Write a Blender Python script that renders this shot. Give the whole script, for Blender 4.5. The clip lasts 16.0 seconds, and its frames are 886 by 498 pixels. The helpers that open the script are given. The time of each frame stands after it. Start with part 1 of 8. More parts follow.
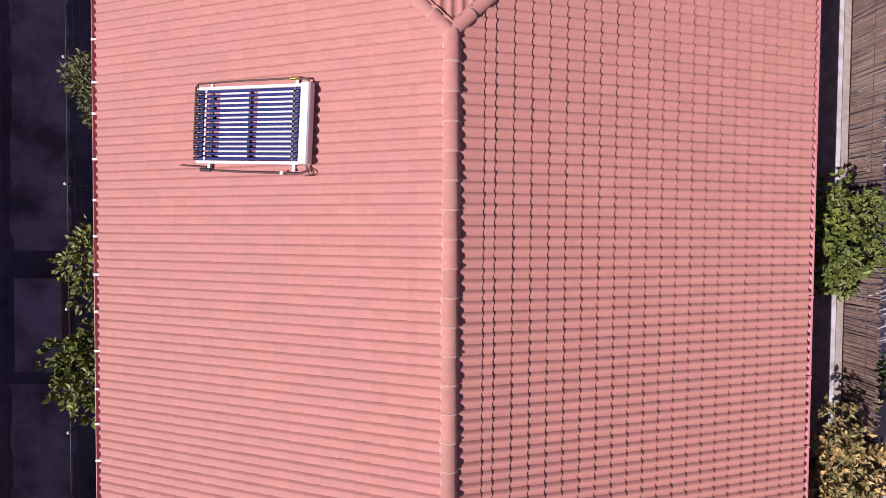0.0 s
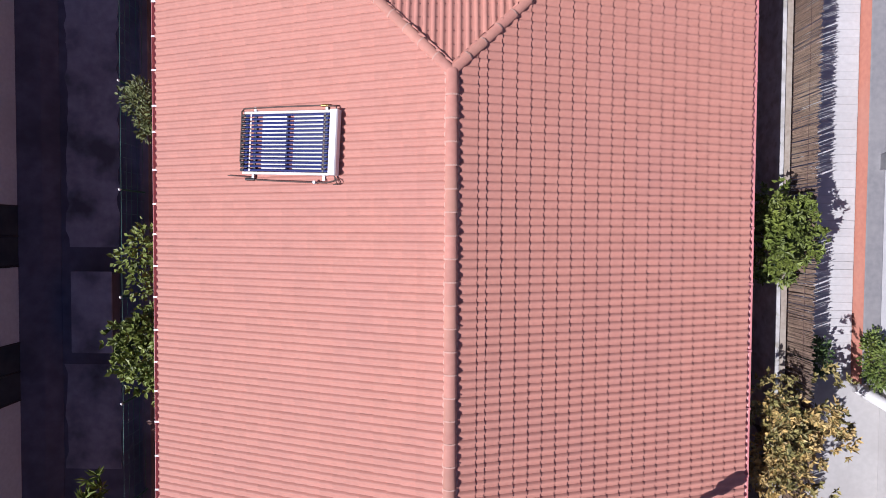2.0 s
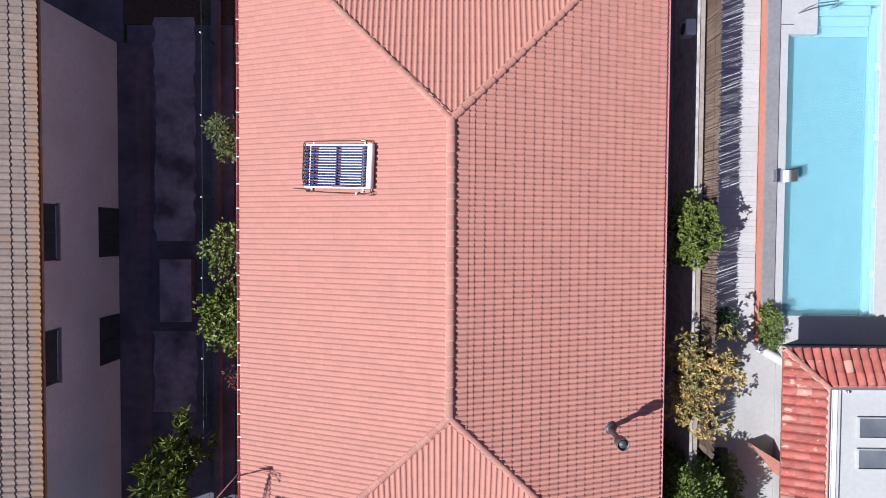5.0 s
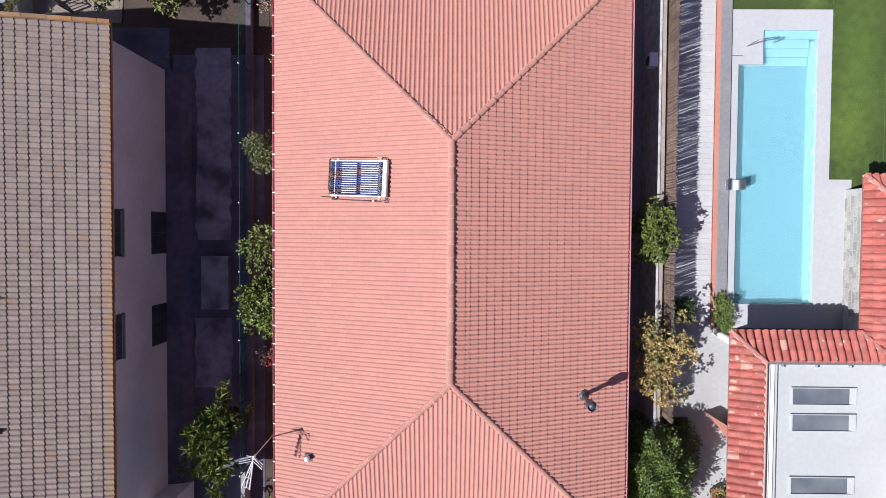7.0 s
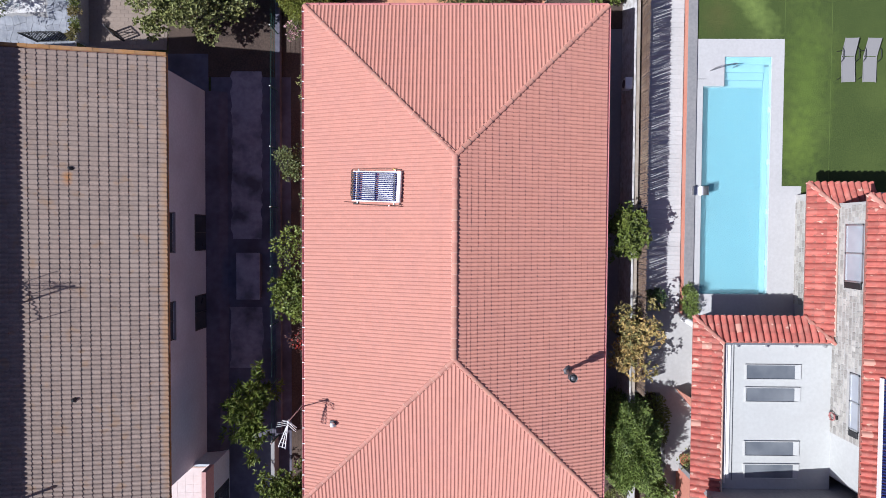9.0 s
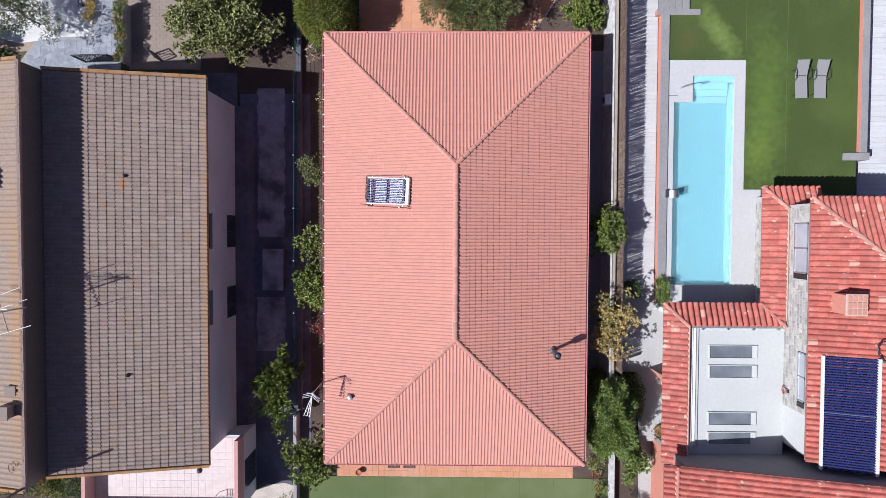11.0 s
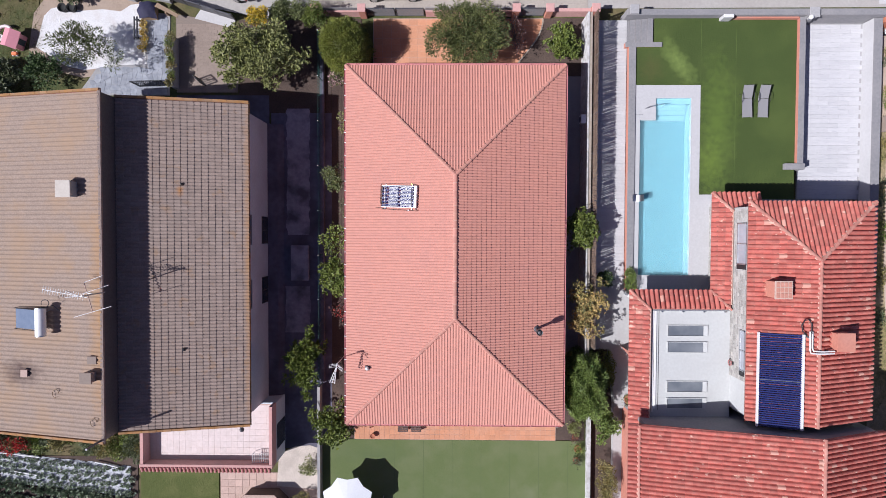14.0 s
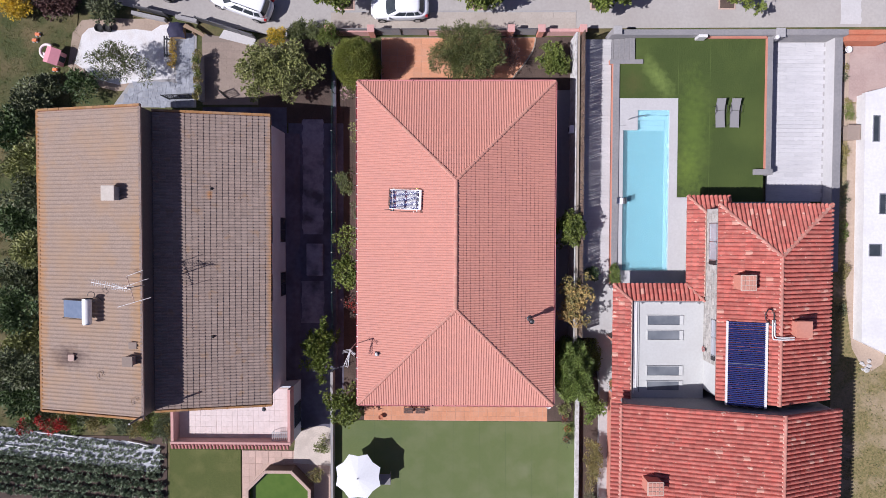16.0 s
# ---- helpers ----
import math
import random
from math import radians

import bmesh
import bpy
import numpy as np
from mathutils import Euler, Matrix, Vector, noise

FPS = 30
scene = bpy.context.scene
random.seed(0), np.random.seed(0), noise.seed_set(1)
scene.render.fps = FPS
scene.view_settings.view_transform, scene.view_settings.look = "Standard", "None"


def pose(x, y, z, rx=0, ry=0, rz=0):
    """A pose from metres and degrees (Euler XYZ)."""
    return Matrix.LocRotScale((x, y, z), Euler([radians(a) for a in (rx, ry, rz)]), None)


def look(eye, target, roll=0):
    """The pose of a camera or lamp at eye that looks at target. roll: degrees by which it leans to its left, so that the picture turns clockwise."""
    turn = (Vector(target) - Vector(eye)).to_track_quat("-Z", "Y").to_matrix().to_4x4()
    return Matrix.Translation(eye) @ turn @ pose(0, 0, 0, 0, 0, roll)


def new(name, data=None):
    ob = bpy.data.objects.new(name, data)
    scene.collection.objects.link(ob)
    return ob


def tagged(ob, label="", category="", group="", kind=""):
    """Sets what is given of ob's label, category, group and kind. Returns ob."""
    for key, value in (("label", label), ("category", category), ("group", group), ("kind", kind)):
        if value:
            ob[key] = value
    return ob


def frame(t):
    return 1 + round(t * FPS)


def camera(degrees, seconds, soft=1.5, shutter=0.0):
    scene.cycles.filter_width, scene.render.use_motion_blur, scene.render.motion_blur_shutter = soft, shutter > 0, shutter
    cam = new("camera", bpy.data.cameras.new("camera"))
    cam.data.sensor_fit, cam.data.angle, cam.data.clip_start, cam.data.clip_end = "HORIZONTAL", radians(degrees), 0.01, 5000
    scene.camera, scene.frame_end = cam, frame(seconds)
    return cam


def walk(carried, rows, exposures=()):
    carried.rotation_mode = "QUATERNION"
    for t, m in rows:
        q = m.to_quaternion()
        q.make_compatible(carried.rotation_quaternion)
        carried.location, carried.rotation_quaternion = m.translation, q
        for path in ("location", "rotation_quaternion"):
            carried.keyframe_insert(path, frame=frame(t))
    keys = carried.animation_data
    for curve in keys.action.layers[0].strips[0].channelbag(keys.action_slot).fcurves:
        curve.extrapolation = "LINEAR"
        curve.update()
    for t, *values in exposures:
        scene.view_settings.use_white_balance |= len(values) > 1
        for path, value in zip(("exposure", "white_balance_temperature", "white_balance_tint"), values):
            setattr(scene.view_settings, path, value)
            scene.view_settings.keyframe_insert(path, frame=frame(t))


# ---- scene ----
cam = camera(76.0, 16.0, 0.8)
PATH = [
    (0.0, 0.009, 1.212, 14.171, -1.712, 0.844, 0.412),
    (0.5, 0.008, 1.207, 14.610, -1.706, 0.841, 0.394),
    (1.0, 0.007, 1.199, 15.089, -1.700, 0.837, 0.377),
    (1.5, 0.004, 1.186, 15.651, -1.693, 0.833, 0.364),
    (2.0, -0.003, 1.166, 16.335, -1.687, 0.827, 0.356),
    (2.5, -0.010, 1.140, 17.105, -1.681, 0.819, 0.353),
    (3.0, -0.014, 1.112, 17.926, -1.676, 0.808, 0.353),
    (3.5, -0.013, 1.083, 18.762, -1.674, 0.793, 0.356),
    (4.0, -0.014, 1.064, 19.656, -1.672, 0.777, 0.360),
    (4.5, -0.014, 1.052, 20.560, -1.671, 0.760, 0.363),
    (5.0, -0.014, 1.045, 21.458, -1.670, 0.743, 0.365),
    (5.5, -0.016, 1.042, 22.354, -1.669, 0.726, 0.366),
    (6.0, -0.021, 1.045, 23.249, -1.668, 0.711, 0.365),
    (6.5, -0.032, 1.051, 24.147, -1.665, 0.698, 0.364),
    (7.0, -0.053, 1.060, 25.056, -1.661, 0.689, 0.361),
    (7.5, -0.084, 1.061, 25.970, -1.660, 0.686, 0.357),
    (8.0, -0.123, 1.057, 26.897, -1.660, 0.688, 0.350),
    (8.5, -0.166, 1.054, 27.846, -1.660, 0.694, 0.339),
    (9.0, -0.205, 1.046, 28.805, -1.662, 0.701, 0.324),
    (9.5, -0.236, 1.031, 29.761, -1.667, 0.707, 0.307),
    (10.0, -0.257, 1.010, 30.711, -1.674, 0.712, 0.290),
    (10.5, -0.269, 0.987, 31.663, -1.681, 0.715, 0.274),
    (11.0, -0.275, 0.962, 32.619, -1.688, 0.717, 0.260),
    (11.5, -0.274, 0.939, 33.586, -1.693, 0.717, 0.248),
    (12.0, -0.270, 0.919, 34.560, -1.696, 0.714, 0.240),
    (12.5, -0.269, 0.903, 35.509, -1.696, 0.713, 0.234),
    (13.0, -0.273, 0.887, 36.475, -1.698, 0.714, 0.227),
    (13.5, -0.286, 0.877, 37.436, -1.694, 0.718, 0.219),
    (14.0, -0.303, 0.871, 38.390, -1.686, 0.722, 0.209),
    (14.5, -0.316, 0.858, 39.343, -1.680, 0.722, 0.199),
    (15.0, -0.337, 0.842, 40.301, -1.676, 0.724, 0.191),
    (15.5, -0.358, 0.827, 41.279, -1.670, 0.725, 0.185),
    (16.0, -0.380, 0.814, 42.266, -1.664, 0.725, 0.180),
]
walk(cam, [(t, pose(x, y, z, rx, ry, rz)) for t, x, y, z, rx, ry, rz in PATH],
     [(0.0, -0.09, 6100, 39), (1.5, -0.01, 5870, 28), (3.5, 0.09, 5720, 20), (7.0, 0.15, 5760, 18), (9.0, 0.15, 5720, 18), (12.5, 0.10, 5740, 19), (16.0, 0.0, 5880, 25)])

# ---- light ----
SUN = Vector((0.84, 0.305, -1.0)).normalized()
world = bpy.data.worlds.new("world")
scene.world = world
world.use_nodes = True
sky = world.node_tree.nodes.new("ShaderNodeTexSky")
sky.sky_type, sky.sun_disc = "NISHITA", False
sky.sun_elevation, sky.sun_rotation = math.asin(-SUN.z), math.atan2(-SUN.x, -SUN.y)
sky_tint = world.node_tree.nodes.new("ShaderNodeMix")      # slight violet tint on the sky's light, to turn the shade purple
sky_tint.data_type, sky_tint.blend_type = "RGBA", "MULTIPLY"
sky_tint.inputs[0].default_value, sky_tint.inputs[7].default_value = 1.0, (1.10, 0.94, 1.06, 1)
world.node_tree.links.new(sky.outputs[0], sky_tint.inputs[6])
world.node_tree.links.new(sky_tint.outputs[2], world.node_tree.nodes["Background"].inputs[0])
world.node_tree.nodes["Background"].inputs[1].default_value = 0.052
sun = new("sun", bpy.data.lights.new("sun", "SUN"))
sun.data.energy, sun.data.angle, sun.data.color = 5.2, radians(0.5), (0.99, 0.985, 0.88)
sun.matrix_world = look(-SUN * 60, (0, 0, 0))

# ---- mesh and object helpers ----
RND = random.Random(7)
GZ = -0.6            # the plots' ground
ORG = {}
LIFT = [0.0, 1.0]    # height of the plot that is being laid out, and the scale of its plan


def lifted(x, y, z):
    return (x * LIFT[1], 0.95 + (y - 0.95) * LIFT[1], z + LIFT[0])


class Build:
    """Gathers faces in world coordinates and links them as one mesh."""

    def __init__(self):
        self.v, self.f, self.s = [], [], []

    def add(self, vs, fs, smooth=False):
        n = len(self.v)
        self.v += [tuple(v) for v in vs]
        self.f += [tuple(i + n for i in f) for f in fs]
        self.s += [smooth] * len(fs)
        return self

    def box(self, x0, y0, z0, x1, y1, z1, c=0.0):
        if c <= 0:
            return self.add([(x, y, z) for z in (z0, z1) for x, y in ((x0, y0), (x1, y0), (x1, y1), (x0, y1))],
                            [(3, 2, 1, 0), (4, 5, 6, 7), (0, 1, 5, 4), (1, 2, 6, 5), (2, 3, 7, 6), (3, 0, 4, 7)])
        ring = lambda i, z: [(x0 + i, y0 + c, z), (x0 + c, y0 + i, z), (x1 - c, y0 + i, z), (x1 - i, y0 + c, z),
                             (x1 - i, y1 - c, z), (x1 - c, y1 - i, z), (x0 + c, y1 - i, z), (x0 + i, y1 - c, z)]
        vs = ring(c * 0.9, z0) + ring(0, z0 + c) + ring(0, z1 - c) + ring(c * 0.9, z1)
        fs = [tuple(range(7, -1, -1)), tuple(range(24, 32))]
        for k in range(3):
            fs += [(8 * k + i, 8 * k + (i + 1) % 8, 8 * k + 8 + (i + 1) % 8, 8 * k + 8 + i) for i in range(8)]
        return self.add(vs, fs)

    def prism(self, poly, z0, z1, top=None):
        n = len(poly)
        up = top or poly
        area = sum(poly[i][0] * poly[(i + 1) % n][1] - poly[(i + 1) % n][0] * poly[i][1] for i in range(n))
        if area < 0:
            poly, up = poly[::-1], up[::-1]
        return self.add([(x, y, z0) for x, y in poly] + [(x, y, z1) for x, y in up],
                        [tuple(range(n - 1, -1, -1)), tuple(range(n, 2 * n))] + [(i, (i + 1) % n, n + (i + 1) % n, n + i) for i in range(n)])

    def slab(self, quad, thick):
        """A flat plate: its upper corners, and its thickness downwards along its normal."""
        q = [Vector(p) for p in quad]
        nor = (q[1] - q[0]).cross(q[-1] - q[0]).normalized()
        if nor.z < 0:
            q, nor = q[::-1], -nor
        n = len(q)
        return self.add(q + [p - nor * thick for p in q],
                        [tuple(range(n)), tuple(range(2 * n - 1, n - 1, -1))] + [(n + i, n + (i + 1) % n, (i + 1) % n, i) for i in range(n)])

    def tube(self, pts, r, n=8, r1=None, caps=True):
        pts = [Vector(p) for p in pts]
        rows, side = [], None
        for i, p in enumerate(pts):
            d = (pts[min(i + 1, len(pts) - 1)] - pts[max(i - 1, 0)]).normalized()
            if side is None:
                side = d.orthogonal().normalized()
            side = (side - d * side.dot(d)).normalized()
            up = d.cross(side)
            k = r if r1 is None else r + (r1 - r) * i / (len(pts) - 1)
            rows += [p + side * (k * math.cos(2 * math.pi * j / n)) + up * (k * math.sin(2 * math.pi * j / n)) for j in range(n)]
        fs = [(i * n + j, i * n + (j + 1) % n, (i + 1) * n + (j + 1) % n, (i + 1) * n + j) for i in range(len(pts) - 1) for j in range(n)]
        self.add(rows, fs, True)
        if caps:
            m = len(rows)
            self.add(rows[:n][::-1], [tuple(range(n))])
            self.add(rows[m - n:], [tuple(range(n))])
        return self

    def lathe(self, x, y, profile, n=16):
        rows = [(x + r * math.cos(2 * math.pi * j / n), y + r * math.sin(2 * math.pi * j / n), z) for r, z in profile for j in range(n)]
        fs = [(i * n + j, i * n + (j + 1) % n, (i + 1) * n + (j + 1) % n, (i + 1) * n + j) for i in range(len(profile) - 1) for j in range(n)]
        return self.add(rows, fs, True)

    def done(self, name, material, parent=None, label=""):
        org = ORG.get(parent, Vector((0, 0, 0)))
        me = bpy.data.meshes.new(name)
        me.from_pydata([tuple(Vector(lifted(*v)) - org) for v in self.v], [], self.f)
        me.polygons.foreach_set("use_smooth", self.s)
        me.materials.append(material)
        ob = new(name, me)
        ORG[ob] = org.copy()
        if parent:
            ob.parent = parent
        if label:
            ob["label"] = label
        return ob


def thing(name, at, label, category, group="", kind=""):
    ob = new(name)
    ob.empty_display_size = 0.3
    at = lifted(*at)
    ob.location = at
    ORG[ob] = Vector(at)
    return tagged(ob, label, category, group, kind)


def structure(ob, label, category=""):
    return tagged(ob, label, category or ob.name.split("_")[0], kind="structure")


def piece(name, mesh_data, parent, m):
    """A piece on shared mesh data, under a part, at the world pose m."""
    ob = new(name, mesh_data)
    ob.parent = parent
    ob.matrix_basis = Matrix.Translation(-ORG[parent]) @ m
    return ob


def raw_mesh(name, v, f, material, smooth=None):
    me = bpy.data.meshes.new(name)
    me.from_pydata(v, [], f)
    if smooth is not None:
        me.polygons.foreach_set("use_smooth", smooth)
    me.materials.append(material)
    return me


# ---- materials ----
def mat(name, a, b, scale=6.0, rough=0.8, bump=0.3, stain=None, big=0.35, amount=0.5, vary=0.0, metal=0.0, pale=None, pale_share=0.06, depth=0.01, stretch=(1, 1, 1), spots=None, marks=()):
    """Two colours mixed by a fine grain, a stain at a large scale, and a shift from piece to piece."""
    m = bpy.data.materials.new(name)
    m.use_nodes = True
    nt = m.node_tree
    bsdf = nt.nodes["Principled BSDF"]
    geo = nt.nodes.new("ShaderNodeNewGeometry")
    mp = nt.nodes.new("ShaderNodeMapping")
    mp.inputs["Scale"].default_value = stretch
    nt.links.new(geo.outputs["Position"], mp.inputs[0])

    def noise_at(s, detail=5.0):
        n = nt.nodes.new("ShaderNodeTexNoise")
        n.inputs["Scale"].default_value, n.inputs["Detail"].default_value = s, detail
        nt.links.new(mp.outputs[0], n.inputs["Vector"])
        return n.outputs["Fac"]

    def spread(fac, lo, hi):
        r = nt.nodes.new("ShaderNodeMapRange")
        r.inputs[1].default_value, r.inputs[2].default_value = lo, hi
        nt.links.new(fac, r.inputs[0])
        return r.outputs[0]

    def mix(fac, x, y, kind="MIX"):
        n = nt.nodes.new("ShaderNodeMix")
        n.data_type, n.blend_type = "RGBA", kind
        for sock, val in ((n.inputs[0], fac), (n.inputs[6], x), (n.inputs[7], y)):
            if isinstance(val, bpy.types.NodeSocket):
                nt.links.new(val, sock)
            elif isinstance(val, (int, float)):
                sock.default_value = val
            else:
                sock.default_value = (*val, 1)
        return n.outputs[2]

    fine = noise_at(scale)
    colour = mix(spread(fine, 0.32, 0.68), a, b)
    if stain:
        f = spread(noise_at(big, 6.0), 0.45, 0.7)
        k = nt.nodes.new("ShaderNodeMath")
        k.operation = "MULTIPLY"
        k.inputs[1].default_value = amount
        nt.links.new(f, k.inputs[0])
        colour = mix(k.outputs[0], colour, stain)
    if vary or pale:
        info = nt.nodes.new("ShaderNodeObjectInfo")
        add = nt.nodes.new("ShaderNodeMath")
        add.operation = "ADD"
        nt.links.new(info.outputs["Random"], add.inputs[0])
        nt.links.new(geo.outputs["Random Per Island"], add.inputs[1])
        fr = nt.nodes.new("ShaderNodeMath")
        fr.operation = "FRACT"
        nt.links.new(add.outputs[0], fr.inputs[0])
        r = nt.nodes.new("ShaderNodeMapRange")
        r.inputs[3].default_value, r.inputs[4].default_value = 1 - vary, 1 + vary
        nt.links.new(fr.outputs[0], r.inputs[0])
        comb = nt.nodes.new("ShaderNodeCombineColor")
        for i in range(3):
            nt.links.new(r.outputs[0], comb.inputs[i])
        colour = mix(1.0, colour, comb.outputs[0], "MULTIPLY")
        if pale:
            g = nt.nodes.new("ShaderNodeMath")
            g.operation = "LESS_THAN"
            g.inputs[1].default_value = pale_share
            nt.links.new(fr.outputs[0], g.inputs[0])
            colour = mix(g.outputs[0], colour, pale)
    if spots:
        tone, size, lo, hi, share = spots
        k = nt.nodes.new("ShaderNodeMath")
        k.operation = "MULTIPLY"
        k.inputs[1].default_value = share
        nt.links.new(spread(noise_at(size, 2.0), lo, hi), k.inputs[0])
        colour = mix(k.outputs[0], colour, tone)
    for centre, radii, turn, tone, share in marks:
        # a worn or stained patch with a ragged edge at its own place
        tm = nt.nodes.new("ShaderNodeMapping")
        tm.vector_type = "TEXTURE"
        tm.inputs["Location"].default_value, tm.inputs["Rotation"].default_value, tm.inputs["Scale"].default_value = centre, (0, 0, radians(turn)), radii
        nt.links.new(geo.outputs["Position"], tm.inputs[0])
        ln = nt.nodes.new("ShaderNodeVectorMath")
        ln.operation = "LENGTH"
        nt.links.new(tm.outputs[0], ln.inputs[0])
        ad = nt.nodes.new("ShaderNodeMath")
        ad.operation = "ADD"
        nt.links.new(ln.outputs["Value"], ad.inputs[0])
        nt.links.new(spread(noise_at(2.6, 6.0), 0.25, 1.0), ad.inputs[1])
        r = nt.nodes.new("ShaderNodeMapRange")
        r.inputs[1].default_value, r.inputs[2].default_value, r.inputs[3].default_value, r.inputs[4].default_value = 0.35, 1.35, share, 0.0
        nt.links.new(ad.outputs[0], r.inputs[0])
        colour = mix(r.outputs[0], colour, tone)
    nt.links.new(colour, bsdf.inputs["Base Color"])
    bsdf.inputs["Roughness"].default_value = rough
    bsdf.inputs["Diffuse Roughness"].default_value = 0.35 if rough > 0.6 else 0.0
    bsdf.inputs["Metallic"].default_value = metal
    if bump:
        bp = nt.nodes.new("ShaderNodeBump")
        bp.inputs["Strength"].default_value, bp.inputs["Distance"].default_value = bump, depth
        nt.links.new(noise_at(scale * 2.5), bp.inputs["Height"])
        nt.links.new(bp.outputs[0], bsdf.inputs["Normal"])
    return m


M_TILE = mat("salmon_roof_tile", (0.58, 0.272, 0.204), (0.545, 0.247, 0.186), 9, 0.7, 0.2, (0.525, 0.246, 0.20), 0.8, 0.4, 0.035)
M_CAP = mat("salmon_ridge_tile", (0.56, 0.262, 0.20), (0.50, 0.225, 0.17), 8, 0.75, 0.25, (0.50, 0.28, 0.19), 0.8, 0.6, 0.10)
M_MORTAR = mat("pale_mortar", (0.55, 0.42, 0.35), (0.48, 0.33, 0.26), 12, 0.9, 0.4)
M_DECK = mat("roof_underlay", (0.32, 0.14, 0.11), (0.27, 0.115, 0.09), 4, 0.9, 0.2)
M_GUTTER = mat("pink_gutter_paint", (0.62, 0.26, 0.25), (0.56, 0.22, 0.22), 5, 0.45, 0.05)
M_WHITE = mat("white_paint", (0.78, 0.77, 0.75), (0.70, 0.69, 0.68), 5, 0.55, 0.08, (0.6, 0.58, 0.55), 0.7, 0.4)
M_PLASTER = mat("grey_plaster", (0.60, 0.655, 0.68), (0.53, 0.58, 0.605), 9, 0.9, 0.3, (0.44, 0.465, 0.48), 0.4, 0.6)
M_SALMONWALL = mat("salmon_rendered_wall", (0.54, 0.225, 0.155), (0.47, 0.185, 0.13), 7, 0.9, 0.3, (0.5, 0.26, 0.2), 0.5, 0.5)
M_PINKWALL = mat("pink_rendered_wall", (0.62, 0.36, 0.32), (0.56, 0.31, 0.28), 7, 0.9, 0.3, (0.5, 0.33, 0.3), 0.6, 0.5)
M_TERRACOTTA = mat("terracotta_paving", (0.62, 0.30, 0.165), (0.56, 0.26, 0.14), 9, 0.8, 0.25, (0.62, 0.36, 0.25), 0.7, 0.5, 0.07)
M_TURF = mat("green_turf", (0.137, 0.175, 0.062), (0.112, 0.148, 0.050), 30, 0.95, 0.5, (0.165, 0.19, 0.085), 0.6, 0.7, depth=0.02, marks=(((5.4, -17.2, GZ), (0.9, 0.8, 3), 20, (0.20, 0.22, 0.12), 0.55), ((-5.5, -14.6, GZ), (3.0, 0.8, 3), 0, (0.11, 0.15, 0.06), 0.6)))
M_SEAM = mat("turf_joint", (0.113, 0.148, 0.06), (0.10, 0.13, 0.052), 20, 0.95, 0.3)
M_LAWN = mat("mown_lawn", (0.040, 0.066, 0.0115), (0.070, 0.102, 0.021), 18, 0.95, 0.9, (0.09, 0.125, 0.026), 0.4, 0.6, depth=0.04, marks=(((14.75, 12.1, 0.44), (0.75, 2.3, 3), 35, (0.19, 0.26, 0.06), 0.8), ((17.3, 8.2, 0.44), (1.5, 5.2, 3), 0, (0.13, 0.20, 0.028), 0.6), ((16.9, 5.4, 0.44), (1.0, 1.9, 3), 0, (0.15, 0.22, 0.03), 0.6), ((12.9, 11.7, 0.44), (1.0, 1.2, 3), 0, (0.11, 0.105, 0.03), 0.5)))
M_ROUGHGRASS = mat("rough_grass", (0.10, 0.105, 0.035), (0.05, 0.07, 0.02), 7, 1.0, 0.9, (0.20, 0.15, 0.075), 0.6, 0.8, depth=0.05)
M_DRYGRASS = mat("dry_grass", (0.28, 0.215, 0.10), (0.13, 0.125, 0.045), 5, 1.0, 0.9, (0.37, 0.285, 0.19), 0.6, 0.8, depth=0.05)
M_SHORTGRASS = mat("worn_short_grass", (0.12, 0.14, 0.035), (0.075, 0.095, 0.02), 14, 0.95, 0.8, (0.17, 0.17, 0.055), 0.7, 0.7, depth=0.03)
M_SOIL = mat("brown_soil", (0.105, 0.072, 0.056), (0.06, 0.042, 0.035), 12, 1.0, 0.9, (0.15, 0.105, 0.08), 0.6, 0.6, depth=0.04)
M_CONCRETE = mat("grey_concrete", (0.40, 0.39, 0.385), (0.34, 0.33, 0.325), 7, 0.9, 0.3, (0.30, 0.28, 0.27), 0.4, 0.6)
# concrete of the shaded passage: the shade's dark blue is in its colour
M_SHADECONC = mat("damp_dark_concrete", (0.16, 0.15, 0.20), (0.115, 0.11, 0.15), 3, 0.85, 0.3, (0.06, 0.055, 0.07), 0.45, 0.9)
M_JOINT = mat("sandy_joint", (0.28, 0.225, 0.185), (0.25, 0.2, 0.165), 12, 0.95, 0.3)
M_STREET = mat("pale_concrete_street", (0.43, 0.405, 0.375), (0.38, 0.355, 0.33), 6, 0.9, 0.3, (0.34, 0.305, 0.28), 0.25, 0.6)
M_SLAB = mat("pale_paving_slab", (0.56, 0.545, 0.535), (0.505, 0.49, 0.48), 8, 0.85, 0.2, (0.47, 0.455, 0.44), 0.5, 0.6, 0.04)
M_PALEJOINT = mat("pale_cement_joint", (0.52, 0.51, 0.50), (0.47, 0.46, 0.45), 9, 0.9, 0.2)
M_DRIVE = mat("whitewashed_plank_paving", (0.56, 0.55, 0.55), (0.50, 0.49, 0.495), 5, 0.85, 0.3, (0.46, 0.455, 0.465), 0.9, 0.5, 0.045, stretch=(0.5, 5, 1), spots=((0.40, 0.40, 0.42), 3.0, 0.60, 0.72, 0.7))
M_GREYWALL = mat("grey_coping", (0.27, 0.26, 0.26), (0.22, 0.215, 0.22), 7, 0.85, 0.25, (0.33, 0.31, 0.3), 0.6, 0.5, 0.05)
M_POOLSIDE = mat("pale_pool_deck", (0.52, 0.51, 0.505), (0.475, 0.465, 0.46), 8, 0.8, 0.15, (0.44, 0.43, 0.42), 0.5, 0.5)
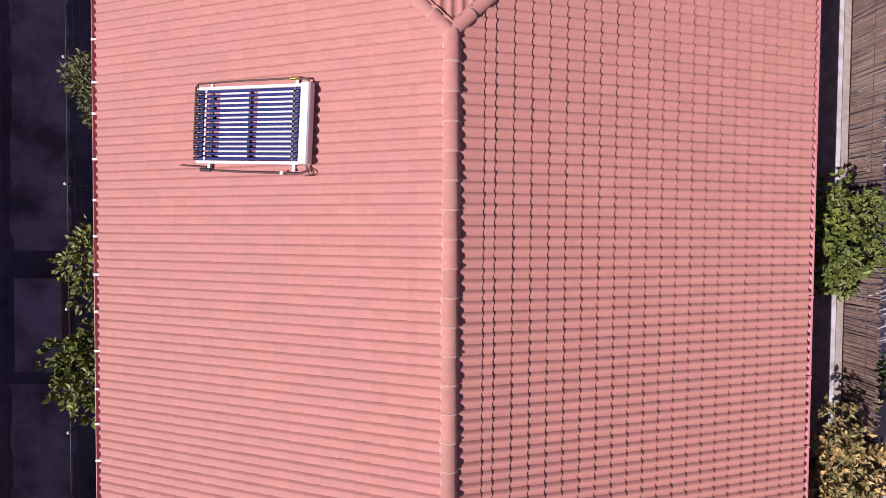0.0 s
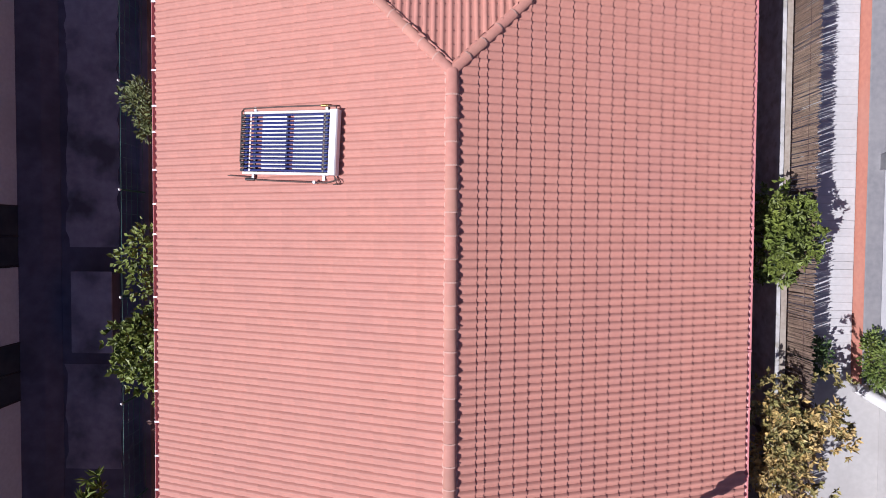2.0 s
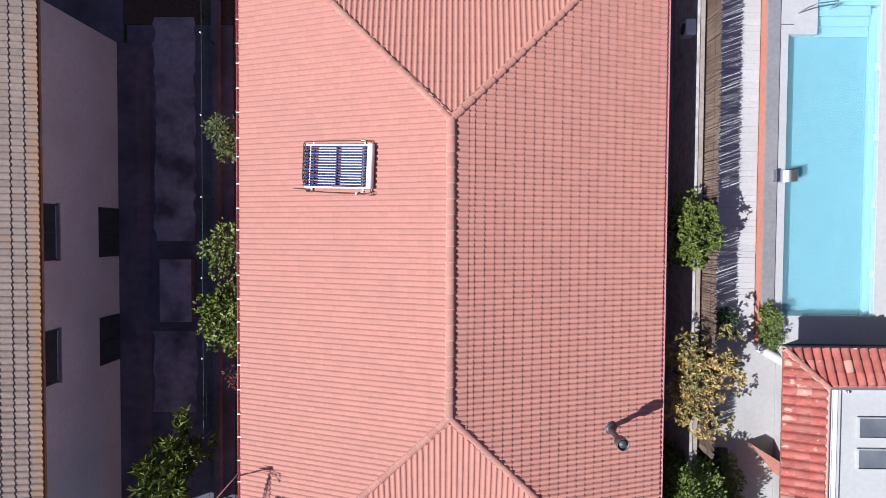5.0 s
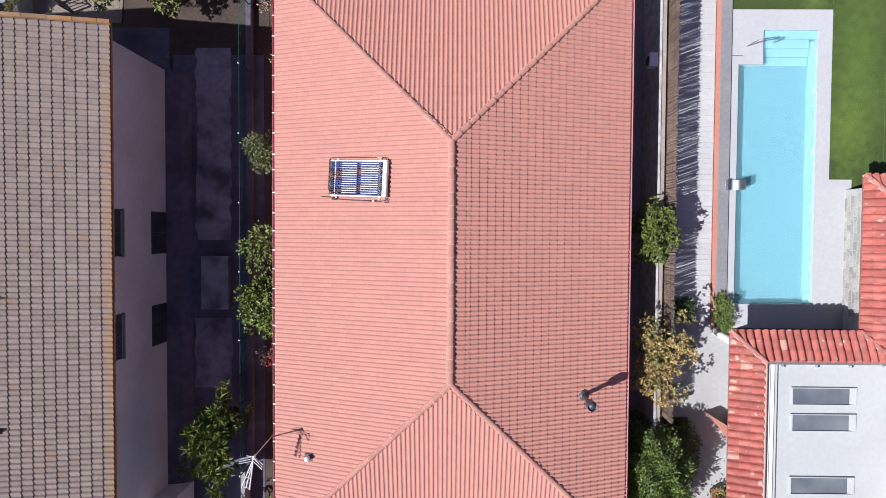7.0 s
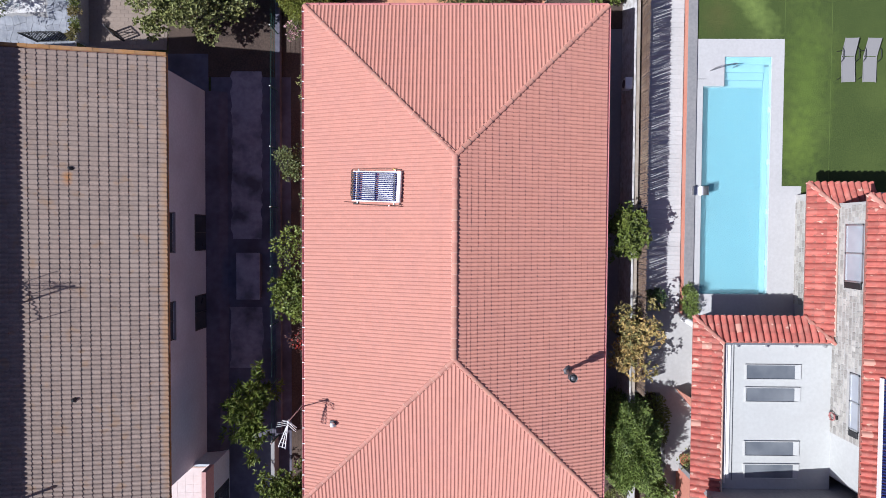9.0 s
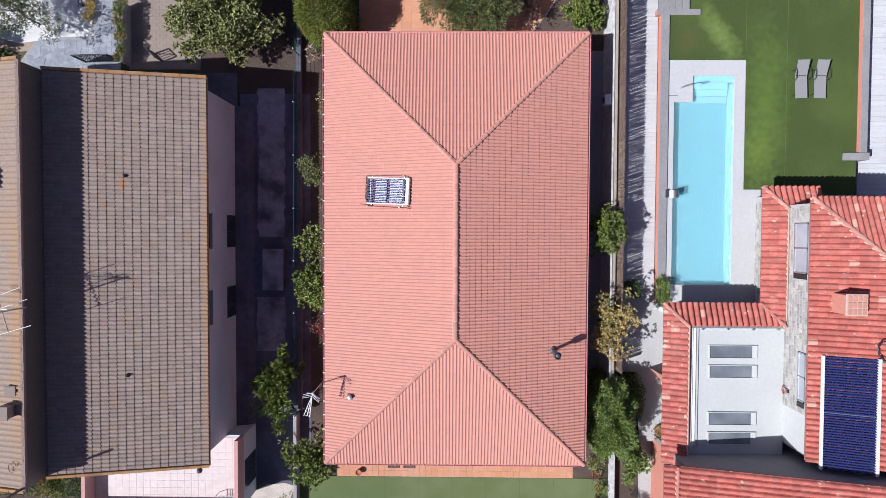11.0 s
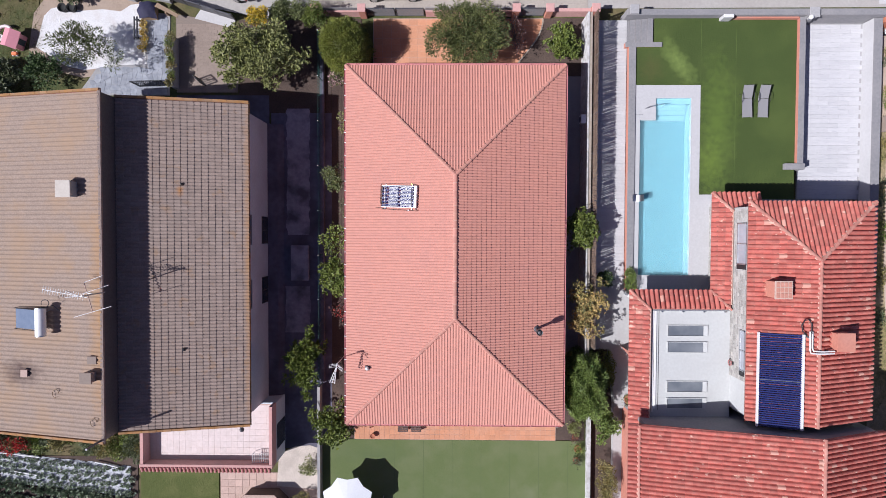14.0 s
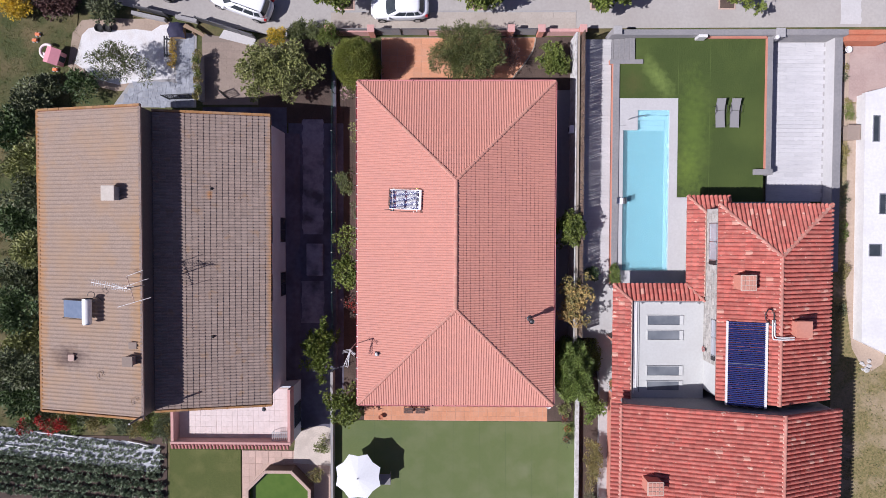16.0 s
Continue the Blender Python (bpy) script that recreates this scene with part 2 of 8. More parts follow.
M_WALLTOP = mat("worn_white_limewash", (0.60, 0.59, 0.58), (0.50, 0.49, 0.48), 6, 0.8, 0.3, (0.34, 0.32, 0.29), 2.6, 0.8, spots=((0.30, 0.28, 0.22), 4.0, 0.55, 0.7, 0.6))
M_BEIGE = mat("beige_block_edge", (0.40, 0.34, 0.28), (0.30, 0.25, 0.20), 9, 0.9, 0.4, (0.46, 0.42, 0.36), 1.6, 0.6)
M_ORANGEBRICK = mat("orange_brick", (0.50, 0.17, 0.09), (0.42, 0.13, 0.07), 8, 0.85, 0.3, (0.46, 0.22, 0.14), 0.8, 0.5, 0.08)
M_POOL = mat("pool_lining", (0.24, 0.375, 0.405), (0.21, 0.34, 0.375), 3, 0.5, 0.05)
M_REED = mat("dry_reed", (0.27, 0.185, 0.135), (0.17, 0.115, 0.085), 10, 0.9, 0.4, (0.36, 0.28, 0.2), 0.8, 0.5, 0.3)
M_REDTILE = mat("red_clay_tile", (0.51, 0.145, 0.108), (0.40, 0.105, 0.082), 5, 0.8, 0.35, (0.55, 0.26, 0.20), 2.4, 0.45, 0.17, pale=(0.60, 0.33, 0.25), pale_share=0.02, spots=((0.70, 0.46, 0.35), 2.5, 0.66, 0.72, 0.9))
M_REDCAP = mat("red_ridge_tile", (0.52, 0.24, 0.18), (0.44, 0.17, 0.13), 10, 0.8, 0.3, (0.58, 0.38, 0.30), 0.9, 0.6, 0.15)
M_GREYTILE = mat("weathered_concrete_tile", (0.345, 0.258, 0.212), (0.255, 0.195, 0.165), 10, 0.9, 0.35, (0.325, 0.255, 0.215), 0.4, 0.7, 0.10, spots=((0.33, 0.20, 0.11), 1.7, 0.60, 0.72, 0.5), marks=(((-12.35, -1.0, 4.5), (0.32, 14, 4), 0, (0.42, 0.22, 0.075), 0.65), ((-16.1, 3.25, 5.3), (0.22, 0.4, 2), 0, (0.42, 0.20, 0.07), 0.9)))
M_SANDTILE = mat("sandy_concrete_tile", (0.40, 0.305, 0.24), (0.31, 0.232, 0.182), 10, 0.9, 0.35, (0.40, 0.275, 0.18), 0.5, 0.8, 0.025, spots=((0.42, 0.27, 0.15), 1.1, 0.56, 0.78, 0.35), marks=(((-19.5, -3.5, 7.5), (0.75, 8.0, 4), 0, (0.44, 0.25, 0.10), 0.75), ((-26.9, -1.0, 6.0), (0.8, 14, 4), 0, (0.46, 0.24, 0.09), 0.8), ((-24.75, -7.2, 6.5), (1.7, 0.9, 4), 0, (0.11, 0.07, 0.06), 0.95)))
M_LICHEN = mat("orange_lichen_tile", (0.44, 0.22, 0.07), (0.35, 0.19, 0.09), 7, 0.95, 0.4, (0.36, 0.25, 0.17), 1.2, 0.7, 0.15)
M_STONE = mat("rubble_stone", (0.42, 0.40, 0.36), (0.32, 0.30, 0.27), 9, 0.9, 0.4, (0.48, 0.46, 0.42), 1.5, 0.5, 0.24)
M_FLAG = mat("blue_grey_flagstone", (0.33, 0.345, 0.38), (0.25, 0.265, 0.30), 5, 0.7, 0.3, (0.44, 0.45, 0.48), 2.0, 0.6, 0.13)
M_PAVER = mat("brown_pavers", (0.33, 0.26, 0.21), (0.29, 0.225, 0.185), 9, 0.9, 0.3, (0.36, 0.285, 0.235), 0.7, 0.5, 0.05)
M_PALEPAVE = mat("sandy_pavement_slab", (0.45, 0.40, 0.345), (0.40, 0.35, 0.30), 7, 0.9, 0.3, (0.36, 0.31, 0.265), 0.5, 0.6, 0.05)
M_YARD = mat("pinkish_paver", (0.42, 0.31, 0.275), (0.37, 0.265, 0.235), 7, 0.9, 0.3, (0.48, 0.38, 0.335), 0.7, 0.5, 0.03)
M_GRAVEL = mat("white_gravel", (0.86, 0.85, 0.84), (0.70, 0.68, 0.66), 14, 0.95, 1.0, (0.62, 0.55, 0.48), 1.3, 0.35, depth=0.04)
# strips in the shaded passage: the greys carry the shade's violet tint
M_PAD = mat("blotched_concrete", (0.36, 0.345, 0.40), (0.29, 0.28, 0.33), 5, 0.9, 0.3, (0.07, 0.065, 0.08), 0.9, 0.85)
M_CREAM = mat("cream_gravel", (0.72, 0.63, 0.55), (0.54, 0.47, 0.40), 14, 0.95, 0.8, (0.42, 0.36, 0.30), 1.2, 0.5, depth=0.03)
M_CEMENT = mat("smooth_cement", (0.475, 0.46, 0.445), (0.43, 0.415, 0.40), 6, 0.9, 0.25, (0.39, 0.37, 0.355), 0.6, 0.6)
M_MEMBRANE = mat("white_roof_membrane", (0.535, 0.54, 0.52), (0.49, 0.495, 0.475), 6, 0.7, 0.15, (0.465, 0.46, 0.44), 0.7, 0.5)
M_RIDGEBED = mat("salmon_ridge_bedding", (0.60, 0.365, 0.29), (0.52, 0.30, 0.235), 12, 0.9, 0.4)
M_BEDDING = mat("pale_bedding_mortar", (0.66, 0.45, 0.36), (0.56, 0.36, 0.28), 12, 0.9, 0.4)
M_PALETILE = mat("pale_pink_paving", (0.62, 0.45, 0.37), (0.54, 0.38, 0.31), 8, 0.8, 0.25, (0.50, 0.36, 0.30), 0.7, 0.6, 0.10)
M_DUST = mat("dusty_path", (0.44, 0.34, 0.26), (0.36, 0.275, 0.21), 8, 0.95, 0.4, (0.48, 0.38, 0.30), 0.6, 0.6)
M_STEEL = mat("brushed_steel", (0.62, 0.62, 0.63), (0.55, 0.55, 0.56), 14, 0.3, 0.05, metal=1.0)
M_GALV = mat("galvanised_steel", (0.55, 0.56, 0.57), (0.48, 0.49, 0.50), 10, 0.45, 0.1, metal=0.8)
M_FLUE = mat("grey_flue_metal", (0.13, 0.13, 0.14), (0.10, 0.10, 0.11), 10, 0.5, 0.1, metal=0.4)
M_BLACK = mat("black_metal", (0.02, 0.02, 0.022), (0.03, 0.03, 0.032), 10, 0.5, 0.1)
M_TUBE = mat("blue_vacuum_glass", (0.025, 0.033, 0.13), (0.032, 0.042, 0.16), 12, 0.18, 0.0)
M_DARKGLASS = mat("dark_window_glass", (0.04, 0.05, 0.06), (0.06, 0.07, 0.08), 2, 0.12, 0.0)
M_PALEGLASS = mat("pale_blind_glass", (0.46, 0.48, 0.51), (0.36, 0.38, 0.42), 1.2, 0.2, 0.0)
M_GREYMORTAR = mat("grey_mortar", (0.46, 0.445, 0.42), (0.40, 0.385, 0.36), 10, 0.9, 0.3)
M_ROSETILE = mat("rose_clay_tile", (0.46, 0.19, 0.17), (0.38, 0.15, 0.14), 8, 0.8, 0.2, vary=0.1)
M_SKYGLASS = mat("milky_skylight_glass", (0.22, 0.235, 0.25), (0.12, 0.135, 0.155), 0.8, 0.15, 0.0)
M_COPPER = mat("brown_pipe_lagging", (0.13, 0.075, 0.06), (0.10, 0.06, 0.05), 14, 0.7, 0.2)
M_BRASS = mat("brass", (0.6, 0.38, 0.1), (0.5, 0.32, 0.08), 10, 0.35, 0.05, metal=1.0)
M_GREENPAINT = mat("green_fence_paint", (0.03, 0.11, 0.09), (0.025, 0.09, 0.075), 8, 0.5, 0.05)
M_TEXTILE = mat("grey_mesh_fabric", (0.28, 0.27, 0.27), (0.24, 0.235, 0.235), 30, 0.85, 0.3)
M_CANVAS = mat("white_canvas", (0.80, 0.81, 0.82), (0.76, 0.77, 0.78), 8, 0.8, 0.1)
M_NAVY = mat("navy_canvas", (0.025, 0.025, 0.06), (0.035, 0.03, 0.07), 8, 0.8, 0.2)
M_WOOD = mat("weathered_wood", (0.40, 0.28, 0.18), (0.32, 0.22, 0.14), 10, 0.8, 0.4, stretch=(1, 5, 1))
M_BARK = mat("bark", (0.16, 0.12, 0.09), (0.10, 0.075, 0.055), 14, 0.95, 0.8, depth=0.02)
M_CLAYPOT = mat("clay_pot", (0.45, 0.17, 0.09), (0.38, 0.14, 0.08), 10, 0.85, 0.2)
M_PINKTOY = mat("pink_plastic", (0.72, 0.30, 0.34), (0.66, 0.27, 0.31), 4, 0.5, 0.05)
M_CARWHITE = mat("white_car_paint", (0.80, 0.81, 0.83), (0.78, 0.79, 0.81), 3, 0.15, 0.0)
M_CARGREY = mat("dark_car_paint", (0.05, 0.05, 0.055), (0.06, 0.06, 0.065), 3, 0.15, 0.0)
M_RUBBER = mat("black_rubber", (0.02, 0.02, 0.02), (0.03, 0.03, 0.03), 20, 0.85, 0.2)
M_REDGLASS = mat("red_lamp_plastic", (0.35, 0.02, 0.02), (0.3, 0.02, 0.02), 5, 0.2, 0.0)
M_FILM = mat("grey_mulch_film", (0.42, 0.43, 0.46), (0.30, 0.31, 0.34), 9, 0.5, 0.8, (0.6, 0.6, 0.62), 1.2, 0.5, depth=0.05)


def leaf_mat(name, a, b, c):
    return mat(name, a, b, 3.0, 0.56, 0.0, c, 1.2, 0.6, 0.42)


L_BRIGHT = leaf_mat("bright_green_leaf", (0.16, 0.20, 0.034), (0.095, 0.13, 0.022), (0.215, 0.24, 0.048))
L_DEEP = leaf_mat("deep_green_leaf", (0.075, 0.12, 0.035), (0.05, 0.085, 0.025), (0.105, 0.145, 0.05))
L_OLIVE = leaf_mat("olive_leaf", (0.13, 0.15, 0.07), (0.09, 0.11, 0.05), (0.19, 0.195, 0.10))
L_CABBAGE = leaf_mat("blue_green_cabbage_leaf", (0.235, 0.28, 0.19), (0.165, 0.21, 0.135), (0.30, 0.35, 0.25))
L_SAGE = leaf_mat("sage_leaf", (0.24, 0.25, 0.08), (0.155, 0.175, 0.052), (0.31, 0.31, 0.115))
L_YELLOW = leaf_mat("yellowing_leaf", (0.27, 0.23, 0.075), (0.18, 0.17, 0.06), (0.36, 0.26, 0.09))
L_GOLD = leaf_mat("golden_tip_leaf", (0.50, 0.36, 0.13), (0.40, 0.28, 0.10), (0.56, 0.40, 0.17))
L_LIME = leaf_mat("yellow_green_hedge_leaf", (0.186, 0.202, 0.031), (0.139, 0.171, 0.028), (0.232, 0.232, 0.039))
L_FLOWER = leaf_mat("yellow_flower", (0.60, 0.42, 0.02), (0.5, 0.34, 0.02), (0.65, 0.5, 0.04))
L_LAUREL = leaf_mat("laurel_green_leaf", (0.16, 0.215, 0.045), (0.105, 0.155, 0.032), (0.20, 0.245, 0.058))
L_OAK = leaf_mat("dull_green_leaf", (0.15, 0.17, 0.058), (0.095, 0.118, 0.038), (0.19, 0.20, 0.075))
L_KALE = leaf_mat("dark_vegetable_leaf", (0.175, 0.22, 0.125), (0.11, 0.15, 0.085), (0.23, 0.275, 0.165))
L_PINK = leaf_mat("pale_pink_flower", (0.62, 0.38, 0.40), (0.5, 0.28, 0.32), (0.70, 0.5, 0.5))
L_RED = leaf_mat("red_flower", (0.42, 0.03, 0.02), (0.34, 0.03, 0.02), (0.5, 0.06, 0.04))
L_PLUM = leaf_mat("plum_leaf", (0.109, 0.054, 0.046), (0.078, 0.039, 0.031), (0.155, 0.078, 0.062))


# ---- ground and large surfaces ----
def sheet(name, poly, z, thick, material, label, category=""):
    b = Build()
    b.prism(poly, z - thick, z)
    return structure(b.done(name, material), label, category)


def rect(x0, y0, x1, y1):
    return [(x0, y0), (x1, y0), (x1, y1), (x0, y1)]


b = Build()
n = 40
xs = [-900, -300, -120] + [-60 + 4 * i for i in range(18)] + [20 + 4 * i for i in range(11)] + [120, 300, 900]
ys = [-900, -300, -120] + [-60 + 4 * i for i in range(15)] + [12 + 4 * i for i in range(13)] + [120, 300, 900]
b.add([(x, y, GZ - 0.05 + (0.02 * math.sin(x * 0.7) * math.cos(y * 0.6) if abs(x) < 70 and abs(y) < 70 else 0)) for y in ys for x in xs],
      [(j * len(xs) + i, j * len(xs) + i + 1, (j + 1) * len(xs) + i + 1, (j + 1) * len(xs) + i) for j in range(len(ys) - 1) for i in range(len(xs) - 1)])
structure(b.done("ground", M_ROUGHGRASS), "rough grass and bare earth between the garden plots")

sheet("road", [(-70, 24.5), (-34.3, 19.6), (-23.9, 17.6), (-13.0, 15.4), (-9.4, 16.0), (60, 16.25), (60, 40), (-70, 44)], GZ + 0.012, 0.06, M_STREET, "pale worn concrete street along the plots", "street")
sheet("court", rect(-9.15, -40, 9.15, -13.55), GZ + 0.02, 0.06, M_TURF, "flat dull green artificial turf court behind the house", "turf court")
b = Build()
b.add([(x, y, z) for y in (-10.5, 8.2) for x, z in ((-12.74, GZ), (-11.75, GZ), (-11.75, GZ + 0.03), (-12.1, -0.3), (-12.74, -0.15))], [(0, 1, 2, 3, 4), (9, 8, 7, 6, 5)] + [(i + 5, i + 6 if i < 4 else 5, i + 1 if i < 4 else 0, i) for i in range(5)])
structure(b.done("passage_bank", M_SHADECONC), "sloping dark concrete bank along the grey house", "bank")
for i in range(8):
    sheet("turf_seam_%d" % (i + 1), rect(-6.1 + 2 * i - 0.012, -39.9, -6.1 + 2 * i + 0.012, -13.6), GZ + 0.024, 0.004, M_SEAM, "faint dark seam between strips of artificial turf", "turf seam")
sheet("passage_north", rect(-19.1, 8.22, -12.74, 10.2), GZ + 0.006, 0.05, M_SHADECONC, "concrete behind the grey house, shade-dark in its colour", "passage")
sheet("passage", rect(-12.6, -14.2, -8.46, 9.0), GZ + 0.006, 0.05, M_SHADECONC, "stained concrete passage between house and fence", "passage")
def ragged(x0, y0, x1, y1, step, rough, seed):
    """A worn outline: a rectangle whose long sides wander."""
    q = random.Random(seed)
    n = int((y1 - y0) / step)
    right = [(x1 + q.uniform(-rough, rough), y0 + (y1 - y0) * i / n) for i in range(n + 1)]
    left_ = [(x0 + q.uniform(-rough, rough), y0 + (y1 - y0) * i / n) for i in range(n + 1)]
    return right + left_[::-1]


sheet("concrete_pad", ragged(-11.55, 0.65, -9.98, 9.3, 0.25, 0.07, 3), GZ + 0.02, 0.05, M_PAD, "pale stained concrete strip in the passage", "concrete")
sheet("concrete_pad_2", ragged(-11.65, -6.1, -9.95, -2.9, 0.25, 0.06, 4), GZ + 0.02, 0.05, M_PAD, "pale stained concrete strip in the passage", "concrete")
sheet("planting_bed", rect(-8.45, -13.5, -6.4, 15.4), GZ + 0.0, 0.05, M_SOIL, "bare brown soil bed along the house wall", "soil bed")
# dark sheet that stands in for the fig tree's shadow on the ground
sheet("planting_bed_5", rect(-14.8, 9.02, -8.47, 15.3), GZ - 0.004, 0.05, M_SOIL, "soil sheet, dark in place of the fig tree's shadow", "soil bed")
sheet("side_passage", rect(6.3, -11.0, 9.0, 11.5), GZ + 0.0, 0.05, M_CONCRETE, "narrow worn concrete passage beside the house", "passage")
sheet("planting_bed_2", rect(6.3, -13.5, 9.0, -11.0), GZ + 0.0, 0.05, M_SOIL, "bare brown soil at the terrace corner", "soil bed")
sheet("planting_bed_3", [(3.75, 11.5), (9.1, 11.5), (9.1, 15.4), (5.95, 15.4), (5.94, 15.1), (5.84, 14.65), (5.63, 14.19), (5.32, 13.7), (4.92, 13.19), (4.36, 12.48), (3.95, 11.9)], GZ + 0.045, 0.06, M_SOIL, "curved soil bed in the front garden", "soil bed")
sheet("side_strip", rect(9.4, -30, 10.95, -7.0), GZ + 0.004, 0.05, M_SOIL, "soil strip planted with shrubs beside the wall", "soil bed")
sheet("forecourt", [(8.95, -7.0), (10.5, -7.0), (10.9, -11.0), (12.22, -11.0), (12.22, -2.95), (11.4, -2.95), (11.4, -2.67), (8.95, -2.67)], 0.15, 0.7, M_CEMENT, "smooth pale cement yard beside the neighbouring house", "yard")
sheet("passage_south", rect(10.9, -30, 11.5, -11.0), -0.2, 0.4, M_CEMENT, "narrow pale cement edge along the house", "yard")
sheet("lawn_small", rect(-21.9, -40, -16.4, -15.9), GZ + 0.01, 0.05, M_SHORTGRASS, "small worn green lawn below the balcony", "lawn")
sheet("lawn_west", [(-60, 10.4), (-29.3, 10.4), (-29.0, 12.9), (-28.4, 17.5), (-60, 19.5)], GZ + 0.008, 0.05, M_ROUGHGRASS, "rough green lawn with flower beds", "lawn")
sheet("planting_bed_4", [(-28.9, 15.8), (-28.2, 16.7), (-26.5, 16.9), (-24.0, 16.8), (-22.4, 16.9), (-21.5, 16.6), (-21.3, 12.0), (-25.6, 11.4), (-27.2, 11.8), (-29.3, 13.3)], GZ + 0.010, 0.03, M_DUST, "bare reddish earth round the gravel", "soil bed")
sheet("gravel_bed", [(-28.2, 15.6), (-27.7, 16.1), (-27.0, 16.25), (-25.6, 15.95), (-24.1, 16.05), (-22.9, 15.9), (-22.2, 16.35), (-21.62, 16.4), (-21.5, 15.5), (-21.16, 12.33), (-23.1, 12.25), (-25.5, 11.9), (-26.75, 12.2), (-28.8, 13.5)], GZ + 0.016, 0.05, M_GRAVEL, "bright white gravel garden bed", "gravel")
sheet("gravel_bed_2", [(-12.35, -16.9), (-12.2, -14.95), (-11.7, -14.4), (-11.1, -14.1), (-10.0, -14.0), (-9.4, -14.2), (-9.4, -17.1)], GZ + 0.016, 0.05, M_CREAM, "rounded cream gravel patch by the wall", "gravel")
sheet("kitchen_garden", rect(-60, -40, -22.1, -14.9), GZ + 0.004, 0.05, M_SOIL, "dark dug soil of the kitchen garden", "soil bed")
sheet("dry_verge", rect(28.4, -60, 60, 12.6), GZ + 0.002, 0.05, M_DRYGRASS, "dry yellowed grass beyond the wall", "dry grass")
sheet("dirt_path", [(29.2, 10.5), (30.1, 10.5), (30.15, -3), (30.3, -7.2), (32.4, -8.2), (32.2, -9.0), (31.4, -9.5), (30.6, -9.1), (29.9, -7.8), (29.5, -5.0), (29.25, -2)], GZ + 0.012, 0.04, M_DUST, "trodden dusty path along the white building", "path")
sheet("dirt_strip", ragged(28.4, 8.6, 29.2, 15.3, 0.3, 0.03, 6), GZ + 0.014, 0.04, M_DUST, "dusty bare strip with weeds between wall and yard", "path")
sheet("east_yard", rect(29.2, 10.6, 60, 15.6), GZ + 0.02, 0.06, M_YARD, "dusty brown paved yard by the white building", "yard")

# ---- tiles ----
def tile_profile(pitch, amp, n=6):
    if n == 8:      # round cover tiles over narrow channels
        shape = ((0, -0.32), (0.12, -0.28), (0.16, 0.36), (0.30, 0.82), (0.5, 1.0), (0.70, 0.82), (0.84, 0.36), (0.88, -0.28), (1.0, -0.32))
    elif n == 6:    # a flat pan and a round roll
        shape = ((0, 0.06), (0.16, 0.0), (0.36, 0.10), (0.50, 0.62), (0.66, 1.0), (0.84, 0.72), (1.0, 0.06))
    else:
        shape = [(i / n, abs(math.sin(math.pi * i / n))) for i in range(n + 1)]
    return [(s * pitch, amp * h) for s, h in shape]


def tile_verts(prof, u0, lows, highs, lift, lip):
    """Points (u, v, h) of one tile: its face, and the lip at its lower end."""
    face = [(u0 + u, lo, h + lift) for (u, h), lo in zip(prof, lows)] + [(u0 + u, hi, h) for (u, h), hi in zip(prof, highs)]
    front = [(u0 + u, lo, h + lift) for (u, h), lo in zip(prof, lows)] + [(u0 + u, lo, h + lift - lip) for (u, h), lo in zip(prof, lows)]
    return face + front


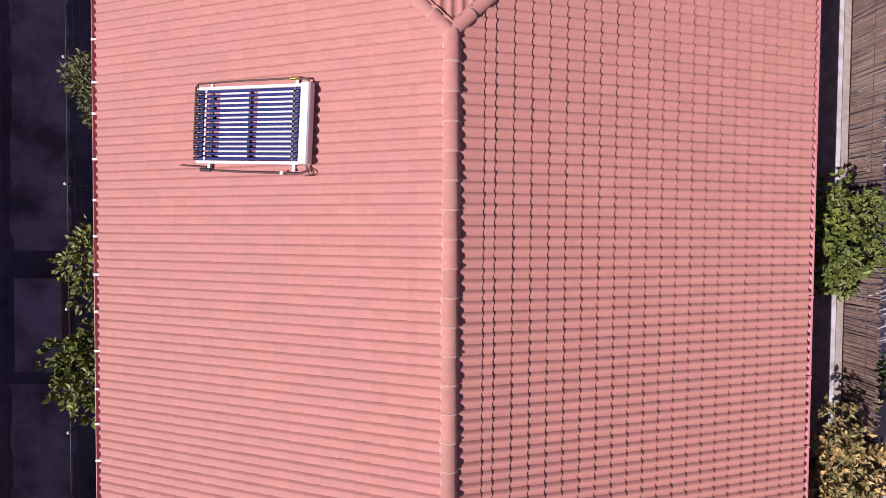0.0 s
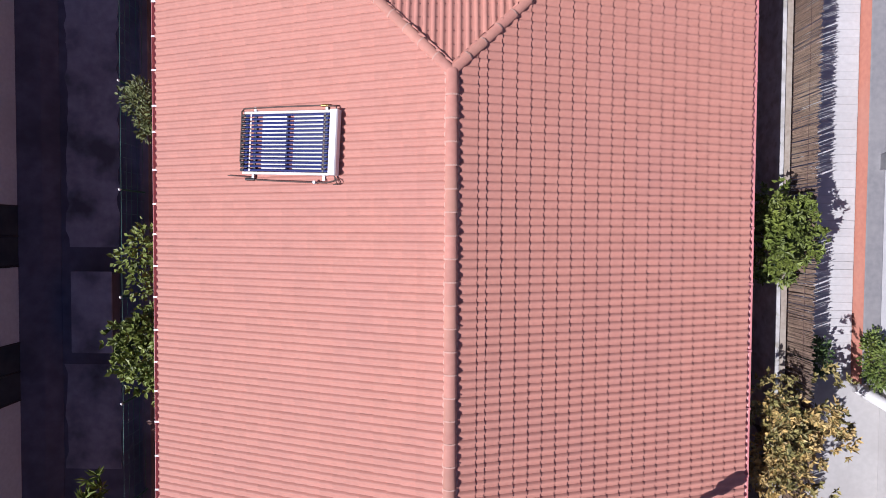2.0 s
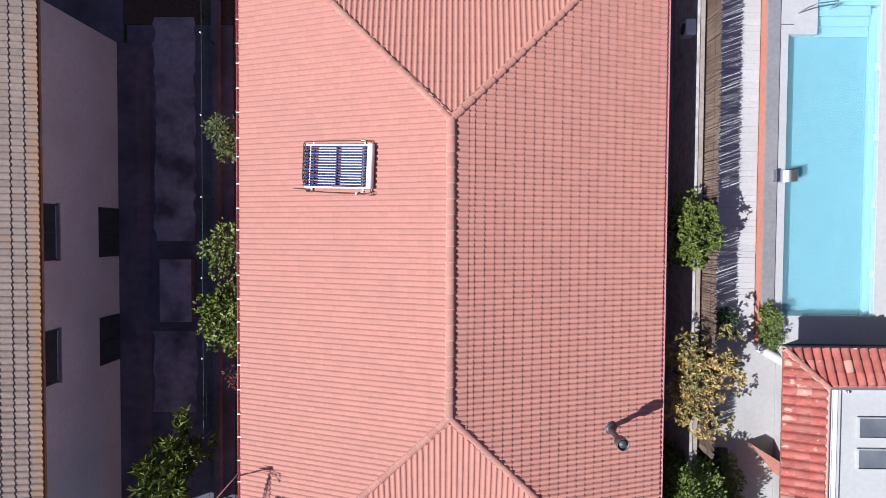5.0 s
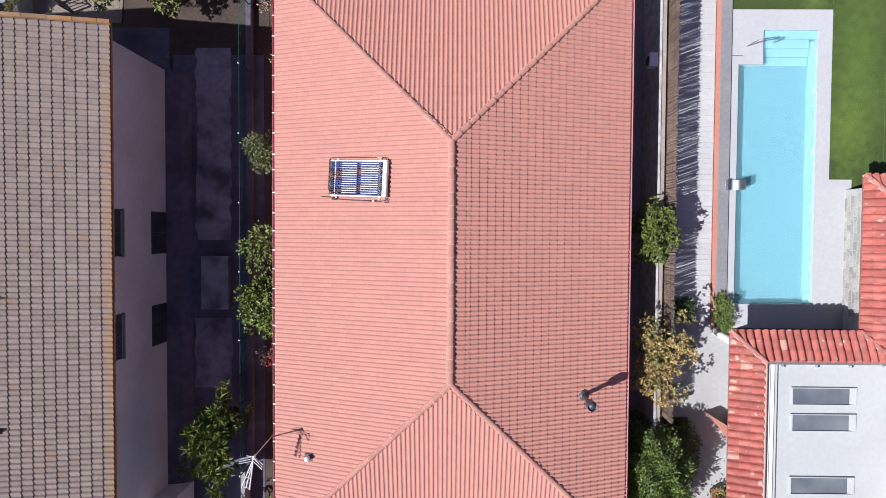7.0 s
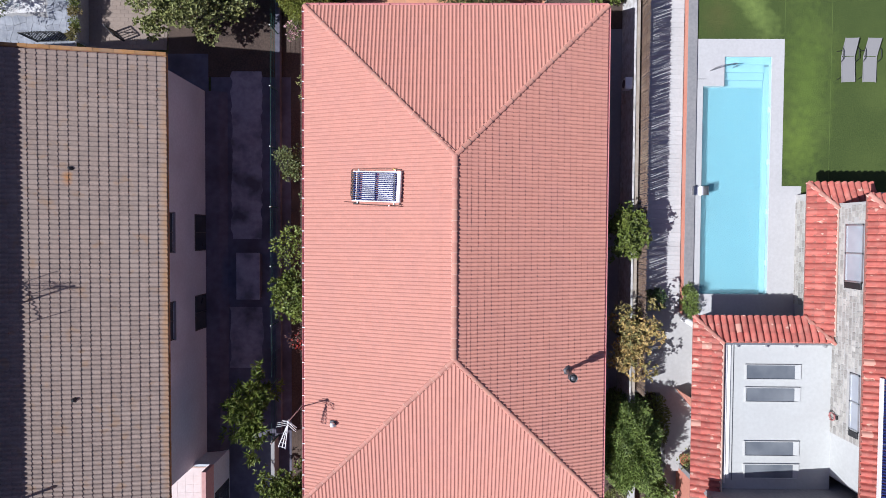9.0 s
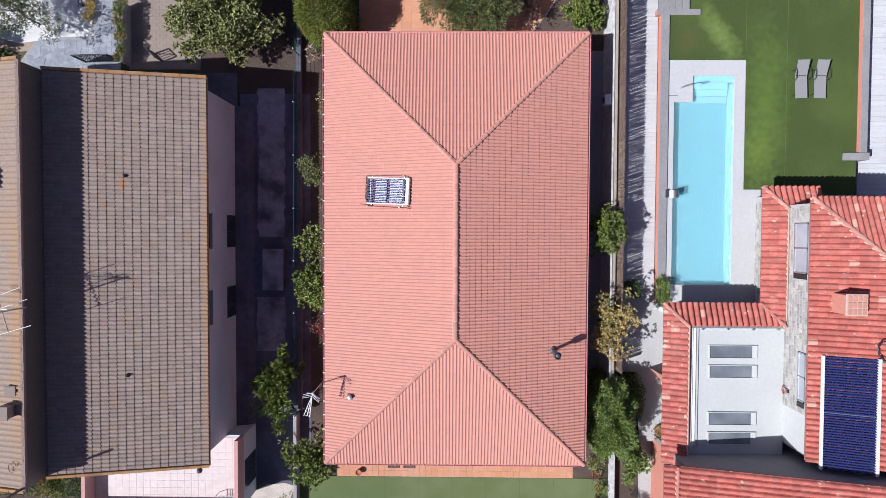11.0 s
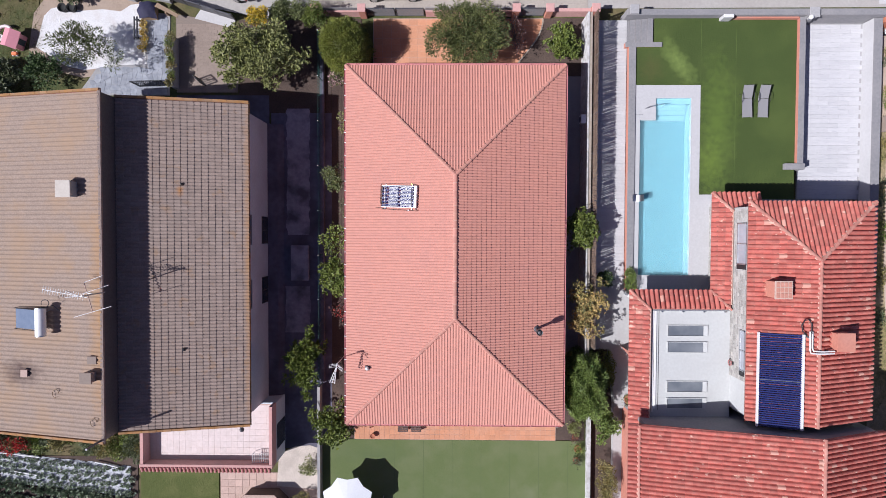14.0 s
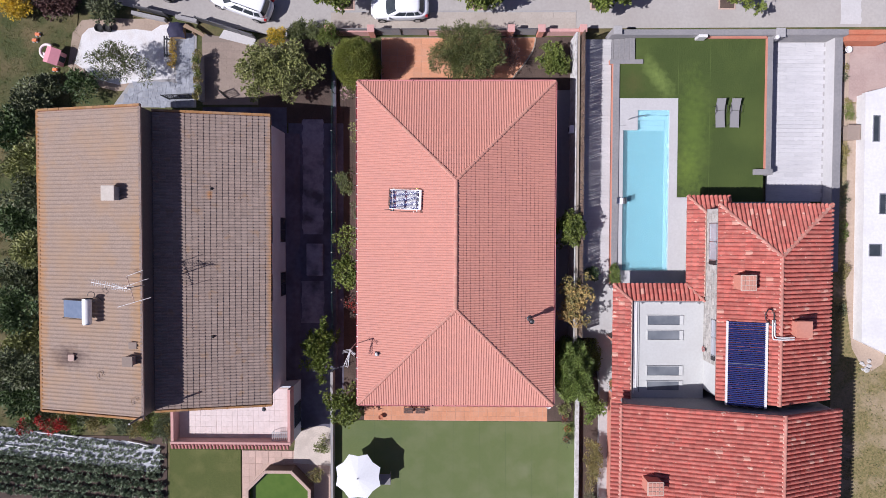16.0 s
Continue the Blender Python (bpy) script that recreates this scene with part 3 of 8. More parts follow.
def tile_field(roof, O, U, V, width, rise, pitch, course, material, lowest=None, highest=None, amp=0.045, lift=0.024, lip=0.034, keep=None, limit=0, seed=1, seg=6, name="roof_tile", cuts=None, flip=False):
    """Lays tiles on a slope: O the lower corner, U along the eave, V up the slope. keep(u, v) picks those that become pieces of their own."""
    O, U, V = Vector(O), Vector(U).normalized(), Vector(V).normalized()
    N = U.cross(V)
    if N.z < 0:
        N = -N
    rnd = random.Random(seed)
    cols = max(1, round(width / pitch))
    pitch = width / cols
    if cuts is None:
        cuts = [r * course for r in range(max(1, math.ceil(rise / course - 0.05)) + 1)]
    prof = tile_profile(pitch, amp, seg)
    if flip:
        prof = [(pitch - u, h) for u, h in prof[::-1]]
    k = seg
    quads = [(i, i + 1, k + 2 + i, k + 1 + i) for i in range(k)] + [(2 * k + 2 + k + 1 + i, 2 * k + 2 + k + 2 + i, 2 * k + 2 + i + 1, 2 * k + 2 + i) for i in range(k)]
    if U.cross(V).z < 0:
        quads = [q[::-1] for q in quads]
    hi = highest or (lambda u: rise)
    lo = lowest or (lambda u: 0.0)
    vs, fs, single, made = [], [], None, 0
    for c in range(cols):
        u0 = c * pitch
        top = [hi(u0 + u) for u, h in prof]
        bot = [lo(u0 + u) for u, h in prof]
        for v0, v1 in zip(cuts, cuts[1:]):
            v1 += 0.04
            lows = [min(max(v0, bb), tt) for bb, tt in zip(bot, top)]
            highs = [max(min(v1, tt), ll) for tt, ll in zip(top, lows)]
            if max(h - l for h, l in zip(highs, lows)) < 0.02:
                continue
            full = min(top) >= v1 and max(bot) <= v0 and abs(v1 - v0 - course - 0.04) < 0.002
            jit = rnd.uniform(-0.004, 0.004)
            if full and keep and made < limit and keep(u0 + pitch / 2, v0 + course / 2):
                if single is None:
                    pts = tile_verts(prof, -pitch / 2, [0] * (k + 1), [course + 0.04] * (k + 1), lift, lip)
                    single = raw_mesh(name, pts, quads, material, [True] * k + [False] * k)
                m = Matrix(((U.x, V.x, N.x, 0), (U.y, V.y, N.y, 0), (U.z, V.z, N.z, 0), (0, 0, 0, 1)))
                at = O + U * (u0 + pitch / 2) + V * v0 + N * jit
                piece(name, single, roof, Matrix.Translation(at) @ m)
                made += 1
                continue
            n0 = len(vs)
            for u, v, h in tile_verts(prof, u0, lows, highs, lift + jit, lip):
                p = O + U * u + V * v + N * h
                vs.append((p.x, p.y, p.z))
            fs += [tuple(n0 + i for i in q) for q in quads]
    b = Build()
    b.v, b.f, b.s = vs, fs, ([True] * k + [False] * k) * (len(fs) // (2 * k))
    ob = b.done("tile_field", material, roof)
    ob["kind"] = "stuff"
    return ob


CAPS = {}


def cap_mesh(length, r, material, key):
    if key not in CAPS:
        n, vs, fs, sm = 8, [], [], []
        for x, k in ((0, 1.0), (length, 0.86)):
            vs += [(x, -r * k * math.cos(math.pi * j / n), r * k * (math.sin(math.pi * j / n) * 0.78 - 0.1)) for j in range(n + 1)]
        fs += [(j, n + 1 + j, n + 2 + j, j + 1) for j in range(n)]
        m0 = len(vs)
        vs += [(0, -r * math.cos(math.pi * j / n), r * (math.sin(math.pi * j / n) * 0.78 - 0.1)) for j in range(n + 1)]
        vs += [(0.004, -(r - 0.022) * math.cos(math.pi * j / n), (r - 0.022) * (math.sin(math.pi * j / n) * 0.78 - 0.1)) for j in range(n + 1)]
        fs += [(m0 + j, m0 + j + 1, m0 + n + 2 + j, m0 + n + 1 + j) for j in range(n)]
        CAPS[key] = raw_mesh("ridge_tile", vs, fs, material, [True] * n + [False] * n)
    return CAPS[key]


def caps(roof, a, c, length, r, material, key, lift=0.03, mortar=None, joint=None):
    """Half-round caps from the lower point a to the upper point c."""
    a, c = Vector(a), Vector(c)
    d = (c - a).normalized()
    side = Vector((0, 0, 1)).cross(d).normalized()
    up = d.cross(side)
    count = max(1, round((c - a).length / length))
    step = (c - a).length / count
    me = cap_mesh(length * 1.12, r, material, key)
    tilt = math.atan2(0.022, step)
    for i in range(count):
        at = a + d * (i * step) + up * (lift + RND.uniform(0, 0.006))
        m = Matrix(((d.x, side.x, up.x, 0), (d.y, side.y, up.y, 0), (d.z, side.z, up.z, 0), (0, 0, 0, 1)))
        piece("ridge_tile", me, roof, Matrix.Translation(at) @ m @ pose(0, 0, 0.022, 0, math.degrees(tilt), RND.uniform(-0.7, 0.7)))
    if joint:
        ring = []
        for off, k in ((-0.022, 0.93), (0.0, 1.02), (0.012, 1.03)):
            ring += [(off, -r * k * math.cos(math.pi * j / 8), r * k * (math.sin(math.pi * j / 8) * 0.78 - 0.1) + RND.uniform(0, 0.004)) for j in range(9)]
        rm = raw_mesh("mortar_joint", ring, [(9 * e + j, 9 * e + 9 + j, 9 * e + 10 + j, 9 * e + j + 1) for e in range(2) for j in range(8)], joint)
        for i in range(count):
            at = a + d * (i * step) + up * (lift + 0.024)
            piece("mortar_joint", rm, roof, Matrix.Translation(at) @ m)
    if mortar:
        q = Build()
        k = 24
        for s in (-1, 1):
            pts = []
            for i in range(k + 1):
                w = r * (1.0 + RND.uniform(0.02, 0.22))
                p = a + d * ((c - a).length * i / k)
                pts += [p + side * (s * w) + up * (lift - 0.05), p + side * (s * r * 0.7) + up * (lift + 0.03)]
            fs = [(2 * i, 2 * i + 2, 2 * i + 3, 2 * i + 1) for i in range(k)]
            q.add(pts, fs if s > 0 else [f[::-1] for f in fs])
        q.done("mortar_bed", mortar, roof)


# ---- the red-roofed house ----
EX, EY, EZ, RY, RZ = 6.72, 11.08, 3.42, 4.17, 5.65
house = thing("house", (0, 0, GZ), "single-storey house under a large salmon clay tile hip roof", "house")
for x0, y0, x1, y1 in ((-6.25, -10.6, -5.95, 10.6), (5.95, -10.6, 6.25, 10.6), (-5.95, 10.3, 5.95, 10.6), (-5.95, -10.6, 5.95, -10.3)):
    Build().box(x0, y0, GZ, x1, y1, EZ - 0.21).done("wall", M_SALMONWALL, house)
for x, w in ((-3.4, 1.6), (0.2, 2.4), (3.6, 1.6)):
    win = Build().box(x - w / 2, -10.63, GZ + 0.5, x + w / 2, -10.606, GZ + 2.3, 0.01).done("window", M_DARKGLASS, house)
    f = Build()
    for x0, x1, z0, z1 in ((x - w / 2 - 0.06, x - w / 2, 0.44, 2.36), (x + w / 2, x + w / 2 + 0.06, 0.44, 2.36), (x - w / 2, x + w / 2, 0.44, 0.5), (x - w / 2, x + w / 2, 2.3, 2.36)):
        f.box(x0, -10.66, GZ + z0, x1, -10.604, GZ + z1)
    f.done("frame", M_WHITE, win)
K = (RZ - EZ) / EX
zc = lambda x, y: RZ - K * max(abs(x), abs(y) - RY)
b = Build()
rN, rS = (0, RY, RZ - 0.05), (0, -RY, RZ - 0.05)
c = [(-EX, -EY, EZ - 0.05), (EX, -EY, EZ - 0.05), (EX, EY, EZ - 0.05), (-EX, EY, EZ - 0.05)]
for quad in ((c[0], rS, rN, c[3]), (c[1], c[2], rN, rS), (c[0], c[1], rS), (c[2], c[3], rN)):
    b.slab(quad, 0.10)
roof = b.done("roof", M_DECK, house, "salmon clay roof tiles with round ridge caps")
b = Build()
b.box(-6.7, -11.06, EZ - 0.20, 6.7, 11.06, EZ - 0.165)
b.done("soffit", M_WHITE, house)
COS = 1 / math.sqrt(1 + K * K)
RUN = EX / COS
PITCH, COURSE = 0.1655, 0.3045
CUTS = [COURSE * i for i in range(22)] + [COURSE * 21 + 0.18, RUN + 0.3]
hip = lambda w: (lambda u: max(0.0, min(RUN, u / COS, (w - u) / COS)))
near_ridge = lambda u, v: 9.5 < u < 14.5 and v > RUN - 2.3
tile_field(roof, (-EX, EY, EZ), (0, -1, 0), (1, 0, K), 2 * EY, RUN, PITCH, COURSE, M_TILE, None, hip(2 * EY), keep=near_ridge, limit=150, seed=3, flip=True, amp=0.045, lift=0.022, lip=0.038, cuts=CUTS)
tile_field(roof, (EX, -EY, EZ), (0, 1, 0), (-1, 0, K), 2 * EY, RUN, PITCH, COURSE, M_TILE, None, hip(2 * EY), keep=lambda u, v: 9.5 < u < 15.5 and v > RUN - 2.3, limit=150, seed=4, amp=0.045, lift=0.022, lip=0.038, cuts=CUTS)
KN = (RZ - EZ) / (EY - RY)
CN = 1 / math.sqrt(1 + KN * KN)
hip_end = lambda u: max(0.0, min((EY - RY) / CN, u * (EY - RY) / EX / CN, (2 * EX - u) * (EY - RY) / EX / CN))
tile_field(roof, (EX, EY, EZ), (-1, 0, 0), (0, -1, KN), 2 * EX, (EY - RY) / CN, PITCH, COURSE, M_TILE, None, hip_end, seed=5, amp=0.045, lift=0.022, lip=0.038)
tile_field(roof, (-EX, -EY, EZ), (1, 0, 0), (0, 1, KN), 2 * EX, (EY - RY) / CN, PITCH, COURSE, M_TILE, None, hip_end, seed=6, amp=0.045, lift=0.022, lip=0.038)
for sx in (-1, 1):
    for sy in (-1, 1):
        caps(roof, (sx * EX, sy * EY, EZ), (0, sy * RY, RZ), 0.43, 0.11, M_CAP, "house", 0.006, M_RIDGEBED, M_RIDGEBED)
caps(roof, (0, -RY + 0.02, RZ), (0, RY + 0.0, RZ), 0.43, 0.13, M_CAP, "house_ridge", 0.018, M_RIDGEBED, M_RIDGEBED)
# gutters with their straps
def gutter(parent, a, c, out, material, r=0.065, strap=0.0, strap_mat=None):
    a, c, out = Vector(a), Vector(c), Vector(out)
    n, vs = 8, []
    up = Vector((0, 0, 1))
    for p in (a, c):
        for rad in (r, r - 0.008):
            vs += [p - out * (rad * math.cos(math.pi * j / n)) - up * (rad * math.sin(math.pi * j / n)) for j in range(n + 1)]
    k = n + 1
    fs = [(j, j + 1, 2 * k + j + 1, 2 * k + j) for j in range(n)] + [(k + j + 1, k + j, 3 * k + j, 3 * k + j + 1) for j in range(n)]
    fs += [(0, 2 * k, 3 * k, k), (n, k + n, 3 * k + n, 2 * k + n)]
    g = Build().add(vs, fs).done("gutter", material, parent)
    if strap:
        count = int((c - a).length / strap)
        for i in range(count):
            p = a + (c - a) * ((i + 0.5 + RND.uniform(-0.12, 0.12)) / count)
            d = (c - a).normalized() * 0.022
            q = [p - out * 0.12 - d + up * 0.012, p - out * 0.12 + d + up * 0.012, p + out * (r + 0.004) + d + up * 0.012, p + out * (r + 0.004) - d + up * 0.012]
            Build().slab(q, 0.006).done("strap", strap_mat, g)
    return g


gutter(house, (-EX - 0.05, -EY - 0.03, EZ - 0.015), (-EX - 0.05, EY + 0.03, EZ - 0.015), (-1, 0, 0), M_GUTTER, 0.075, 0.72, M_WHITE)
gutter(house, (EX + 0.05, -EY - 0.03, EZ - 0.015), (EX + 0.05, EY + 0.03, EZ - 0.015), (1, 0, 0), M_GUTTER, 0.075, 1.4, M_GUTTER)
gutter(house, (-EX, EY + 0.05, EZ - 0.015), (EX, EY + 0.05, EZ - 0.015), (0, 1, 0), M_GUTTER, 0.075, 1.4, M_GUTTER)
gutter(house, (-EX, -EY - 0.05, EZ - 0.015), (EX, -EY - 0.05, EZ - 0.015), (0, -1, 0), M_GUTTER, 0.075, 0.75, M_GUTTER)
for x, y in ((-6.33, 10.5), (6.33, 10.5), (-6.33, -10.5), (6.33, -10.5)):
    Build().tube([(x, y, GZ), (x, y, EZ - 0.5), (x * 1.06, y * 1.05, EZ - 0.09)], 0.04, 8).done("downpipe", M_GUTTER, house)

# ---- solar collector on the west slope ----
col = thing("solar_collector", (-3.4, 3.05, zc(-3.4, 0)), "white-framed evacuated tube solar collector bolted on the tiles", "solar collector")
sl = lambda x, y, h: (x - h * K * COS, y, zc(x, 0) + h * COS)
def on_slope(name, x0, y0, x1, y1, h0, h1, material, parent, label="", ch=0.0):
    """A block that lies along the west slope, between two heights above it."""
    vs = [sl(x, y, h) for h in (h0, h1) for x, y in ((x0, y0), (x1, y0), (x1, y1), (x0, y1))]
    return Build().add(vs, [(3, 2, 1, 0), (4, 5, 6, 7), (0, 1, 5, 4), (1, 2, 6, 5), (2, 3, 7, 6), (3, 0, 4, 7)]).done(name, material, parent, label)


YS, YN, XW, XE = 2.40, 3.66, -4.36, -2.41
man = Build()
prof = [(0.03, 0.07), (0.03, 0.20), (0.05, 0.225), (0.18, 0.225), (0.20, 0.20), (0.20, 0.07)]
vs = [sl(XE + px, y, ph) for y in (YS - 0.02, YN + 0.02) for px, ph in prof]
man.add(vs, [(0, 1, 2, 3, 4, 5), (11, 10, 9, 8, 7, 6)] + [(i, 6 + i, 6 + (i + 1) % 6, (i + 1) % 6) for i in range(6)])
manifold = man.done("manifold", M_WHITE, col, "white enamelled header box")
for y in (YS, YN):
    on_slope("side_rail", XW - 0.02, y - 0.025, XE, y + 0.025, 0.07, 0.13, M_WHITE, col)
for x in (XW + 0.02, XW + 0.22, (XW + XE) / 2 - 0.02, XE - 0.10):
    on_slope("cross_rail", x - 0.03, YS, x + 0.03, YN, 0.05, 0.085, M_FLUE, col)
for x in (XW + 0.20, XE - 0.12):
    for y, d in ((YS, -1), (YN, 1)):
        on_slope("mounting_foot", x - 0.025, min(y, y + d * 0.13), x + 0.025, max(y, y + d * 0.13), 0.045, 0.075, M_WHITE, col)
NT = 15
for i in range(NT):
    y = YS + 0.06 + (YN - YS - 0.12) * i / (NT - 1)
    t = Build().tube([sl(XW, y, 0.135), sl(XE + 0.02, y, 0.135)], 0.024, 10).done("vacuum_tube", M_TUBE, col, "dark blue glass tube")
    Build().tube([sl(XW - 0.05, y, 0.135), sl(XW + 0.03, y, 0.135)], 0.033, 8).done("end_cup", M_BLACK, t)
    for x in (XW + 0.17, XE - 0.10):
        on_slope("clip", x - 0.016, y - 0.026, x + 0.016, y + 0.026, 0.155, 0.165, M_WHITE if x < -3 else M_FLUE, t)
for i in range(NT - 1):
    y = YS + 0.06 + (YN - YS - 0.12) * (i + 0.5) / (NT - 1)
    for x0, x1 in ((XW + 0.40, XW + 0.96), (XW + 1.13, XE - 0.17)):
        on_slope("reflector", x0, y - 0.026, x1, y + 0.026, 0.088, 0.094, M_WHITE, col, "white reflector strip")
def pipe_run(name, pts, r, material, parent, label=""):
    return Build().tube([sl(*p) for p in pts], r, 8).done(name, material, parent, label)


pipe_run("supply_pipe", [(XE + 0.12, YN + 0.03, 0.12), (XE + 0.10, YN + 0.10, 0.11), (XE - 0.3, YN + 0.125, 0.09), (-3.6, YN + 0.12, 0.085), (XW - 0.07, YN + 0.10, 0.08), (XW - 0.12, YN + 0.04, 0.08), (XW - 0.115, YS + 0.25, 0.08), (XW - 0.08, YS + 0.14, 0.08), (XW + 0.0, YS + 0.19, 0.08)], 0.017, M_COPPER, col)
pipe_run("return_pipe", [(XE + 0.14, YS - 0.03, 0.12), (XE + 0.14, YS - 0.12, 0.10), (XE - 0.05, YS - 0.17, 0.08), (-3.6, YS - 0.155, 0.075), (XW + 0.08, YS - 0.13, 0.075)], 0.016, M_COPPER, col)
pipe_run("cable", [(XW + 0.16, YS - 0.09, 0.08), (XW - 0.1, YS - 0.07, 0.065), (XW - 0.42, YS - 0.055, 0.06)], 0.012, M_COPPER, col)
pipe_run("lagging", [(XW + 0.04, YS - 0.13, 0.08), (XW + 0.26, YS - 0.13, 0.08)], 0.03, M_BLACK, col)
pipe_run("valve", [(XE - 0.22, YN + 0.125, 0.09), (XE - 0.06, YN + 0.12, 0.09)], 0.028, M_BRASS, col, "brass stop valve")
pipe_run("air_vent", [(XE - 0.30, YS - 0.165, 0.05), (XE - 0.30, YS - 0.165, 0.13)], 0.035, M_WHITE, col)
for dx in (0.16, 0.22):
    pipe_run("hose", [(XE + 0.14, YS - 0.05, 0.12), (XE + dx, YS - 0.13, 0.10), (XE + dx + 0.03, YS - 0.19, 0.08), (XE + 0.1, YS - 0.2, 0.08)], 0.012, M_COPPER, col)

col.rotation_euler = (0, 0, radians(-2.6))
col.location.y -= 0.044

# ---- flue, roof vent and aerial ----
flue = thing("flue_pipe", (4.95, -4.97, zc(4.95, 0)), "tall grey metal flue with a round cowl through the tiles", "flue")
zb = zc(4.95, 0)
Build().tube([(4.95, -4.97, zb - 0.05), (4.95, -4.97, zb + 1.25)], 0.085, 14).done("pipe", M_FLUE, flue)
Build().lathe(4.95, -4.97, [(0.0, zb + 0.16), (0.1, zb + 0.15), (0.16, zb + 0.07), (0.24, zb - 0.02), (0.26, zb - 0.06)], 16).done("flashing", M_FLUE, flue)
Build().lathe(4.95, -4.97, [(0.09, zb + 1.05), (0.17, zb + 1.10), (0.18, zb + 1.42), (0.165, zb + 1.44), (0.165, zb + 1.2)], 18).done("cowl", M_FLUE, flue)
Build().lathe(4.95, -4.97, [(0.0, zb + 1.40), (0.115, zb + 1.385), (0.12, zb + 1.36), (0.0, zb + 1.36)], 16).done("cowl_cap", M_FLUE, flue)

vx, vy = -5.33, -7.45
vent = thing("roof_vent", (vx, vy, zc(vx, 0)), "short white vent pipe with a dark lead collar", "roof vent")
Build().box(vx - 0.15, vy - 0.14, zc(vx, 0) - 0.03, vx + 0.15, vy + 0.14, zc(vx, 0) + 0.10, 0.02).done("collar", M_FLUE, vent)
Build().lathe(vx - 0.01, vy, [(0.085, zc(vx, 0)), (0.085, zc(vx, 0) + 0.24), (0.11, zc(vx, 0) + 0.25), (0.10, zc(vx, 0) + 0.30), (0.0, zc(vx, 0) + 0.33)], 14).done("pipe", M_WHITE, vent)


def corner_aerial(x, y, z0, z1, heading):
    """A mast with a short tapering director frame and two slatted reflector wings."""
    a = thing("television_aerial", (x, y, z0), "white television aerial with slatted wings on a tall mast", "aerial")
    Build().tube([(x, y, z0), (x, y, z1)], 0.024, 8).done("mast", M_GALV, a)
    d = Vector((math.cos(radians(heading)), math.sin(radians(heading)), 0))
    s = Vector((-d.y, d.x, 0))
    up = Vector((0, 0, 1))
    at = Vector((x, y, z1 - 0.08))
    boom = Build().tube([at - d * 0.08, at + d * 1.15], 0.018, 6).done("boom", M_WHITE, a)
    for k in (-1, 1):
        Build().tube([at + d * 0.22 + s * (0.02 * k), at + d * 1.15 + s * (0.15 * k) + up * 0.06], 0.020, 6).done("director_rail", M_WHITE, boom)
    for i in range(5):
        p, w = at + d * (0.40 + 0.18 * i), 0.07 + 0.022 * i
        Build().tube([p - s * w + up * 0.02, p + s * w + up * 0.02], 0.014, 5).done("element", M_WHITE, boom)
    for k in (-1, 1):
        wing = Build().tube([at, at + d * 0.12 + s * (0.30 * k) + up * (0.20 * k)], 0.016, 5).done("reflector_frame", M_WHITE, a)
        for i in range(3):
            p = at - d * 0.02 + d * (0.085 * i)
            Build().tube([p, p + d * 0.16 + s * (0.42 * k) + up * 0.12], 0.014, 5).done("reflector_bar", M_WHITE, wing)
    Build().box(x - 0.04, y - 0.05, z1 - 0.16, x + 0.05, y + 0.05, z1 - 0.02, 0.01).done("clamp", M_GALV, a)


corner_aerial(-6.92, -6.9, GZ, 5.42, -104)


# ---- plants ----
def leaf_object(name, centres, size, axis_out, material, parent, rng, wide=0.55, up=0.35, droop=0.15):
    """Many small folded leaves, one mesh. centres: (n, 3); axis_out: (n, 3) the way that each one points."""
    n = len(centres)
    ax = axis_out + rng.normal(0, 0.45, (n, 3)) + np.array([0, 0, up])
    ax /= np.linalg.norm(ax, axis=1, keepdims=True) + 1e-9
    ref = rng.normal(0, 0.5, (n, 3)) + np.array([0, 0, 1.0])
    side = np.cross(ax, ref)
    side /= np.linalg.norm(side, axis=1, keepdims=True) + 1e-9
    nor = np.cross(side, ax)
    L = (size * rng.uniform(0.65, 1.3, n))[:, None]
    p0 = centres
    p1 = centres + ax * L * 0.5 + side * L * wide * 0.5 + nor * L * 0.08
    p2 = centres + ax * L - nor * L * droop
    p3 = centres + ax * L * 0.5 - side * L * wide * 0.5 + nor * L * 0.08
    v = np.stack([p0, p1, p2, p3], 1).reshape(-1, 3)
    o = np.array(ORG[parent])
    idx = np.arange(n)[:, None] * 4
    f = np.concatenate([idx + np.array([0, 1, 2]), idx + np.array([0, 2, 3])], 1).reshape(-1, 3)
    me = bpy.data.meshes.new(name)
    me.from_pydata((v - o).tolist(), [], f.tolist())
    me.materials.append(material)
    ob = new(name, me)
    ORG[ob] = ORG[parent].copy()
    ob.parent = parent
    return ob


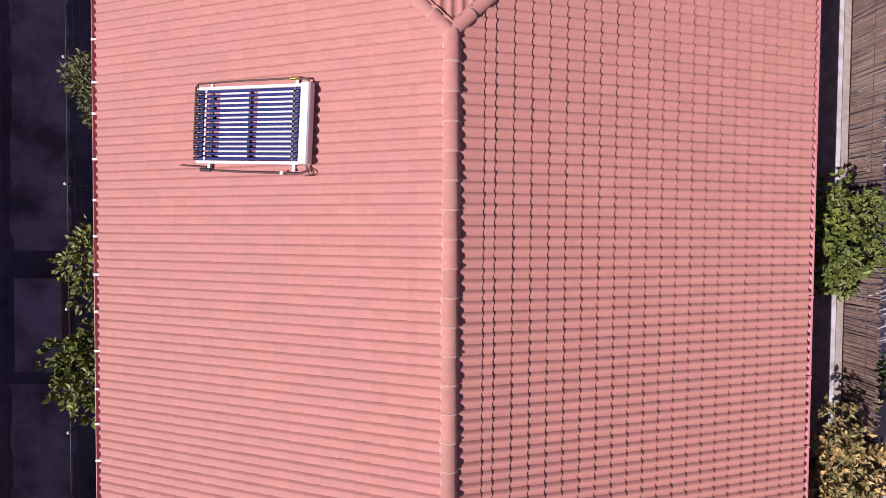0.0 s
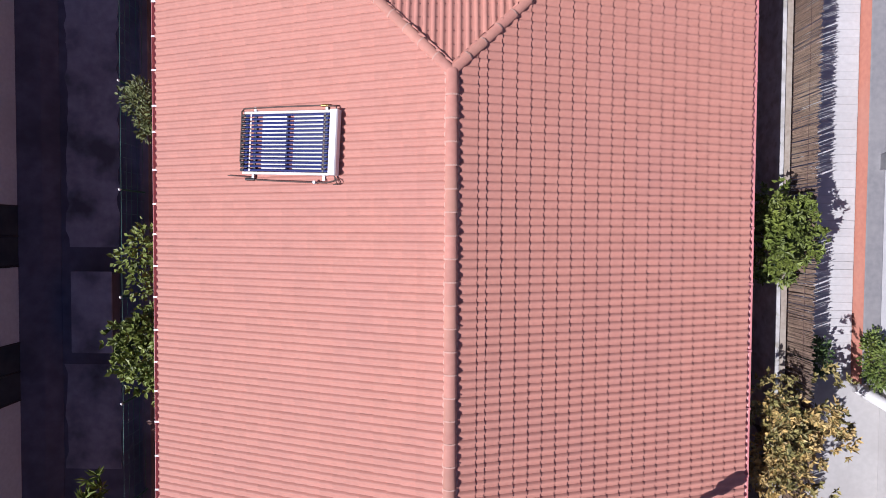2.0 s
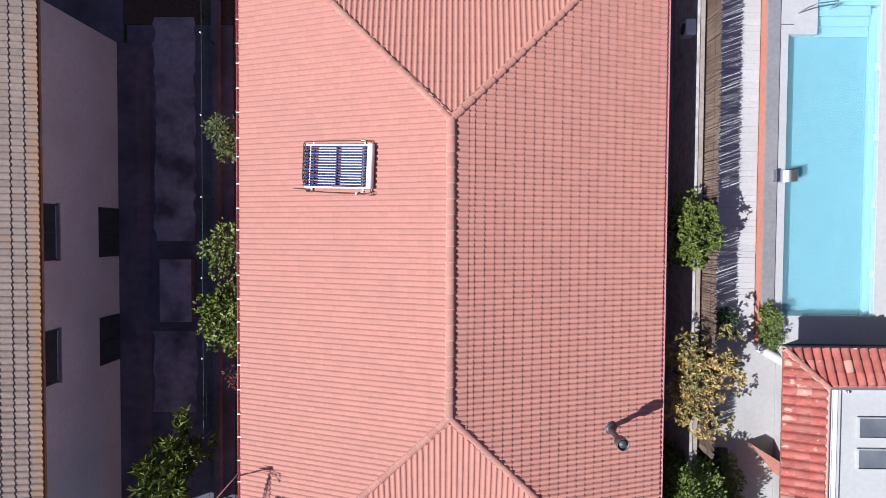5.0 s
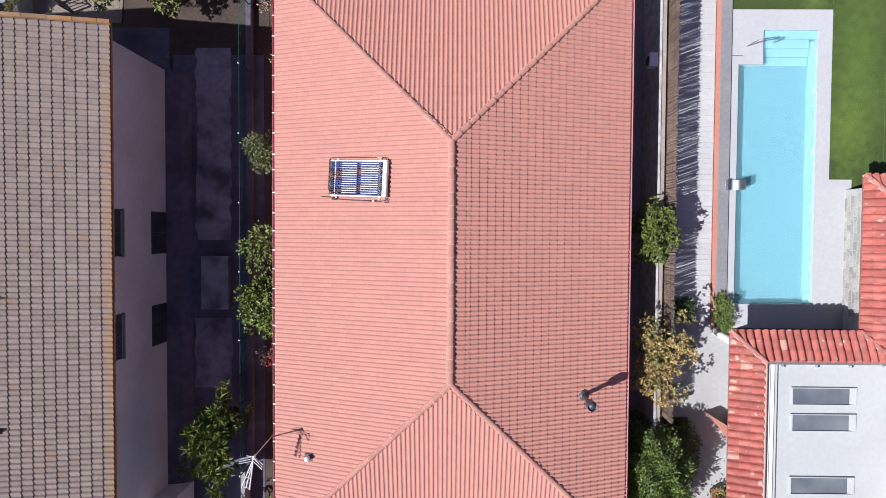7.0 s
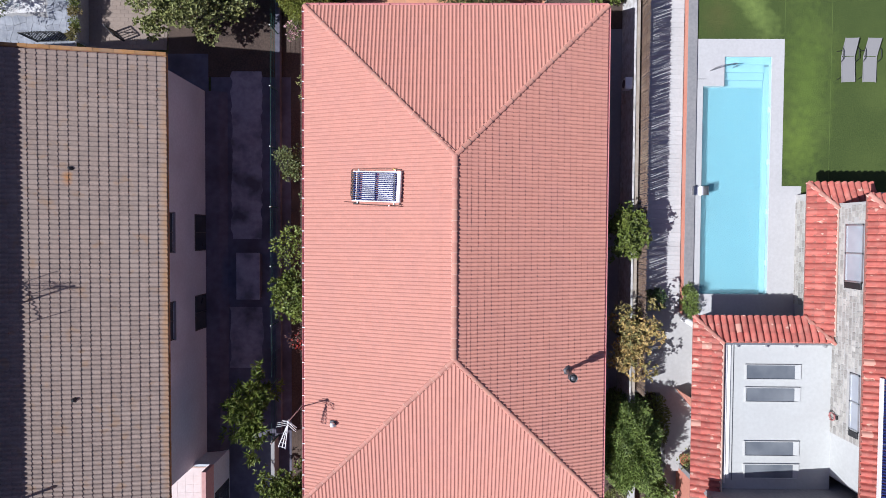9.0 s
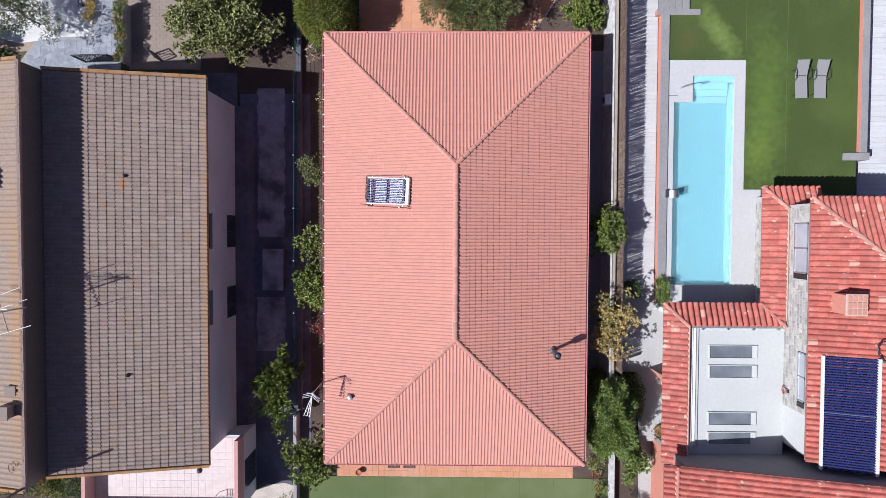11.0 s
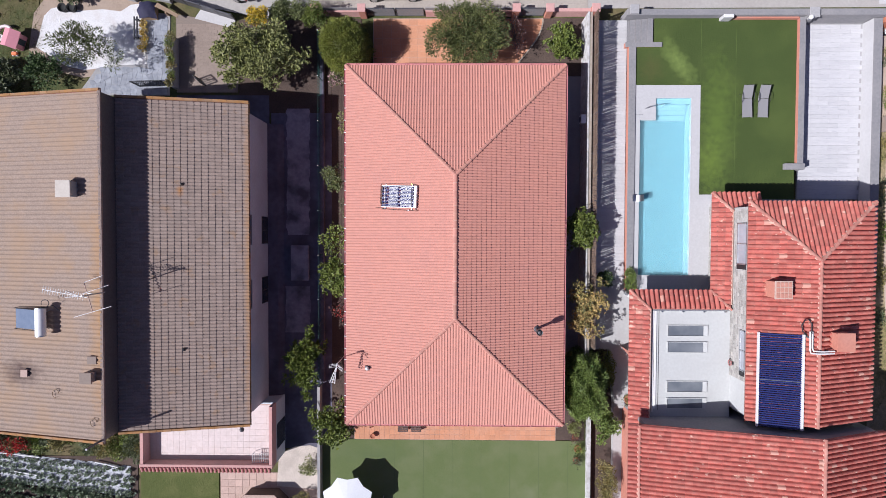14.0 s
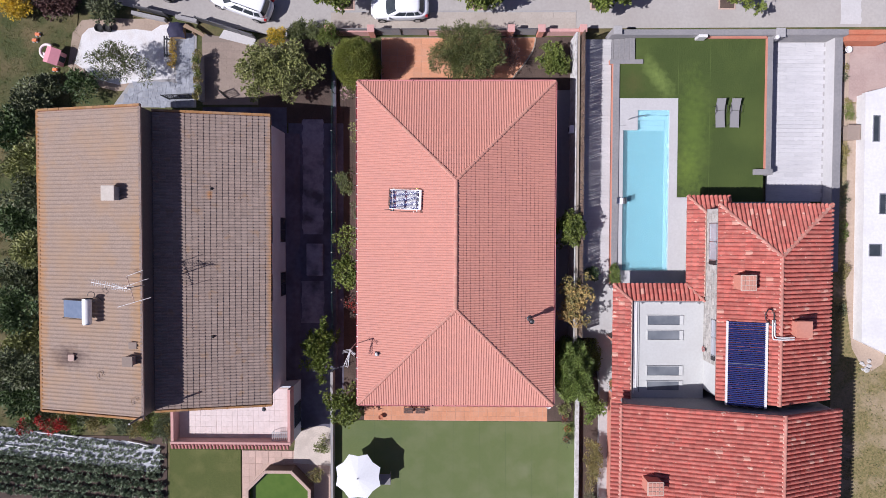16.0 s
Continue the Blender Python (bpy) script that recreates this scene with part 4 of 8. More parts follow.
def plant(name, x, y, top, rx, ry, rz, leaves, size, leaf, label, category="shrub", tips=None, tip_share=0.3, clumps=40, seed=1, base=None, open_=0.25, trunk=0.05, group="", low=-0.35, wide=0.58, fill=0.55, whorl=0):
    """A trunk, limbs and a crown of leaf clumps. The crown's middle lies rz below its top."""
    rng = np.random.default_rng(seed)
    z0 = GZ if base is None else base
    p = thing(name, (x, y, z0), label, category, group)
    mid = np.array([x, y, top - rz])
    d = rng.normal(0, 1, (clumps, 3))
    d /= np.linalg.norm(d, axis=1, keepdims=True)
    d[:, 2] = np.where(d[:, 2] < low, -d[:, 2], d[:, 2])
    reach = rng.uniform(fill, 1.0, clumps)[:, None] * (1 + open_ * rng.normal(0, 0.5, (clumps, 1)).clip(-1, 1))
    cc = mid + d * reach * np.array([rx, ry, rz]) * 0.86
    cc[:, 2] = np.maximum(cc[:, 2], z0 + 0.15)
    tb = Build()
    fork = Vector((x, y, z0 + max(0.1, (top - rz - z0) * 0.55)))
    tb.tube([(x, y, z0 - 0.05), (x + 0.02, y, (z0 + fork.z) / 2), fork], trunk, 8, trunk * 0.7)
    tr = tb.done("trunk", M_BARK, p)
    for i in range(0, clumps, max(1, clumps // 14)):
        e = Vector(cc[i])
        h = (fork + e) / 2 + Vector((0, 0, 0.1 * rz))
        Build().tube([fork, h, e], trunk * 0.45, 5, trunk * 0.12, False).done("limb", M_BARK, tr)
    rc = 1.05 * (rx * ry * rz / clumps) ** (1 / 3)
    which = rng.integers(0, clumps, leaves)
    q = rng.normal(0, 1, (leaves, 3))
    q /= np.linalg.norm(q, axis=1, keepdims=True)
    q[:, 2] *= 0.75
    at = cc[which] + q * (rc * rng.uniform(0.25, 1.0, leaves) ** 0.6)[:, None]
    at[:, 2] = np.maximum(at[:, 2], z0 + 0.06)
    if whorl:       # leaves set in stars round the twig ends
        pick = np.arange(leaves) // whorl * whorl
        at, which = at[pick], which[pick]
        q = rng.normal(0, 1, (leaves, 3)) * np.array([1.0, 1.0, 0.35]) + np.array([0, 0, 0.25])
        q *= 1.4 / np.linalg.norm(q, axis=1, keepdims=True)
    out = q * 0.7 + (at - mid) / np.array([rx, ry, rz]) * 0.5
    if tips is None:
        leaf_object("crown", at, size, out, leaf, p, rng, wide)
    else:
        sel = (rng.uniform(0, 1, clumps) < tip_share)[which] & (q[:, 2] > -0.2)
        leaf_object("crown", at[~sel], size, out[~sel], leaf, p, rng, wide)
        leaf_object("blossom" if tips in (L_FLOWER, L_RED, L_PINK) else "young_leaves", at[sel], size, out[sel], tips, p, rng, wide)
    return p


def hedge_ball(name, x, y, top, rx, ry, leaf, label, leaves, size, seed, base=None, lumps=0.06):
    """A clipped, rounded bush: a dense shell of small leaves."""
    rng = np.random.default_rng(seed)
    z0 = GZ if base is None else base
    p = thing(name, (x, y, z0), label, "bush")
    H = top - z0
    d = rng.normal(0, 1, (leaves, 3))
    d /= np.linalg.norm(d, axis=1, keepdims=True)
    d[:, 2] = np.abs(d[:, 2])
    d[: leaves // 3, :2] *= rng.uniform(0, 1, (leaves // 3, 1)) ** 0.5
    d[: leaves // 3, 2] = np.sqrt(np.clip(1 - (d[: leaves // 3, :2] ** 2).sum(1), 0, 1))
    bump = 1 + lumps * np.sin(d[:, 0] * 9 + seed) * np.cos(d[:, 1] * 8) + rng.normal(0, 0.025, leaves)
    shape = np.stack([d[:, 0] * rx, d[:, 1] * ry, np.sign(d[:, 2]) * np.abs(d[:, 2]) ** 0.5 * H], 1)
    low = rng.uniform(0, 1, leaves) < 0.2
    shape[low, 2] *= rng.uniform(0, 1, low.sum())
    at = np.array([x, y, z0]) + shape * (bump * rng.uniform(0.86, 1.0, leaves))[:, None]
    Build().tube([(x, y, z0 - 0.05), (x, y, z0 + H * 0.6)], 0.07, 8, 0.04).done("trunk", M_BARK, p)
    inner = Build()
    prof = [(0.86 * math.cos(a), 0.86 * math.sin(a) ** 0.5 * H) for a in [math.pi / 2 * i / 7 for i in range(8)]]
    m = 20
    vs = [(x + rx * r * math.cos(2 * math.pi * j / m), y + ry * r * math.sin(2 * math.pi * j / m), z0 + h) for r, h in prof for j in range(m)]
    inner.add(vs, [(i * m + j, i * m + (j + 1) % m, (i + 1) * m + (j + 1) % m, (i + 1) * m + j) for i in range(7) for j in range(m)], True)
    inner.done("inner_core", leaf, p)
    leaf_object("crown", at, size, d, leaf, p, rng, 0.5)
    return p


# along the west wall of the house
plant("shrub", -7.9, 4.25, 2.3, 0.55, 0.85, 1.0, 1500, 0.11, L_OAK, "grey-green bushy shrub between fence and house", seed=11, clumps=26, open_=0.5)
plant("shrub", -7.8, 0.45, 2.5, 0.95, 1.0, 0.8, 620, 0.14, L_BRIGHT, "sparse young tree with thin pale branches", "tree", seed=12, clumps=15, open_=0.5, trunk=0.045, wide=0.7)
plant("shrub", -7.95, -2.15, 2.6, 1.05, 1.35, 1.1, 2600, 0.16, L_BRIGHT, "leafy bright green shrub against the house", seed=13, clumps=24, open_=0.4, wide=0.6, whorl=5)
plant("rose_bush", -7.55, -4.4, 1.3, 0.6, 0.75, 0.8, 520, 0.12, L_PLUM, "dark-leaved bush with small red flowers", seed=14, clumps=18, tips=L_RED, tip_share=0.28, trunk=0.03)
plant("shrub", -9.85, -7.5, 2.9, 1.02, 2.3, 1.2, 2800, 0.30, L_BRIGHT, "loose leafy loquat tree beside the dark passage", "tree", seed=15, clumps=34, open_=0.45, wide=0.26, whorl=9)
plant("shrub", -8.15, -11.9, 2.3, 1.35, 1.5, 1.2, 4200, 0.18, L_BRIGHT, "full bright green tree at the house corner", "tree", seed=16, clumps=36, open_=0.35, wide=0.5, whorl=5)
plant("shrub", -7.4, 8.2, 0.6, 0.5, 0.8, 0.5, 420, 0.10, L_SAGE, "small straggling plant in the soil bed", seed=17, clumps=10, trunk=0.02)
plant("shrub", -7.3, 2.4, 0.7, 0.5, 0.6, 0.5, 380, 0.12, L_OLIVE, "low straggling plant beside the wall", seed=18, clumps=9, trunk=0.02)
plant("flower_bush", -8.0, 11.2, 0.7, 0.6, 0.5, 0.5, 420, 0.12, L_OAK, "low plant with pale pink flowers in the soil bed", seed=19, clumps=10, tips=L_PINK, tip_share=0.35, trunk=0.02)
# along the east wall
plant("shrub", 8.15, 1.15, 3.1, 1.08, 1.35, 1.2, 4200, 0.15, L_BRIGHT, "dense glossy green orange tree beside the house", "tree", seed=21, clumps=34, open_=0.5, wide=0.44, whorl=6)
plant("shrub", 8.42, -4.1, 3.2, 1.25, 2.2, 1.3, 5400, 0.145, L_YELLOW, "yellowing shrub with golden tips beside the house", seed=22, clumps=46, tips=L_GOLD, tip_share=0.55, open_=0.6, wide=0.5, whorl=6, fill=0.4)
hedge_ball("bush", 8.42, -9.1, 3.5, 1.5, 2.25, L_LAUREL, "large dense leafy green bush at the house wall", 15000, 0.13, 23, lumps=0.10)
plant("shrub", 10.12, -8.0, 1.5, 0.55, 1.4, 0.9, 2000, 0.11, L_LIME, "olive-yellow shrub beyond the white wall", seed=24, clumps=26)
plant("shrub", 10.15, -11.9, 1.5, 0.75, 1.5, 0.9, 2400, 0.15, L_LAUREL, "loose green shrub beyond the white wall", seed=25, clumps=28, whorl=5)
plant("shrub", 10.2, -16.0, 1.3, 0.6, 2.4, 0.8, 2600, 0.11, L_YELLOW, "brownish-green climbing hedge along the wall", "hedge", seed=26, clumps=36)
plant("shrub", 10.15, -19.6, 1.3, 0.6, 1.3, 0.8, 1300, 0.11, L_OLIVE, "brownish-green climbing hedge along the wall", "hedge", seed=27, clumps=20)
plant("shrub", 10.15, -2.15, 1.0, 0.45, 0.5, 0.6, 520, 0.13, L_DEEP, "small dark shrub at the reed fence", seed=28, clumps=12, trunk=0.03, base=0.15)
plant("shrub", 8.3, -12.3, 0.3, 0.6, 0.5, 0.4, 420, 0.12, L_SAGE, "pale low plant at the terrace corner", seed=29, clumps=9, trunk=0.02)
# front garden
hedge_ball("bush", -7.15, 12.95, 3.4, 1.66, 1.72, L_LIME, "clipped round yellow-green hedge bush", 14000, 0.11, 31, lumps=0.03)
plant("olive_tree", 0.78, 13.6, 2.9, 2.95, 2.25, 1.5, 14500, 0.20, L_OAK, "wide fine-leaved grey-green tree in the front garden", "tree", seed=32, clumps=110, tips=L_SAGE, tip_share=0.4, open_=0.15, trunk=0.14, wide=0.24, low=0.0)
plant("shrub", 3.9, 13.9, 1.6, 0.9, 1.2, 0.9, 480, 0.12, L_PLUM, "bare reddish shrub with few leaves", seed=33, clumps=20, open_=0.5)
plant("shrub", 7.15, 13.4, 1.6, 1.3, 1.3, 1.2, 3600, 0.16, L_BRIGHT, "round glossy lemon tree in the front bed", "tree", seed=34, clumps=40, open_=0.2, whorl=5)
plant("shrub", -12.65, 12.15, 3.3, 3.0, 2.5, 2.0, 12500, 0.20, L_SAGE, "large spreading pale green fig tree", "tree", seed=35, clumps=75, open_=0.45, trunk=0.13, wide=0.5, whorl=5)
plant("shrub", -10.9, 15.3, 1.6, 1.7, 0.8, 1.0, 3000, 0.13, L_OAK, "mixed green hedge along the street fence", "hedge", seed=36, clumps=34)
plant("shrub", -9.3, 15.1, 1.7, 0.8, 0.9, 1.0, 1800, 0.12, L_BRIGHT, "bright green hedge end by the pier", "hedge", seed=37, clumps=22)
plant("flower_bush", -12.9, 14.9, 1.9, 0.85, 0.6, 0.7, 2200, 0.10, L_LIME, "bush covered in bright yellow flowers", seed=38, clumps=18, tips=L_FLOWER, tip_share=0.92)
# street trees
for i, (x, y) in enumerate(((-8.2, 17.95), (1.8, 17.9), (10.6, 17.9), (20.1, 17.95))):
    plant("street_tree", x, y, 2.6, 1.9, 1.3, 1.1, 3600, 0.24, L_BRIGHT, "young leafy green street tree", "tree", seed=41 + i, clumps=40, open_=0.4, group="street trees", trunk=0.07, whorl=5)
# beside the pool
plant("shrub", 11.66, -2.25, 1.4, 0.32, 0.82, 0.7, 1600, 0.10, L_LAUREL, "dark green shrub with red blooms beside the pool wall", seed=51, clumps=20, base=0.15, tips=L_BRIGHT, tip_share=0.25)
# west garden
plant("olive_tree", -24.3, 13.0, 2.2, 2.1, 1.45, 0.85, 2900, 0.18, L_OAK, "open-branched olive tree on white gravel", "tree", seed=61, clumps=32, open_=0.6, wide=0.3)
for i, (x, y, r, m, lab) in enumerate(((-27.6, 11.6, 1.6, L_DEEP, "dark spreading juniper at the roof edge"), (-30.3, 11.6, 1.2, L_OLIVE, "low dull green shrub on the lawn"), (-28.6, 17.75, 1.0, L_PLUM, "dark reddish shrub by the street"), (-25.9, 17.2, 1.2, L_OLIVE, "dark green shrub by the street"), (-30.3, 17.7, 1.2, L_PLUM, "dark reddish shrub bed"), (-32.3, 17.6, 1.5, L_FLOWER, "golden flowering shrub in the corner bed"))):
    plant("shrub", x, y, 0.9, r, r * 0.8, 0.8, 1300, 0.20, m, lab, seed=70 + i, clumps=24)
for i in range(11):
    y = 10.2 - i * 2.15
    plant("tree", -31.6 + RND.uniform(-1.1, 0.9), y, RND.uniform(1.6, 3.2), 1.7, 1.5, 1.4, 2300, 0.26, (L_OLIVE, L_DEEP, L_SAGE)[i % 3], "dark shaggy tree of the wooded edge", "tree", seed=90 + i, clumps=30, open_=0.45, group="trees west of the grey house")
for i in range(9):
    plant("shrub", -29.0 + RND.uniform(-0.5, 0.7), 8.6 - i * 2.4, 0.6, 1.0, 1.2, 0.8, 1100, 0.15, (L_DEEP, L_OLIVE, L_YELLOW)[i % 3], "dark undergrowth along the grey house", seed=110 + i, clumps=18, group="undergrowth")
for i, (x, y) in enumerate(((-31.35, -13.35), (-29.8, -13.85), (-32.6, -13.9), (-30.6, -13.95))):
    plant("flower_bush", x, y, 0.5, 0.75, 0.6, 0.6, 620, 0.15, L_OLIVE, "low bush of bright red flowers", seed=130 + i, clumps=13, tips=L_RED, tip_share=0.75, group="red flowers", trunk=0.02)
for i in range(12):
    plant("shrub", -32.0 + i * 0.98, -13.0 - 0.1 * i + RND.uniform(-0.5, 0.4), 0.3, 0.95, 0.9, 0.7, 1100, 0.14, (L_BRIGHT, L_OLIVE, L_YELLOW)[i % 3], "rambling green plants below the gable", seed=140 + i, clumps=15, group="rambling plants", trunk=0.02)
plant("shrub", -10.5, -17.6, 0.5, 0.7, 0.6, 0.6, 700, 0.10, L_YELLOW, "rusty-leaved low shrub by the wall", seed=150, clumps=14, trunk=0.02)
plant("shrub", -10.0, -15.2, 0.5, 0.5, 0.9, 0.6, 600, 0.12, L_SAGE, "green creeper over the wall", seed=151, clumps=12, trunk=0.02)
# east verge
for i in range(6):
    plant("shrub", 28.75 + RND.uniform(-0.1, 0.2), 9.5 - i * 2.9, -0.05, 0.45, 1.1, 0.4, 500, 0.10, (L_BRIGHT, L_YELLOW, L_OLIVE)[i % 3], "low weeds along the wall", "weeds", seed=160 + i, clumps=10, group="weeds", trunk=0.015)

for i, (x, y, r) in enumerate(((28.75, 13.0, 0.28), (28.7, 12.4, 0.2), (29.0, 10.6, 0.16))):
    plant("shrub", x, y, -0.1, r, r * 1.4, 0.3, 160, 0.08, (L_YELLOW, L_OLIVE)[i % 2], "low weeds along the wall", "weeds", seed=190 + i, clumps=5, group="weeds", trunk=0.01)

# kitchen garden rows
rng = np.random.default_rng(5)
for r in range(8):
    film = r < 4
    y0 = -15.25 - r * 0.52 if film else -17.25 - (r - 4) * 0.82
    row = thing("vegetable_row", (-28.5, y0, GZ), "row of leafy cabbages growing through pale mulch film" if film else "row of tall dark leafy vegetables in open soil", "vegetables", "vegetable rows")
    heads = np.arange(-36, -22.4, 0.46 if film else 0.6)
    heads = heads + rng.normal(0, 0.07, len(heads)) + (0.23 if r % 2 else 0)
    hy = y0 - 0.109 * (heads + 28.5) + rng.normal(0, 0.05, len(heads))
    per = 45 if film else 80
    rad = (rng.uniform(0.13, 0.22, len(heads)) if film else rng.uniform(0.24, 0.38, len(heads))).repeat(per)
    n = len(rad)
    d = rng.normal(0, 1, (n, 3))
    d /= np.linalg.norm(d, axis=1, keepdims=True)
    d[:, 2] = np.abs(d[:, 2])
    at = np.stack([heads.repeat(per), hy.repeat(per), np.full(n, GZ + 0.1)], 1) + d * np.array([1.0, 0.72, 1.1]) * (rad * rng.uniform(0.3, 1, n))[:, None]
    leaf_object("foliage", at, 0.15 if film else 0.22, d, L_CABBAGE if film else L_KALE, row, rng, 0.7, 0.15)
    if film:
        m = 90
        vs = []
        for i in range(m + 1):
            x = -36 + 13.4 * i / m
            for k, h in ((-0.29, 0.01), (-0.18, 0.05), (0, 0.07), (0.18, 0.05), (0.29, 0.01)):
                vs.append((x, y0 - 0.109 * (x + 28.5) + k + RND.uniform(-0.05, 0.05), GZ + 0.02 + h + RND.uniform(-0.03, 0.05)))
        Build().add(vs, [(i * 5 + k, i * 5 + 5 + k, i * 5 + 6 + k, i * 5 + 1 + k) for i in range(m) for k in range(4)]).done("mulch_film", M_FILM, row)
for x0, x1, y0 in ((-32.0, -28.9, -14.75), (-25.0, -23.4, -15.4), (-34.6, -32.3, -15.75), (-31.0, -28.9, -16.05)):
    q = thing("drip_pipe", ((x0 + x1) / 2, y0, GZ), "white plastic irrigation pipe on the soil", "pipe", "irrigation pipes")
    Build().tube([(x0, y0 + 0.15, GZ + 0.2), ((x0 + x1) / 2, y0, GZ + 0.21), (x1, y0 - 0.2, GZ + 0.2)], 0.045, 6).done("pipe", M_WHITE, q)


# grass that stands up from the lawns and verges
def grass_patch(name, poly_box, z, count, size, materials, label, seed, holes=(), keep=None):
    g_ = np.random.default_rng(seed)
    x0, y0, x1, y1 = poly_box
    top = thing(name, ((x0 + x1) / 2, (y0 + y1) / 2, z), label, "grass", kind="stuff")
    n = count
    c = g_.uniform(0, 1, (n // 9, 2)) * (x1 - x0, y1 - y0) + (x0, y0)
    at2 = c[g_.integers(0, len(c), n)] + g_.normal(0, 0.12, (n, 2))
    ok = (at2[:, 0] > x0) & (at2[:, 0] < x1) & (at2[:, 1] > y0) & (at2[:, 1] < y1)
    for a0, b0, a1, b1 in holes:
        ok &= ~((at2[:, 0] > a0) & (at2[:, 0] < a1) & (at2[:, 1] > b0) & (at2[:, 1] < b1))
    if keep:
        ok &= keep(at2[:, 0], at2[:, 1])
    at2 = at2[ok]
    at = np.concatenate([at2, np.full((len(at2), 1), z)], 1)
    pick = g_.integers(0, len(materials), len(at))
    for k, m in enumerate(materials):
        tagged(leaf_object("grass_blades", at[pick == k], size, np.zeros(((pick == k).sum(), 3)), m, top, g_, 0.3, 0.5), kind="stuff")


grass_patch("verge_grass", (26.2, -30, 34, 11), GZ - 0.03, 26000, 0.115, (L_YELLOW, L_OLIVE, L_BRIGHT), "tufted dry and green grass on the verge", 201, holes=((25, -23.8, 26.3, 3), (27.8, -3, 28.5, 16), (24, 2, 28, 16)), keep=lambda x, y: (x < 29.25) | (y < -8.0 - (x - 29) * 0.5))
grass_patch("garden_grass", (-36, 10.4, -28.2, 18.6), GZ - 0.01, 11000, 0.09, (L_SAGE, L_YELLOW, L_BRIGHT), "rough grass with bare patches", 202)
grass_patch("lawn_grass", (-21.85, -24, -16.45, -15.95), GZ - 0.01, 15000, 0.045, (L_BRIGHT, L_SAGE), "short lawn grass below the balcony", 203)
grass_patch("edge_grass", (-36, -14.9, -21.5, 9.5), GZ - 0.04, 16000, 0.16, (L_DEEP, L_OLIVE, L_YELLOW), "unkempt grass and weeds round the grey house", 204, holes=((-26.6, -10.6, -11, 10), (-20.5, -14.6, -11, -10)))

# ---- the grey-roofed house to the west ----
LY0, LY1 = -10.95, 8.68
left = thing("house", (-19, -1, GZ), "two-storey house with weathered grey concrete tile roofs", "house")
for x0, y0, x1, y1, z1 in ((-12.97, -10.5, -12.74, 8.18, 4.50), (-26.4, 7.95, -12.97, 8.18, 4.35), (-26.4, -10.5, -12.97, -10.27, 4.35), (-26.4, -10.27, -26.15, 7.95, 5.85)):
    Build().box(x0, y0, GZ, x1, y1, z1).done("wall", M_PLASTER, left, "grey-beige plaster wall")
b = Build()
b.add([(-19.7, LY0 + 0.2, 5.9), (-19.45, LY0 + 0.2, 5.9), (-19.45, LY1 - 0.2, 5.9), (-19.7, LY1 - 0.2, 5.9), (-19.7, LY0 + 0.2, 7.42), (-19.45, LY0 + 0.2, 7.42), (-19.45, LY1 - 0.2, 7.42), (-19.7, LY1 - 0.2, 7.42)],
      [(3, 2, 1, 0), (4, 5, 6, 7), (0, 1, 5, 4), (1, 2, 6, 5), (2, 3, 7, 6), (3, 0, 4, 7)])
# the shade on this east face is in its colour, a dark flue grey
b.done("step_wall", M_FLUE, left)
# gable fillings under both slopes
for y0, y1 in ((7.95, 8.18), (-10.5, -10.27)):
    g = Build()
    poly = [(-26.4, 4.352), (-12.97, 4.352), (-19.45, 5.95), (-19.5, 7.4), (-26.4, 5.9)]
    vs = [(x, y, z) for y in (y0, y1) for x, z in poly]
    g.add(vs, [(0, 1, 2, 3, 4), (9, 8, 7, 6, 5)] + [(i, 5 + i, 5 + (i + 1) % 5, (i + 1) % 5) for i in range(5)])
    g.done("gable", M_PLASTER, left)
for y0, y1 in ((0.12, 1.83), (-3.85, -2.2)):
    for z0, z1 in ((3.35, 4.35), (-0.35, 1.05)):
        w = Build().box(-12.76, y0, z0, -12.728, y1, z1).done("window", M_DARKGLASS, left)
        f = Build()
        for a0, a1, c0, c1 in ((y0 - 0.05, y0, z0 - 0.05, z1 + 0.05), (y1, y1 + 0.05, z0 - 0.05, z1 + 0.05), (y0, y1, z1, z1 + 0.05), ((y0 + y1) / 2 - 0.02, (y0 + y1) / 2 + 0.02, z0, z1)):
            f.box(-12.742, a0, c0, -12.71, a1, c1)
        f.done("frame", M_BLACK, w)
        Build().box(-12.74, y0 - 0.08, z0 - 0.09, -12.62, y1 + 0.08, z0 - 0.05, 0.01).done("sill", M_CONCRETE, w)
kl = (6.1 - 4.55) / (19.6 - 12.35)
b = Build()
b.slab([(-12.4, LY0 + 0.02, 4.50), (-12.4, LY1 - 0.02, 4.50), (-19.45, LY1 - 0.02, 6.03), (-19.45, LY0 + 0.02, 6.03)], 0.12)
r_low = b.done("roof", M_DECK, left, "weathered grey-brown tiles sloping to a lichened eave")
cl = math.sqrt(1 + kl * kl)
tile_field(r_low, (-12.35, LY0 + 0.22, 4.55), (0, 1, 0), (-1, 0, kl), LY1 - LY0 - 0.44, 7.1 * cl, 0.205, 0.38, M_GREYTILE, amp=0.065, lift=0.03, lip=0.05, seed=21, seg=6)
ku = (7.6 - 6.0) / (26.85 - 19.4)
cu = math.sqrt(1 + ku * ku)
b = Build()
b.slab([(-26.8, LY0 + 0.02, 5.95), (-26.8, LY1 - 0.02, 5.95), (-19.42, LY1 - 0.02, 7.54), (-19.42, LY0 + 0.02, 7.54)], 0.12)
r_up = b.done("roof", M_DECK, left, "weathered sandy-grey tiles with orange lichened edges")
